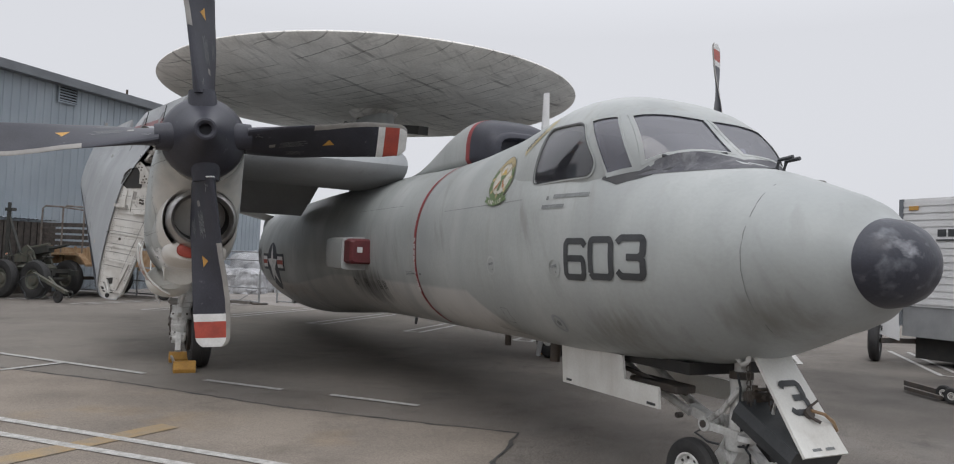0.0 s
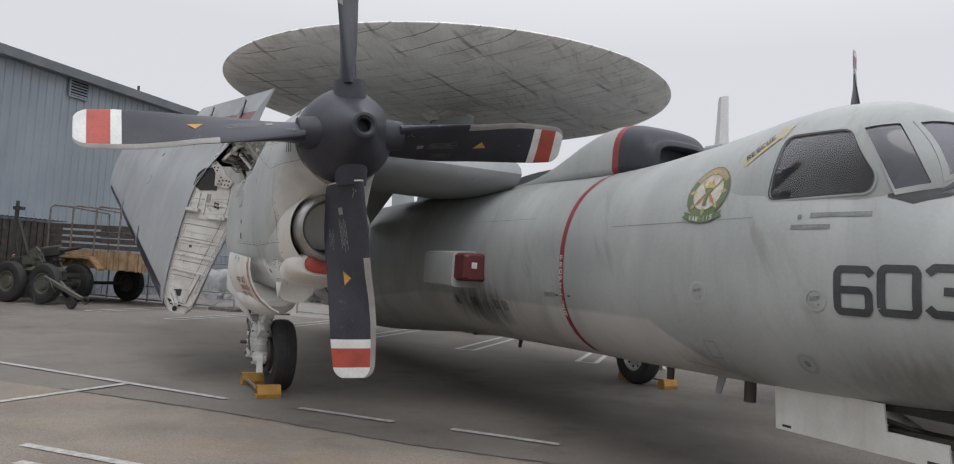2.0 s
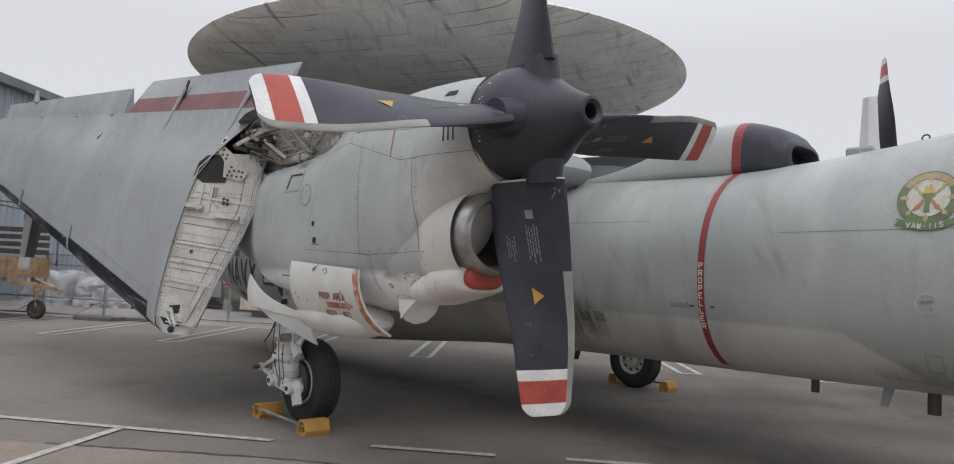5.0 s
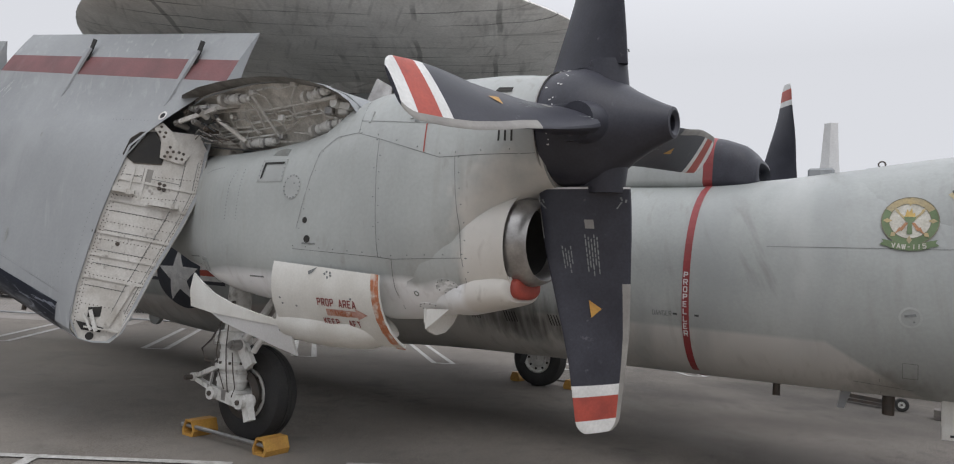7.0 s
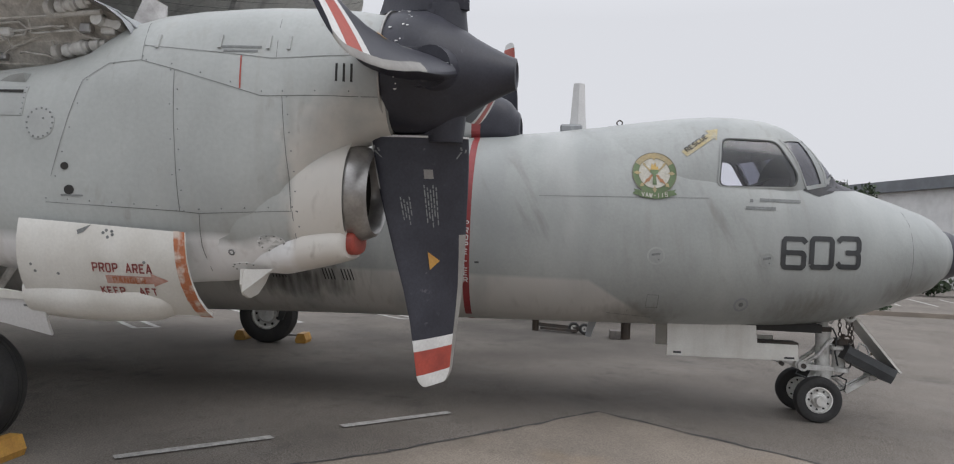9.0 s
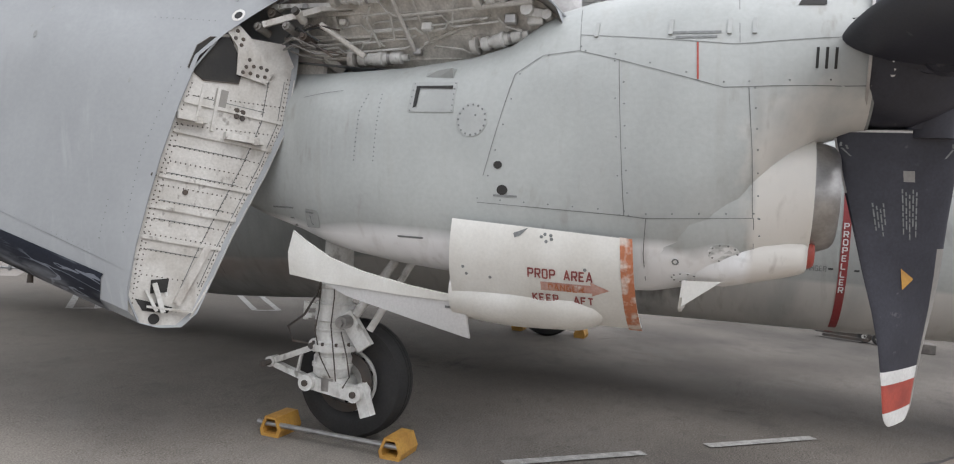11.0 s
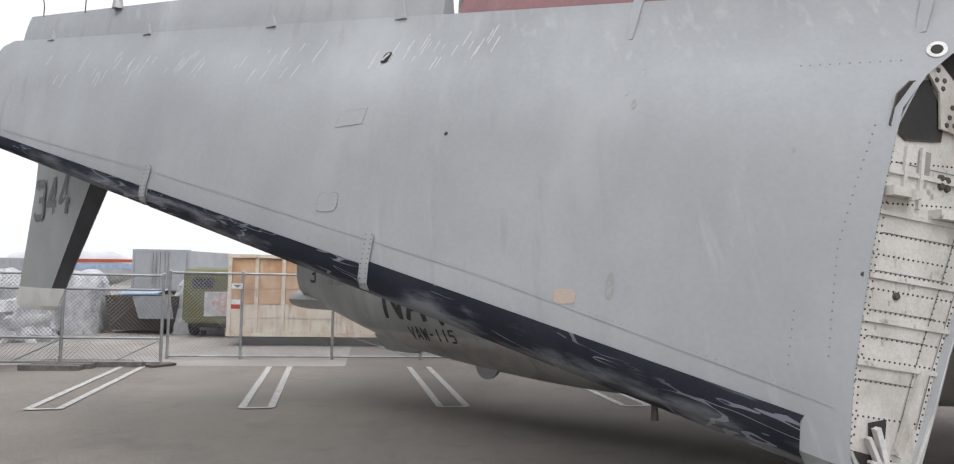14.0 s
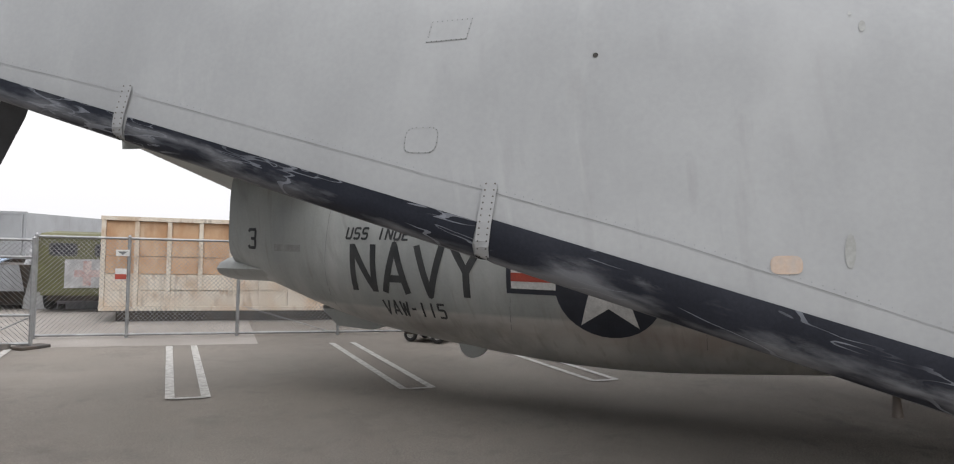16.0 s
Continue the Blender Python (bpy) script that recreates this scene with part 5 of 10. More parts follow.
def nacelle_set(sg):
    nac = part("engine_nacelle", side_of(NAC.mesh(nac_ys, 56), sg), NACP, plane, "grey engine nacelle with riveted access panels", smooth=40)
    chin = part("chin_fairing", side_of(CHIN.mesh([3.03, 3.0, 2.95, 2.9, 2.75, 2.6, 2.4, 2.2, 1.9], 48, (False, True)), sg), NACP, nac, "white-bottomed chin fairing", smooth=40)
    # intake: rolled metal lip and dark duct
    ring = lambda y, k, dz=0, kz=0: [Vector((NX - 0.03 + 0.325 * k * math.cos(a), y, 1.985 + dz + 0.285 * (kz or k) * math.sin(a))) for a in [2 * math.pi * i / 40 for i in range(40)]]
    part("intake_lip", side_of(loft([ring(2.97, 1.10, 0, 1.16), ring(3.04, 1.09, 0, 1.13), ring(3.10, 1.06, 0, 1.08), ring(3.145, 1.01, 0, 1.02), ring(3.165, 0.94), ring(3.14, 0.87), ring(3.05, 0.83)], False, False), sg), STEEL, nac, "bare metal intake lip", smooth=60)
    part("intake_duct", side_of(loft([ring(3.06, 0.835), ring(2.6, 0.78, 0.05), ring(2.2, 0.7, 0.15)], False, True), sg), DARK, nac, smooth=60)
    # flattened oil-cooler scoop under the intake, closed by a red plug
    pe = lambda y, w, h, zc: [Vector((3.35 + w * math.copysign(abs(math.cos(a)) ** 0.7, math.cos(a)), y, zc + h * math.copysign(abs(math.sin(a)) ** 0.8, math.sin(a)))) for a in [2 * math.pi * i / 32 for i in range(32)]]
    part("cooler_scoop", side_of(loft([pe(2.3, 0.24, 0.16, 1.60), pe(2.6, 0.31, 0.17, 1.60), pe(2.8, 0.325, 0.14, 1.62), pe(2.93, 0.31, 0.12, 1.635), pe(3.0, 0.28, 0.108, 1.645), pe(3.025, 0.24, 0.098, 1.65)]), sg), NACP, nac, "white scoop under the intake", smooth=45)
    part("red_drain_plug", side_of(loft([pe(2.96, 0.192, 0.085, 1.66), pe(3.05, 0.192, 0.085, 1.66), pe(3.066, 0.176, 0.074, 1.66), pe(3.07, 0.12, 0.045, 1.66)]), sg), RED, nac, "flattened red intake plug", smooth=50)
    toe = Matrix.Translation(hub_at) @ Matrix.Rotation(radians(-4), 4, "Z") @ Matrix.Translation(-hub_at)
    shaft = (lambda g: moved(g, toe)) if sg > 0 else (lambda g: moved(g, Matrix.Translation((-2 * hub_at.x, 0, 0))))
    prop = part("propeller", shaft(lathe([(-0.34, 0.36), (-0.335, 0.39), (-0.25, 0.405), (-0.1, 0.40), (0.0, 0.365), (0.1, 0.30), (0.21, 0.225), (0.32, 0.165), (0.41, 0.122), (0.465, 0.10), (0.47, 0.08), (0.45, 0.055), (0.35, 0.06), (0.35, 0.0)], hub_at, (0, 1, 0), 40)), BLADE, plane, "four-bladed propeller with black spinner", smooth=35)
    part("spinner_rim", shaft(lathe([(-0.345, 0.385), (-0.345, 0.402), (-0.330, 0.405), (-0.330, 0.385)], hub_at, (0, 1, 0), 48)), STEEL, prop, "worn bare metal rim", smooth=40)
    if sg == 1:
        CR = random.Random(8)
        for k in range(16):
            a, y, d, w = radians(CR.uniform(20, 120)), CR.uniform(-0.31, -0.17), CR.uniform(0.02, 0.06), CR.uniform(0.008, 0.02)
            spot_ = lambda a, y: hub_at + Vector((0.407 * math.sin(a), y, 0.407 * math.cos(a)))
            part("paint_chip", shaft(([spot_(a, y), spot_(a + d, y + w * 0.3), spot_(a + d * 0.8, y + w), spot_(a + d * 0.1, y + w * 1.2)], [(0, 1, 2, 3)])), TIPW, prop)
    for k in range(4):
        phi = math.pi / 2 * k + TWIST + radians((0.0, 1.2, 0.0, -0.6)[k])
        bl = part("blade", shaft(blade_mesh(phi, k == 2)), [BLADE, RED, TIPW, BOOTSTRIP], prop, "black propeller blade with red and white banded tip", smooth=30)
        part("blade_cuff", shaft(cyl(hub_at + Vector((math.sin(phi), 0, math.cos(phi))) * 0.2, hub_at + Vector((math.sin(phi), 0, math.cos(phi))) * 0.44, 0.15, 0.125, 20)), BLADE, prop, smooth=40)
        if sg == 1:
            part("yellow_mark", shaft(tri_mark(decal_on_blade(phi, 1.16, 1.28, -0.06, 0.10))), CHOCK, bl)
            part("data_plate", shaft(decal_on_blade(phi, 0.62, 0.68, 0.0, 0.10)), BOOTSTRIP, bl)
            for r0, c0, count, words in ((0.72, -0.02, 5, 6), (0.80, -0.30, 4, 4), (0.47, 0.30, 2, 2), (0.47, -0.36, 2, 2)):
                for j in range(count):
                    c = c0 + 0.033 * j
                    dashes, r = [], r0 + 0.015 * (j % 3)
                    for k in range(words - j % 2):
                        step = 0.022 + 0.012 * ((3 * j + 2 * k) % 3)
                        dashes.append(shaft(decal_on_blade(phi, r, r + step, c, c + 0.014)))
                        r += step + 0.009
                    part("stencil_line", merge(*dashes), INKG, bl)
    cw = part("wing_centre_section", side_of(centre, sg), WINGP, plane, smooth=40)
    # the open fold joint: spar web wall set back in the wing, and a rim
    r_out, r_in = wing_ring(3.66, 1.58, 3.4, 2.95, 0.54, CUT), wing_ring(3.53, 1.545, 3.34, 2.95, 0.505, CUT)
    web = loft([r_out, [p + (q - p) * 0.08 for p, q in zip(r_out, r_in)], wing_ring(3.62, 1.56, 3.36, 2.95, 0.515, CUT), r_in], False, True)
    # side walls take the darker tone that paints their shade, the back stays pale
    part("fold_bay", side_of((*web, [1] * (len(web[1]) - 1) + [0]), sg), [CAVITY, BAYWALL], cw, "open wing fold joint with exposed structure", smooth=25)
    # inboard flap, lowered between nacelle and fuselage
    fl = [(-1.50, 2.86), (-1.42, 2.93), (-1.62, 2.94), (-2.06, 2.40), (-2.05, 2.36), (-2.0, 2.37)]
    part("inboard_flap", side_of(loft([[Vector((x + dx * (2.9 - z), y, z)) for y, z in fl] for x, dx in ((1.0, 0.35), (2.0, 0.0), (3.0, 0.0))]), sg), WINGP, cw, "lowered grey inboard flap", smooth=30)
    return nac, prop, cw


nac_r, prop_r, cw_r = nacelle_set(1)
nac_l, prop_l, cw_l = nacelle_set(-1)


# ---- outer wing panel, folded back along the fuselage with its leading edge down ----
def root_y(x):
    return (1.86 - 0.6 * x) / 0.8


ROOT_OUT = [(4.20, 0.89), (4.29, 0.92), (4.35, 1.0), (4.36, 1.15), (4.335, 1.4), (4.29, 1.7), (4.23, 2.05), (4.165, 2.35), (4.08, 2.68), (3.95, 2.86)]
ROOT_OUT_P = [Vector((x, root_y(x), z)) for x, z in ROOT_OUT] + [Vector((3.86, -0.50, 3.0)), Vector((3.72, -0.28, 3.20)), Vector((3.65, -0.06, 3.335))]
ROOT_IN_P = [Vector((3.60, -0.07, 3.325)), Vector((3.46, -0.33, 3.2)), Vector((3.45, -0.40, 2.9)), Vector((3.55, root_y(3.55), 2.69)), Vector((3.585, root_y(3.585), 2.29)), Vector((3.69, root_y(3.69), 1.95)), Vector((3.855, root_y(3.855), 1.5)), Vector((3.945, root_y(3.945), 1.2)), Vector((4.015, root_y(4.015), 0.98)), Vector((4.09, root_y(4.09), 0.89))]
LE_T, TE_T = Vector((4.98, -8.22, 3.0)), Vector((4.76, -8.30, 4.06))
nout, nin = len(ROOT_OUT_P), len(ROOT_IN_P)
OUTN = Vector((0.962, 0.16, 0.2)).normalized()
tip_prof = lambda c: 0.9 * (1.2 * math.sqrt(max(c, 0)) - 0.6 * c - 0.6 * c * c)
TIP_OUT = []
for i in range(nout):
    c = (ROOT_OUT_P[i].z - 0.89) / (3.335 - 0.89)
    TIP_OUT.append(LE_T.lerp(TE_T, c) + OUTN * (0.16 * tip_prof(c) if i else 0.0))
TIP_IN = []
for i in range(nin):
    c = (ROOT_IN_P[i].z - 0.89) / (3.335 - 0.89)
    TIP_IN.append(LE_T.lerp(TE_T, c) - OUTN * (0.20 * tip_prof(c) + 0.01))
ROOT_RING, TIP_RING = ROOT_OUT_P + ROOT_IN_P, TIP_OUT + TIP_IN


def wing_at(s, ring0=ROOT_RING, ring1=TIP_RING):
    return [a.lerp(b, s) for a, b in zip(ring0, ring1)]


def outer_point(s, c, off=0.0):
    """Place on the outward face: s root to tip, c from leading edge (0) to the flap line (1)."""
    row = [a.lerp(b, s) for a, b in zip(ROOT_OUT_P, TIP_OUT)]
    zs = [(p.z - row[0].z) / (row[-1].z - row[0].z) for p in row]
    i = min(max(int(np.searchsorted(zs, c)) - 1, 0), len(zs) - 2)
    t = (c - zs[i]) / (zs[i + 1] - zs[i])
    return row[i].lerp(row[i + 1], t) + OUTN * off


mid_t = LE_T.lerp(TE_T, 0.55)
tip1 = [mid_t + (p - mid_t) * 0.93 + Vector((0.02, -0.16, 0)) for p in TIP_RING]
tip2 = [mid_t + (p - mid_t) * 0.72 + Vector((0.03, -0.28, 0)) for p in TIP_RING]
tip3 = [mid_t + (p - mid_t) * 0.35 + Vector((0.03, -0.34, 0)) for p in TIP_RING]
rings = [wing_at(s) for s in np.linspace(0, 1, 25)] + [tip1, tip2, tip3]


def outer_wing(sg):
    ow = part("outer_wing_panel", side_of(loft(rings, False, True), sg), WINGP, plane, "folded outer wing panel hanging leading edge down", smooth=30)
    # rubber de-icing boots along the leading edge, with metal straps between
    for s0, s1 in ((0.037, 0.384), (0.393, 0.682), (0.691, 0.985)):
        rr = []
        for s in np.linspace(s0, s1, 14):
            base = wing_at(s)
            k0 = 0.5 * (base[4] + base[-3])
            up, mid, low = wing_at(s - 0.010), wing_at(s - 0.008), wing_at(s - 0.004)
            pts = [outer_point(s - 0.012, 0.118 + 0.007 * s / 0.385 if s < 0.39 else 0.109), up[3], mid[2], low[1], base[0], base[-1], base[-2]]
            if (pts[0] - pts[1]).z < 0.01:
                pts[1] = pts[2] + (pts[0] - pts[2]) * 0.5
            rr.append([p + (p - k0).normalized() * 0.008 for p in pts])
        part("deicer_boot", side_of(loft(rr, False, False, closed=False), sg), BOOT, ow, "scuffed black rubber de-icing boot", smooth=50)
    # control surfaces along the upper edge
    def surface(name, s0, s1, h0, h1, lean, mats, label, split=None):
        rr = []
        for s in np.linspace(s0, s1, 12):
            b = outer_point(s, 1.0, -0.012)
            k = (s - s0) / (s1 - s0)
            h = h0 + (h1 - h0) * k
            ring = []
            for u in (0.0, 0.25, 0.42, 0.45, 0.7, 1.0):
                ring.append(b + Vector((-lean * h * u - 0.10 * h * u * u, 0, h * u + 0.004)))
            for u in (1.0, 0.6, 0.3, 0.0):
                ring.append(b + Vector((-lean * h * u - 0.10 * h * u * u - 0.13 * (1 - u) - 0.012, 0, h * u + 0.004)))
            rr.append(ring)
        V, F = loft(rr)
        M = [0] * len(F)
        if split:
            for i in range(11):
                for k in (0, 1):
                    M[i * 10 + k] = 1
        return part(name, side_of((V, F, M), sg), mats, ow, label, smooth=35)
    surface("flap", 0.0, 0.40, 0.56, 0.50, 0.48, [WINGP, FLAPRED], "grey flap with a dark red stripe", True)
    surface("aileron", 0.415, 0.985, 0.36, 0.26, 0.15, [WINGP], "grey aileron", False)
    return ow


wing_r, wing_l = outer_wing(1), outer_wing(-1)

# closing rib at the inboard end of the folded panel (right wing)
rib_poly = [p for p in ROOT_OUT_P[:10]] + [Vector((3.62, root_y(3.62), 2.86)), *ROOT_IN_P[3:]]
rib_n = Vector((0.6, 0.8, 0))
for sg, ow in ((1, wing_r), (-1, wing_l)):
    part("closing_rib", side_of(slab([p - rib_n * 0.03 for p in rib_poly], -rib_n * 0.02), sg), RIBW, ow, "yellowed white riveted closing rib with black cut-outs")



# ---- landing gear ----
def wheel(at, r, w, parent, rim_r, axis=(1, 0, 0), rim=None):
    prof = [(-w * 0.36, rim_r), (-w * 0.46, rim_r + 0.03), (-w * 0.5, (rim_r + r) / 2), (-w * 0.42, r * 0.93), (-w * 0.25, r * 0.99), (-w * 0.1, r), (-w * 0.09, r - 0.006), (-w * 0.05, r - 0.006), (-w * 0.04, r),
            (w * 0.04, r), (w * 0.05, r - 0.006), (w * 0.09, r - 0.006), (w * 0.1, r), (w * 0.25, r * 0.99), (w * 0.42, r * 0.93), (w * 0.5, (rim_r + r) / 2), (w * 0.46, rim_r + 0.03), (w * 0.36, rim_r)]
    wh = part("wheel", lathe([(-w * 0.38, 0.02), (-w * 0.36, rim_r * 0.5), (-w * 0.2, rim_r * 0.62), (-w * 0.24, rim_r * 0.86), (-w * 0.42, rim_r * 0.93), (-w * 0.40, rim_r + 0.004), (w * 0.40, rim_r + 0.004), (w * 0.42, rim_r * 0.93), (w * 0.24, rim_r * 0.86), (w * 0.2, rim_r * 0.62), (w * 0.36, rim_r * 0.5), (w * 0.38, 0.02)], at, axis, 28), rim or GEARW, parent, "painted metal wheel rim", smooth=30)
    part("tyre", lathe(prof, at, axis, 44), TYRE, wh, "worn black rubber tyre", smooth=40)
    if rim is None:
        d_ax, e1_, e2_ = frame_of(axis)
        for side in (-1, 1):
            for k in range(9):
                a = 2 * math.pi * k / 9
                p = Vector(at) + d_ax * (side * w * 0.225) + (e1_ * math.cos(a) + e2_ * math.sin(a)) * rim_r * 0.74
                part("rim_hole", cyl(p, p + d_ax * (side * 0.006), rim_r * 0.085, n=8), DARK, wh)
    return wh


DOORH = Hull([(2.2, 1.125, 1.9, 0.48, 1.60, 3.0, 1.9), (1.6, 1.10, 1.9, 0.495, 1.60, 3.0, 1.9), (0.95, 1.09, 1.95, 0.50, 1.60, 3.0, 1.9)], 3.36)


def main_gear(sg):
    g = part("main_gear_leg", side_of(lathe([(0.50, 0.0), (0.50, 0.115), (0.53, 0.14), (0.57, 0.14), (0.575, 0.15), (0.60, 0.15), (0.605, 0.14), (0.65, 0.14), (0.66, 0.13), (0.70, 0.13), (0.71, 0.155), (0.76, 0.155), (0.77, 0.138), (0.84, 0.132), (0.845, 0.14), (0.86, 0.14), (0.865, 0.132), (0.91, 0.132), (0.92, 0.148), (1.04, 0.148), (1.05, 0.118), (1.15, 0.112), (1.16, 0.12), (1.18, 0.12), (1.19, 0.11), (1.6, 0.105)], (3.22, -0.10, 0), (0, 0, 1), 26), sg), GEARW, plane, "white-painted main landing gear leg", smooth=40)
    P = lambda geo, nm, m=GEARW, lb="": part(nm, side_of(geo, sg), m, g, lb, smooth=35)
    P(cyl((3.22, -0.10, 0.40), (3.22, -0.10, 0.54), 0.10, 0.10, 20), "piston", STEEL)
    P(lathe([(-0.02, 0.176), (0.018, 0.176), (0.024, 0.168), (0.024, 0.14)], (3.22, -0.1, 0.72), (0, 0, 1), 24), "collar")
    for a in np.linspace(0, 2 * math.pi, 11)[:-1]:
        P(cyl((3.22 + 0.16 * math.cos(a), -0.1 + 0.16 * math.sin(a), 0.735), (3.22 + 0.16 * math.cos(a), -0.1 + 0.16 * math.sin(a), 0.765), 0.012, n=6), "collar_bolt", DARKMET)
    for hp in ([(3.33, -0.05, 1.3), (3.36, -0.02, 1.1), (3.35, -0.04, 0.9), (3.36, 0.0, 0.7), (3.34, 0.02, 0.5)], [(3.32, -0.16, 1.2), (3.36, -0.14, 1.0), (3.35, -0.17, 0.85), (3.34, -0.12, 0.66), (3.35, -0.02, 0.52)], [(3.34, 0.04, 0.86), (3.38, 0.12, 0.7), (3.36, 0.14, 0.55), (3.34, 0.08, 0.46)]):
        P(tube([(x + 0.03, y, z) for x, y, z in hp], 0.0055, 6), "brake_line", DARKMET)
    for by, bz in ((-0.24, 0.45), (0.16, 0.42), (-0.20, 0.73), (-0.60, 0.55)):
        P(cyl((3.30, by, bz), (3.375, by, bz), 0.024, n=10), "link_pin", DARKMET)
    P(merge(beam((3.27, -0.24, 0.45), (3.27, 0.16, 0.40), 0.09, 0.10), cyl((3.2, -0.24, 0.45), (3.36, -0.24, 0.45), 0.06), cyl((3.2, 0.16, 0.42), (3.36, 0.16, 0.42), 0.06), beam((3.27, 0.16, 0.48), (3.28, 0.25, 0.26), 0.07, 0.09)), "axle_fork")
    P(merge(beam((3.25, -0.2, 0.72), (3.25, -0.60, 0.55), 0.06, 0.042), cyl((3.19, -0.20, 0.73), (3.33, -0.20, 0.73), 0.05), cyl((3.2, -0.60, 0.55), (3.30, -0.60, 0.55), 0.04)), "upper_torque_link")
    P(merge(beam((3.25, -0.57, 0.53), (3.25, -0.22, 0.44), 0.06, 0.042), beam((3.25, -0.35, 0.655), (3.25, -0.38, 0.49), 0.02, 0.02)), "lower_torque_link")
    P(merge(beam((3.26, -0.12, 0.95), (3.26, -0.33, 0.93), 0.05, 0.035), beam((3.26, -0.12, 1.02), (3.26, -0.33, 1.0), 0.05, 0.03), cyl((3.26, -0.33, 0.9), (3.26, -0.33, 1.03), 0.02)), "steering_bracket")
    P(merge(cyl((3.3, 0.05, 0.93), (3.40, 0.05, 0.93), 0.05, 0.045, 16), cyl((3.40, 0.05, 0.93), (3.425, 0.05, 0.93), 0.03, 0.028, 6)), "trunnion_bolt", STEEL)
    P(merge(tube([(3.28, 0.1, 0.98), (3.18, 0.35, 1.4)], 0.035, 10), tube([(3.28, 0.22, 0.88), (3.15, 0.5, 1.45)], 0.028, 10), beam((3.28, 0.02, 0.98), (3.28, 0.2, 0.75), 0.05, 0.12)), "drag_brace")
    P(tube([(3.30, -0.14, 1.35), (3.34, -0.2, 1.1), (3.36, -0.28, 0.95), (3.35, -0.42, 0.85), (3.33, -0.38, 0.74), (3.3, -0.2, 0.73)], 0.009, 6), "brake_hose", DARKMET)
    P(merge(beam((3.12, -0.25, 1.32), (3.40, 0.02, 1.30), 0.03, 0.05)), "cross_pin", DARKMET)
    P(merge(cyl((3.0, -0.03, 0.44), (3.3, -0.03, 0.44), 0.07)), "axle")
    P(lathe([(0, 0.21), (0.05, 0.23), (0.07, 0.16)], (3.10, -0.03, 0.452), (1, 0, 0), 24), "brake_drum", DARKMET)
    wheel((sg * 2.98, -0.03, 0.455), 0.455, 0.28, g, 0.235)
    # doors: the big fixed side door with its pod, and the swung aft door
    sp = lambda y, z, o: DOORH.spot(y, z, o)
    door = part("gear_door", side_of(bm_geo(drape([[(1.04, 1.725), (1.02, 1.15), (2.16, 1.16), (2.11, 1.675)]], sp, 0.0, 0.08, thick=0.02)), sg), WHITE, g, "white gear door with a worn orange edge", smooth=30)
    part("worn_edge", side_of(bm_geo(drape([[(2.045, 1.682), (2.115, 1.676), (2.165, 1.155), (2.09, 1.155)]], sp, 0.0245, 0.08)), sg), ORANGE, door)
    POD = Hull([(2.0, 1.2, 1.26, 0.1, 1.23, 2, 2), (1.9, 1.13, 1.33, 0.20, 1.25, 2, 2), (1.6, 1.08, 1.44, 0.24, 1.27, 2, 2), (1.2, 1.08, 1.46, 0.25, 1.28, 2, 2), (1.0, 1.1, 1.46, 0.24, 1.28, 2, 2)], 3.52)
    part("door_pod", side_of(POD.mesh([2.0, 1.95, 1.9, 1.8, 1.6, 1.4, 1.2, 1.0], 24), sg), WHITE, door, smooth=40)
    A = Hull([(1.15, 0.8, 1.9, 0.40, 1.45, 2.4, 2.2), (-0.3, 0.8, 1.9, 0.36, 1.5, 2.6, 2.2)], 3.3)
    sa = lambda y, z, o: A.spot(y, z, o)
    ad = part("aft_gear_door", side_of(bm_geo(drape([[(-0.20, 1.57), (-0.10, 1.51), (0.1, 1.41), (0.35, 1.34), (0.7, 1.28), (1.08, 1.24), (1.09, 1.205), (0.6, 1.215), (0.08, 1.235), (-0.22, 1.27), (-0.235, 1.42)]], sa, 0.0, 0.08, thick=0.018)), sg), WHITE, g, "white curved aft gear door", smooth=30)
    part("lower_leaf", side_of(bm_geo(drape([[(0.06, 1.23), (0.6, 1.21), (1.09, 1.20), (1.10, 0.97), (0.55, 1.09), (0.22, 1.16)]], sa, -0.012, 0.08, thick=0.018)), sg), TRAILW, ad, "flat pale lower leaf of the door", smooth=30)
    return g, door, ad


def bm_geo(bm):
    bm.verts.index_update()
    g = ([tuple(v.co) for v in bm.verts], [tuple(v.index for v in f.verts) for f in bm.faces])
    bm.free()
    return g


gear_r, door_r, adoor_r = main_gear(1)
gear_l, door_l, adoor_l = main_gear(-1)

# nose gear with twin wheels, long side doors and the hanging front door
LY = 7.24
ng = part("nose_gear_leg", merge(lathe([(0.40, 0.0), (0.40, 0.10), (0.43, 0.11), (0.51, 0.11), (0.53, 0.085), (0.56, 0.075), (0.74, 0.07), (0.86, 0.075), (0.90, 0.08), (0.92, 0.05), (1.15, 0.05)], (0, LY, 0), (0, 0, 1), 24)), GEARW, plane, "white nose landing gear leg", smooth=35)
part("leg_collar", lathe([(0.905, 0.05), (0.905, 0.085), (0.955, 0.085), (0.955, 0.05)], (0, LY, 0), (0, 0, 1), 20), DARKMET, ng, smooth=35)
part("axle_beam", merge(cyl((-0.42, 7.10, 0.235), (0.42, 7.10, 0.235), 0.05), beam((0, LY, 0.46), (0, 7.10, 0.2), 0.14, 0.16), cyl((-0.1, 7.16, 0.33), (0.1, 7.16, 0.33), 0.06)), GEARW, ng, smooth=40)
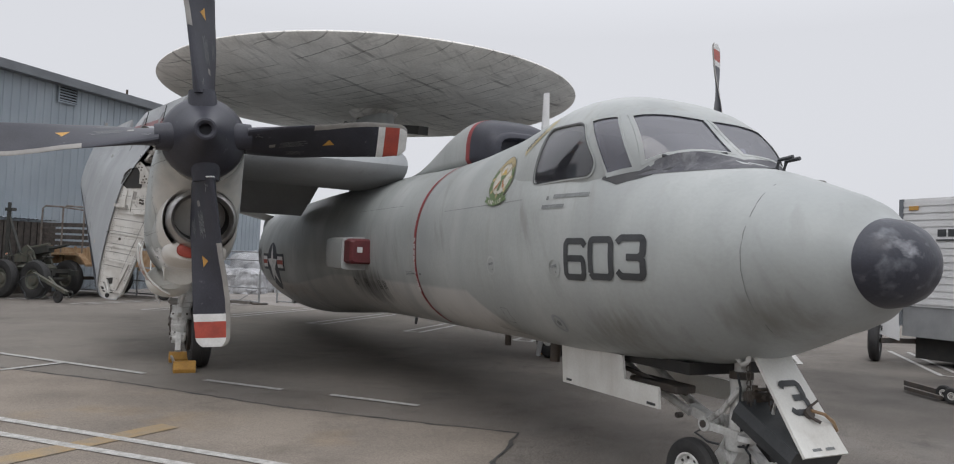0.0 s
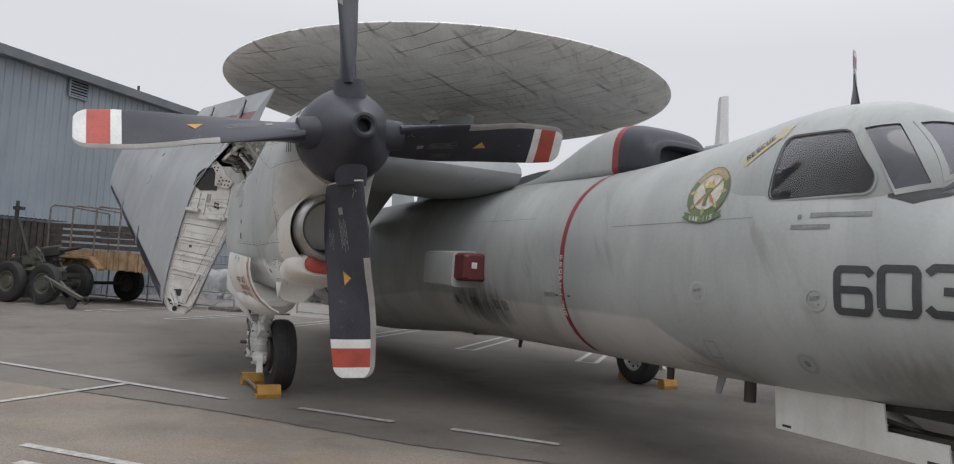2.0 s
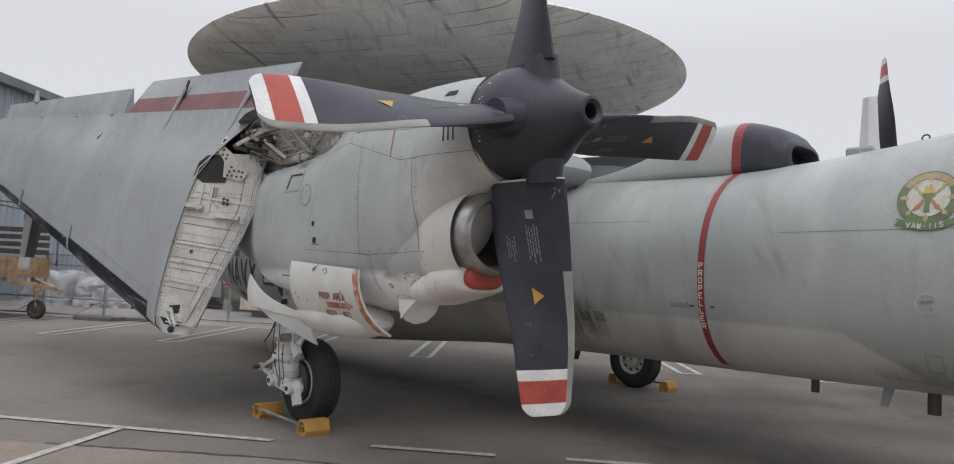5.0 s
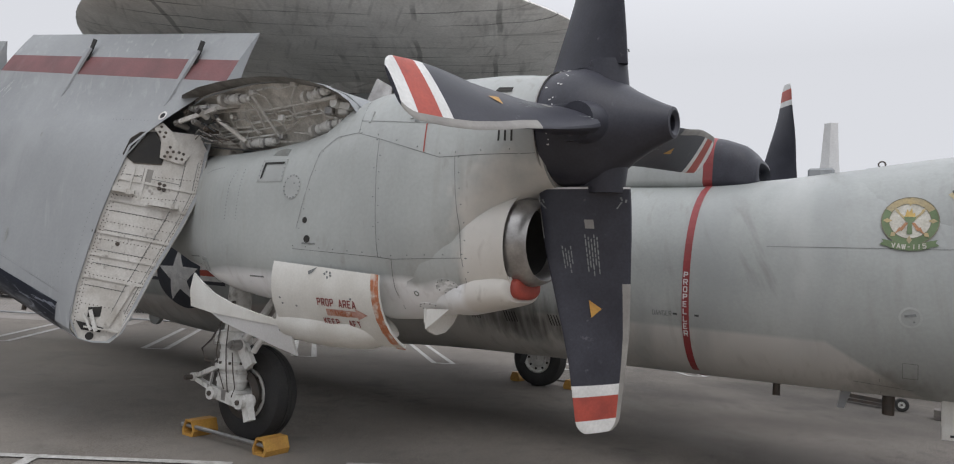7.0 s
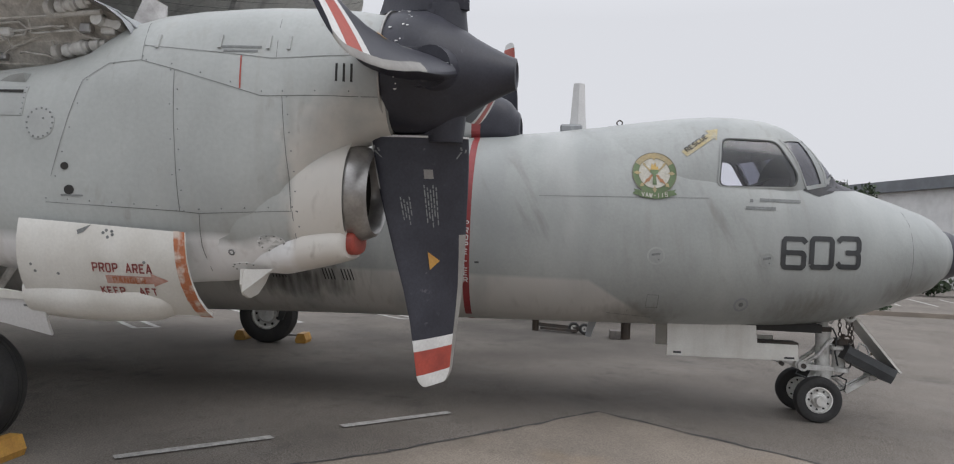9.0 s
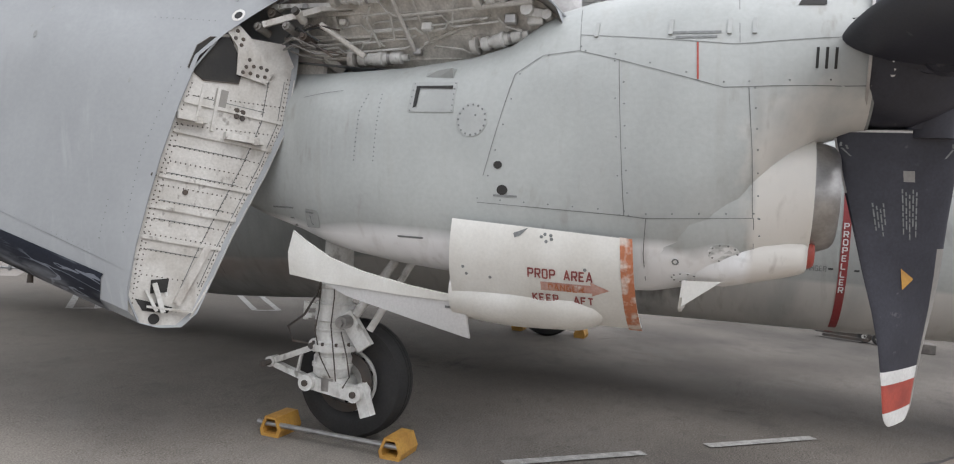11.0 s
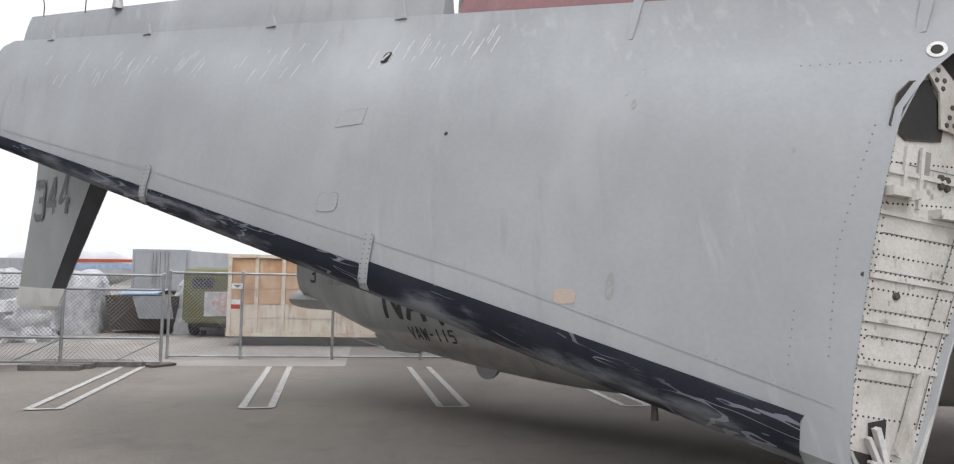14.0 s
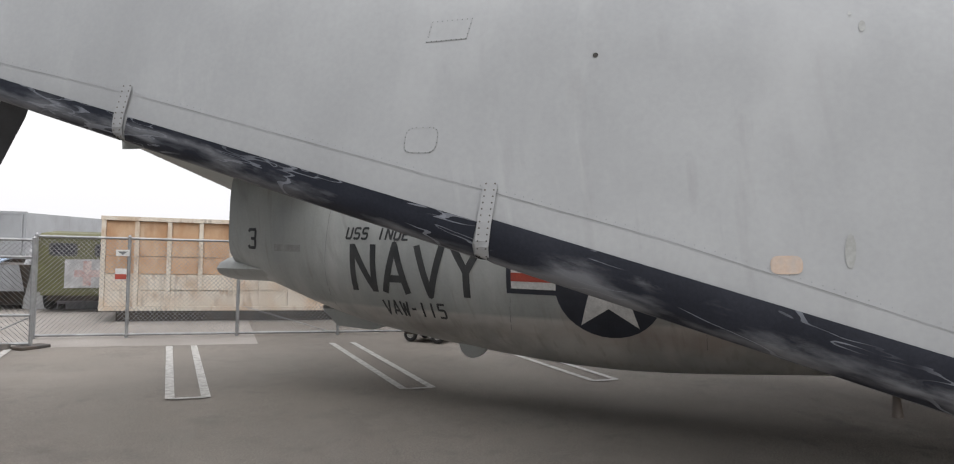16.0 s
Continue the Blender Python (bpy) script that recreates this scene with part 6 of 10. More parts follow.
for sx in (-1, 1):
    part("side_web", merge(slab([(sx * 0.085, 6.99, 0.50), (sx * 0.075, 7.33, 0.50), (sx * 0.07, 7.32, 0.545), (sx * 0.085, 7.04, 0.56)], (sx * 0.03, 0, 0)), tube([(sx * 0.10, 7.02, 0.56), (sx * 0.10, 7.16, 0.66), (sx * 0.09, 7.27, 0.80), (sx * 0.085, 7.31, 0.84)], 0.022, 8), cyl((sx * 0.06, 7.01, 0.54), (sx * 0.13, 7.01, 0.54), 0.055, n=18)), GEARW, ng, "triangular white forged web with a pivot eye", smooth=35)
    part("pivot_bolt", cyl((sx * 0.125, 7.01, 0.54), (sx * 0.14, 7.01, 0.54), 0.028, n=12), DARKMET, ng)
part("drag_strut", merge(cyl((-0.10, 6.98, 0.55), (0.10, 6.98, 0.55), 0.05), beam((0, 7.0, 0.55), (0, 6.75, 0.60), 0.10, 0.07), tube([(0.06, 6.8, 0.58), (0.12, 6.35, 0.74), (0.15, 5.95, 0.92)], 0.035, 8), tube([(-0.06, 6.8, 0.58), (-0.12, 6.35, 0.74), (-0.15, 5.95, 0.92)], 0.035, 8)), GEARW, ng, smooth=30)
part("brace_pin", cyl((0.13, 6.78, 0.56), (0.18, 6.78, 0.56), 0.022, n=10), DARKMET, ng)
part("steering_unit", merge(cyl((0.02, 7.40, 0.54), (0.02, 7.40, 0.77), 0.065, n=18), box(-0.1, 0.12, 7.30, 7.42, 0.72, 0.76, 0.01), cyl((0.08, 7.40, 0.50), (0.08, 7.40, 0.54), 0.08, n=18)), GEARW, ng, "white steering cylinder ahead of the leg", smooth=35)
part("valve_block", merge(box(-0.06, 0.11, 7.36, 7.46, 0.77, 0.84, 0.01), cyl((0.06, 7.42, 0.84), (0.06, 7.42, 0.89), 0.02, n=10), cyl((0.02, 7.46, 0.81), (0.02, 7.50, 0.81), 0.025, n=10), box(0.0, 0.08, 7.44, 7.50, 0.86, 0.875, 0.004)), DARKMET, ng, smooth=30)
for pts in ([(0.1, 7.3, 0.95), (0.11, 7.34, 0.86), (0.1, 7.33, 0.70), (0.11, 7.36, 0.56)], [(0.10, 7.46, 0.80), (0.13, 7.50, 0.70), (0.12, 7.48, 0.56), (0.1, 7.40, 0.46), (0.08, 7.3, 0.44)], [(0.08, 7.35, 0.46), (0.12, 7.45, 0.42), (0.1, 7.44, 0.32), (0.06, 7.36, 0.28)], [(0.1, 6.98, 0.5), (0.13, 6.93, 0.46), (0.12, 7.05, 0.42), (0.1, 7.14, 0.42)]):
    part("brake_hose", tube(pts, 0.009, 6), INKB, ng, smooth=50)
part("upper_torque_link", merge(beam((0.0, 7.33, 0.44), (0.0, 7.47, 0.34), 0.10, 0.03), cyl((-0.07, 7.47, 0.335), (0.07, 7.47, 0.335), 0.028)), GEARW, ng, smooth=30)
part("lower_torque_link", beam((0, 7.47, 0.33), (0, 7.30, 0.24), 0.10, 0.03), GEARW, ng, smooth=30)
part("door_rod", beam((0.05, 7.28, 1.0), (0.05, 7.36, 1.12), 0.04, 0.05), GEARW, ng, smooth=30)
part("launch_bar", merge(beam((0.05, 7.46, 0.29), (0.03, 7.73, 0.455), 0.045, 0.05), beam((-0.05, 7.46, 0.29), (-0.03, 7.73, 0.455), 0.045, 0.05), cyl((-0.09, 7.73, 0.455), (0.09, 7.73, 0.455), 0.035)), GEARW, ng, smooth=30)
for sx in (-1, 1):
    wheel((sx * 0.30, 7.10, 0.235), 0.235, 0.13, ng, 0.13)
dr = part("nose_gear_door", slab([(0.42, 5.55, 0.97), (0.40, 5.56, 0.62), (0.40, 6.86, 0.63), (0.405, 6.85, 0.79), (0.41, 6.45, 0.79), (0.42, 6.43, 0.97)], (0.02, 0, 0)), WHITE, plane, "flat white nose gear door hanging open")
part("door_stencil", slab([(0.4225, 5.62, 0.645), (0.4225, 5.70, 0.645), (0.4225, 5.70, 0.665), (0.4225, 5.62, 0.665)], (0.001, 0, 0)), INKB, dr)
part("door_stencil", slab([(0.4225, 6.72, 0.645), (0.4225, 6.82, 0.645), (0.4225, 6.82, 0.665), (0.4225, 6.72, 0.665)], (0.001, 0, 0)), INKB, dr)
part("nose_gear_door", slab([(-0.42, 5.55, 0.97), (-0.40, 5.56, 0.62), (-0.40, 6.86, 0.63), (-0.405, 6.85, 0.79), (-0.41, 6.45, 0.79), (-0.42, 6.43, 0.97)], (-0.02, 0, 0)), WHITE, plane, "flat white nose gear door hanging open")
# flat near-black box paints the shade of the open nose wheel bay
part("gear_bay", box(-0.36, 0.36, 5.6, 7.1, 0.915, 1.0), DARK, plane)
part("bay_linkage", merge(box(0.1, 0.3, 6.35, 6.9, 0.74, 0.8, 0.01), tube([(0.3, 6.3, 0.85), (0.1, 6.8, 0.72)], 0.02)), DARKMET, ng)
fd = part("front_gear_door", slab([(0.15, 7.475, 1.10), (-0.19, 7.475, 1.10), (-0.20, 7.94, 0.525), (0.20, 7.94, 0.525)], Vector((0, 0.787, 0.617)) * 0.02), WHITE, plane, "white front gear door lettered with a black 3")
ux, uy = Vector((-1, 0, 0)), Vector((0, -0.47, 0.60)).normalized()
org = Vector((0.085, 7.762, 0.748)) + Vector((0, 0.787, 0.617)) * 0.022
q3 = lettering("3", 0, 0, 0.235, 0.235, 0.045)
part("door_number", ([tuple(org + ux * a + uy * b + Vector((0, 0.787, 0.617)) * (0.0003 * (i % 5))) for i, q in enumerate(q3) for a, b in q], [tuple(range(s, s + len(q))) for s, q in zip(np.cumsum([0] + [len(q) for q in q3[:-1]]).tolist(), q3)]), INKB, fd)
w_d = Vector((0, 0.47, -0.23)).normalized()
w_n = Vector((0, 0.23, 0.47)).normalized()
part("hanging_weight", loft([[Vector((x, 7.40, 0.72)) + w_d * d + w_n * h for x, h in ((-0.22, -0.075), (0.22, -0.075), (0.235, 0.0), (0.22, 0.075), (-0.22, 0.075), (-0.235, 0.0))] for d in (0.0, 0.03, 0.50, 0.53)]), INKB, ng, "black rubber-covered weight slung on chains", smooth=20)
part("weight_handle", tube([(0.05, 7.57, 0.72), (0.05, 7.59, 0.80), (0.05, 7.66, 0.77), (0.05, 7.70, 0.68)], 0.012, 6), GEARW, ng, smooth=50)
part("lifting_ring", tube([(0.19, 7.43 + 0.05 * math.cos(a), 1.09 + 0.05 * math.sin(a)) for a in np.linspace(0, 2 * math.pi, 15)[:-1]], 0.018, 8, True), GEARW, ng, "white lifting ring", smooth=50)
for sx, y1, z1 in ((0.17, 7.48, 0.72), (0.02, 7.54, 0.74), (-0.15, 7.48, 0.72)):
    pts = [(sx, 7.46 + (y1 - 7.46) * t, 1.06 + (z1 - 1.06) * t) for t in np.linspace(0, 1, 8)]
    part("chain", merge(*[tube([tuple(Vector(p) + Vector((0.018 * math.cos(a) if i % 2 else 0, 0.018 * math.cos(a) if not i % 2 else 0, 0.03 * math.sin(a)))) for a in np.linspace(0, 2 * math.pi, 8)[:-1]], 0.006, 5, True) for i, p in enumerate(pts)]), DARKMET, ng)
# worn latch with a cord on the front door, and its stencils
fdn = Vector((0, 0.787, 0.617))
on_door = lambda a, d, o=0.022: Vector((0, 7.475, 1.10)).lerp(Vector((0, 7.94, 0.525)), d) + Vector((a, 0, 0)) + fdn * o
part("door_latch", merge(tube([on_door(0.0, 0.62, 0.03), on_door(-0.07, 0.72, 0.05)], 0.012, 6), tube([on_door(-0.03, 0.58, 0.03), on_door(-0.14, 0.52, 0.06)], 0.008, 6), cyl(on_door(-0.03, 0.62, 0.02), on_door(-0.03, 0.62, 0.05), 0.035, n=12)), DARKMET, fd, "rusty latch", smooth=40)
part("latch_cord", tube([on_door(-0.04, 0.6, 0.05), on_door(-0.12, 0.66, 0.07), on_door(-0.2, 0.72, 0.04), on_door(-0.24, 0.78, 0.0)], 0.012, 6), TANP, fd, "frayed tan cord", smooth=50)
for a0, a1 in ((0.02, 0.1), (-0.1, -0.02)):
    part("door_stencil", slab([on_door(a, d) for a, d in ((a0, 0.93), (a1, 0.93), (a1, 0.955), (a0, 0.955))], fdn * 0.001), INKG, fd)


# ---- ground ----
def flat(name, polys, z, material, label="", parent=None):
    V, F = [], []
    for i, p in enumerate(polys):
        o = len(V)
        V += [(x, y, z) for x, y in p]
        F.append(tuple(range(o, o + len(p))))
    return part(name, (V, F), material, parent, label)


gv = [(-900, -900, 0), (900, -900, 0), (900, 900, 0), (-900, 900, 0)]
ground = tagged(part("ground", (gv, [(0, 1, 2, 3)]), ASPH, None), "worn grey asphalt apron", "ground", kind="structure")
edge = [(30, -24), (5.42, -0.32), (3.96, 1.16), (2.36, 3.12), (1.48, 3.95), (0.46, 4.88), (1.2, 5.75), (1.7, 6.37), (3.2, 8.2), (5.0, 10.4), (9, 16), (40, 16), (60, -24)]
tagged(flat("pavement", [edge], 0.004, CONC), "dusty tan concrete pavement", "pavement", kind="structure")
seam = [(Vector((*a, 0)), Vector((*b, 0))) for a, b in zip(edge[:10], edge[1:11])]


def stripe(p, q, w):
    p, q = Vector((*p, 0)), Vector((*q, 0))
    d = (q - p).normalized()
    s = Vector((-d.y, d.x, 0)) * w / 2
    return [(v.x, v.y) for v in (p - s, q - s, q + s, p + s)]


def wiggle_strip(p, q, w, seed):
    rnd = random.Random(seed)
    p, q = Vector((*p, 0)), Vector((*q, 0))
    d = (q - p).normalized()
    s = Vector((-d.y, d.x, 0))
    n = max(int((q - p).length / 0.15), 2)
    a, b = [], []
    for k in range(n + 1):
        c = p.lerp(q, k / n) + s * rnd.uniform(-0.02, 0.02)
        h = w * rnd.uniform(0.3, 1.1)
        a.append((c + s * h)[:2])
        b.append((c - s * h)[:2])
    return [[a[k], a[k + 1], b[k + 1], b[k]] for k in range(n)]


tagged(flat("tar_seam", [q for i, (a, b) in enumerate(zip(edge[1:9], edge[2:10])) for q in wiggle_strip(a, b, 0.028, i)], 0.008, TAR), "cracked dark seam between asphalt and concrete", "seam", kind="structure")
lines = [stripe((6.9, -3.35), (3.69, 0.55), 0.10), stripe((4.72, -0.62), (6.5, 0.87), 0.10), stripe((3.0, 1.2), (2.2, 2.09), 0.10), stripe((1.72, 2.54), (0.93, 3.40), 0.10),
         stripe((5.6, 2.36), (2.3, 5.86), 0.10), stripe((5.6, 2.92), (2.9, 5.72), 0.10)]
for i, ln in enumerate(lines):
    tagged(flat("painted_line", [ln], 0.012, LINEW), "worn white painted line on the ground", "road marking", "painted lines", "structure")
tagged(flat("yellow_line", [stripe((5.6, 5.15), (3.55, 3.7), 0.24)], 0.011, LINEY), "faded yellow painted line on concrete", "road marking", kind="structure")
# parking bays: hairpin lines at the edge of the lot
U, D = Vector((-1.78, 1.95, 0)), Vector((-0.706, -0.708, 0))
S = Vector((-0.27, 0.26, 0))
for k in range(-3, 8):
    o = Vector((1.71, -8.47, 0)) + U * k
    a, b = o, o + S
    for p in (a, b):
        q = p + D * 4.25
        tagged(flat("bay_line", [stripe(p[:2], q[:2], 0.10)], 0.012, LINEW), "white painted parking bay line", "road marking", "parking bay lines", "structure")
    tagged(flat("bay_line", [stripe((a - D * 0.0)[:2], (b)[:2], 0.08)], 0.014, LINEW), "white painted parking bay end", "road marking", "parking bay lines", "structure")
# concrete strip at the fence
fo, fd_ = Vector((-1.68, -12.9, 0)), Vector((-0.668, 0.744, 0))
fn = Vector((0.744, 0.668, 0))
strip = [fo - fd_ * 30 + fn * 1.1, fo + fd_ * 2.2 + fn * 1.1, fo + fd_ * 2.2 - fn * 60, fo - fd_ * 30 - fn * 60]
tagged(flat("concrete_yard", [[p[:2] for p in strip]], 0.003, YARDC), "pale concrete yard behind the fence", "pavement", kind="structure")


# ---- chocks ----
def chock_pair(sg):
    x0 = sg * 2.9
    c = thing("wheel_chock", (x0, 0, 0), "yellow aircraft wheel chocks joined by a steel bar", "wheel chock", "wheel chocks")
    for y in (-0.53, 0.47):
        prof = [(-0.075, 0.0), (0.075, 0.0), (0.09, 0.05), (0.05, 0.15), (-0.05, 0.15), (-0.09, 0.05)]
        sgn = 1 if y > 0 else -1
        ring = lambda x, k=1.0: [Vector((x, y + a * k, 0.085 + (b - 0.085) * k)) for a, b in prof]
        xs = (sg * 3.34, sg * 3.06)
        ch = part("chock_block", merge(loft([ring(xs[0]), ring(xs[1])], False, True), loft([ring(xs[0]), ring(xs[0], 0.72), ring(xs[0] - sg * 0.2, 0.70)], False, True)), CHOCK, c, "yellow painted chock block")
    part("chock_bar", cyl((sg * 3.31, -0.66, 0.09), (sg * 3.31, 0.53, 0.09), 0.02, n=10), STEEL, c)
    return c


chock_pair(1)
chock_pair(-1)

# ---- background: building, fence, yard ----
bt, bnrm = Vector((0.713, 0.701, 0)), Vector((-0.701, 0.713, 0))
bc = Vector((6.14, -18.64, 0)) - bt * 11.7
hall = thing("metal_building", bc, "large pale blue-grey ribbed metal building with a grey roof edge", "building")
eave, depth = 7.42, 24.0


def ribbed(p0, d, nrm, L, h, pitch=0.3):
    """Trapezoid-ribbed wall sheet standing on the ground, ribs proud on the side of nrm."""
    V = []
    for k in range(int(L / pitch)):
        for f, out in ((0.0, 0.0), (0.62, 0.0), (0.70, 0.035), (0.92, 0.035)):
            p = p0 + d * ((k + f) * pitch) + nrm * out
            V += [(p.x, p.y, 0), (p.x, p.y, h)]
    return V, [(2 * k, 2 * k + 2, 2 * k + 3, 2 * k + 1) for k in range(len(V) // 2 - 1)]


part("wall", ribbed(bc, bt, bnrm, 29, eave), CORR, hall, "ribbed metal cladding")
part("side_wall", ribbed(bc, -bnrm, -bt, depth, eave), CORR, hall)
hv = lambda s, f, z: bc + bt * s + bnrm * f + Vector((0, 0, z))
rl = [(0.35, eave + 0.02), (-depth / 2, eave + 1.6), (-depth, eave)]
part("roof", loft([[hv(s, f, z) for f, z in rl] + [hv(s, f, z + 0.14) for f, z in rl[::-1]] for s in (-1.4, 29.0)]), ROOFT, hall)
part("fascia", slab([hv(-1.4, 0.36, eave - 0.13), hv(29, 0.36, eave - 0.13), hv(29, 0.36, eave + 0.17), hv(-1.4, 0.36, eave + 0.17)], bnrm * 0.04), ROOFT, hall, "grey roof edge trim")
part("soffit", slab([hv(-1.4, 0.0, eave - 0.13), hv(29, 0.0, eave - 0.13), hv(29, 0.36, eave - 0.13), hv(-1.4, 0.36, eave - 0.13)], (0, 0, 0.02)), ROOFT, hall)
for s0 in (1.0, 9.1, 18.1):
    part("roof_pipe", cyl(hv(s0, 0.1, eave + 0.1), hv(s0, 0.1, eave + 0.42), 0.045, n=10), DARKMET, hall)
vs, vz = 11.7, 7.045
vent = part("louvre_vent", slab([hv(vs - 0.37, 0.045, vz - 0.3), hv(vs + 0.37, 0.045, vz - 0.3), hv(vs + 0.37, 0.045, vz + 0.3), hv(vs - 0.37, 0.045, vz + 0.3)], bnrm * 0.02), DARK, hall, "louvred wall vent")
for sa, sb, za, zb in ((-0.41, -0.36, -0.34, 0.34), (0.36, 0.41, -0.34, 0.34), (-0.36, 0.36, -0.34, -0.29), (-0.36, 0.36, 0.29, 0.34)):
    part("vent_frame", slab([hv(vs + sa, 0.04, vz + za), hv(vs + sb, 0.04, vz + za), hv(vs + sb, 0.04, vz + zb), hv(vs + sa, 0.04, vz + zb)], bnrm * 0.07), CORR, vent)
for k in range(6):
    z = vz - 0.27 + k * 0.097
    part("slat", slab([hv(vs - 0.355, 0.11, z), hv(vs + 0.355, 0.11, z), hv(vs + 0.355, 0.07, z + 0.055), hv(vs - 0.355, 0.07, z + 0.055)], bnrm * 0.008), CORR, vent)


# ---- details on the nacelle ----
def nspot(y, z, o):
    a = NAC.spot(y, z, o)
    if 1.9 < y < 3.12:
        zb, zt = CHIN.at(y)[:2]
        if zb < z < zt:
            b = CHIN.spot(y, z, o)
            if b.x > a.x:
                return b
    return a


def gaps(name, polylines, spot, parent, w=0.0042, off=0.002, material=None):
    for pl in polylines:
        part(name, drape(stroke_polys(pl, w), spot, off, 0.12), material or SEAM, parent)


def dots(name, pts, spot, parent, r=0.008, h=0.003, material=None, n=6):
    """Rows of small fasteners, joined: too small and many to pick apart."""
    V, F = [], []
    for y, z in pts:
        c, t = spot(y, z, 0.0), spot(y, z, h)
        nrm = (t - c).normalized()
        _, s, u = frame_of(nrm)
        o = len(V)
        for p, k in ((c, 1.0), (t, 0.8)):
            V += [tuple(p + (s * math.cos(2 * math.pi * i / n) + u * math.sin(2 * math.pi * i / n)) * r * k) for i in range(n)]
        F += [(o + i, o + (i + 1) % n, o + n + (i + 1) % n, o + n + i) for i in range(n)] + [tuple(range(o + n, o + 2 * n))]
    return part(name, (V, F), material or GULL, parent, kind="stuff")


def along(pl, step):
    out = []
    for (a, b), (c, d) in zip(pl[:-1], pl[1:]):
        m = max(int(math.hypot(c - a, d - b) / step), 1)
        out += [(a + (c - a) * k / m, b + (d - b) * k / m) for k in range(m)]
    return out + [pl[-1]]


L_DOOR = [(1.716, 2.851), (2.565, 2.772), (3.121, 2.80), (3.27, 2.81)]
L_LOW = [(1.728, 2.747), (1.936, 2.694), (2.533, 2.529), (2.662, 2.534), (3.26, 2.56)]
L_BOT = [(1.169, 1.834), (2.051, 1.807), (2.172, 1.798), (2.734, 1.836)]
V1, V2, SL = [(1.961, 2.683), (2.051, 1.81)], [(2.662, 2.53), (2.70, 2.2), (2.728, 1.836)], [(1.728, 2.75), (1.506, 2.728), (1.343, 2.616), (1.199, 1.997)]
V3, V4 = [(2.172, 1.796), (2.162, 1.60), (2.17, 1.44)], [(2.734, 1.834), (2.745, 1.65), (2.766, 1.55)]
gaps("panel_gap", [L_DOOR, [(1.69, 3.03), (1.716, 2.851), (1.728, 2.747)], L_LOW, L_BOT, V1, V2, SL, V3, V4, [(2.58, 3.05), (2.60, 2.78)], [(-0.235, 2.489), (0.153, 2.518)]], nspot, nac_r)
sh = lambda pl, dy, dz: [(y + dy, z + dz) for y, z in pl]
dots("fasteners", along(sh(L_LOW, 0.0, 0.03), 0.16) + along(sh(V1, 0.025, 0), 0.11) + along(sh(V1, -0.025, 0), 0.2) + along(sh(V2, 0.03, 0), 0.1) + along(sh(L_BOT, 0, 0.025), 0.14) + along(sh(SL, 0.03, 0), 0.15) + along(sh(V4, 0.03, 0), 0.07), nspot, nac_r, 0.0055, 0.003, INKG)
gaps("red_line", [[(2.381, 2.783), (2.398, 2.572)]], nspot, nac_r, 0.010, 0.004, RED)
# slits and drain holes are flat near-black patches, the openings' shade painted on
for k in range(3):
    part("cooling_slit", drape([rect(2.98 + 0.045 * k, 2.635, 2.994 + 0.045 * k, 2.745)], nspot, 0.004, 0.2), DARK, nac_r)
for y, z, r in ((1.288, 2.063, 0.024), (1.325, 1.916, 0.03)):
    part("drain_hole", drape([disc_poly(y, z, r * 1.15, r, 14)], nspot, 0.004, 0.2), DARK, nac_r)
pl = part("access_plate", drape([disc_poly(1.098, 2.332, 0.10, 0.105, 22)], nspot, 0.0, 0.2, thick=0.004), GULL, nac_r, "round riveted access plate")
dots("plate_rivets", disc_poly(1.098, 2.332, 0.088, 0.093, 16) + [(1.12, 2.36)], lambda y, z, o: nspot(y, z, o + 0.004), pl, 0.007, 0.004, INKG)
for y, z, ry, rz in ((2.593, 1.633, 0.085, 0.055), (2.385, 1.475, 0.08, 0.03), (2.338, 1.567, 0.018, 0.018)):
    p = part("access_plate", drape([disc_poly(y, z, ry, rz, 18)], nspot, 0.0, 0.2, thick=0.003), NACP, nac_r)
    dots("plate_rivets", disc_poly(y, z, ry * 0.85, rz * 0.82, 10), lambda yy, zz, o: nspot(yy, zz, o + 0.003), p, 0.006, 0.003, INKG)
vf = part("side_vent", drape([rect(0.655, 2.375, 0.97, 2.40), rect(0.655, 2.545, 0.97, 2.57), rect(0.655, 2.40, 0.69, 2.545), rect(0.945, 2.40, 0.97, 2.545)], nspot, 0.0, 0.3, thick=0.004), GULL, nac_r, "recessed rectangular vent")
part("vent_floor", drape([[(0.69, 2.40), (0.945, 2.40), (0.945, 2.545), (0.69, 2.545)]], nspot, 0.003, 0.3), GULL, vf)
# recess shadow painted along the aft and top edges of the flush floor
part("vent_slot", drape([[(0.69, 2.40), (0.715, 2.41), (0.72, 2.53), (0.69, 2.545)], [(0.715, 2.53), (0.945, 2.525), (0.945, 2.545), (0.69, 2.545)]], nspot, 0.006, 0.3), DARK, vf)
dots("vent_rivets", along([(0.672, 2.385), (0.672, 2.56)], 0.04) + along([(0.958, 2.385), (0.958, 2.56)], 0.03), lambda y, z, o: nspot(y, z, o + 0.004), vf, 0.005, 0.003, INKG)
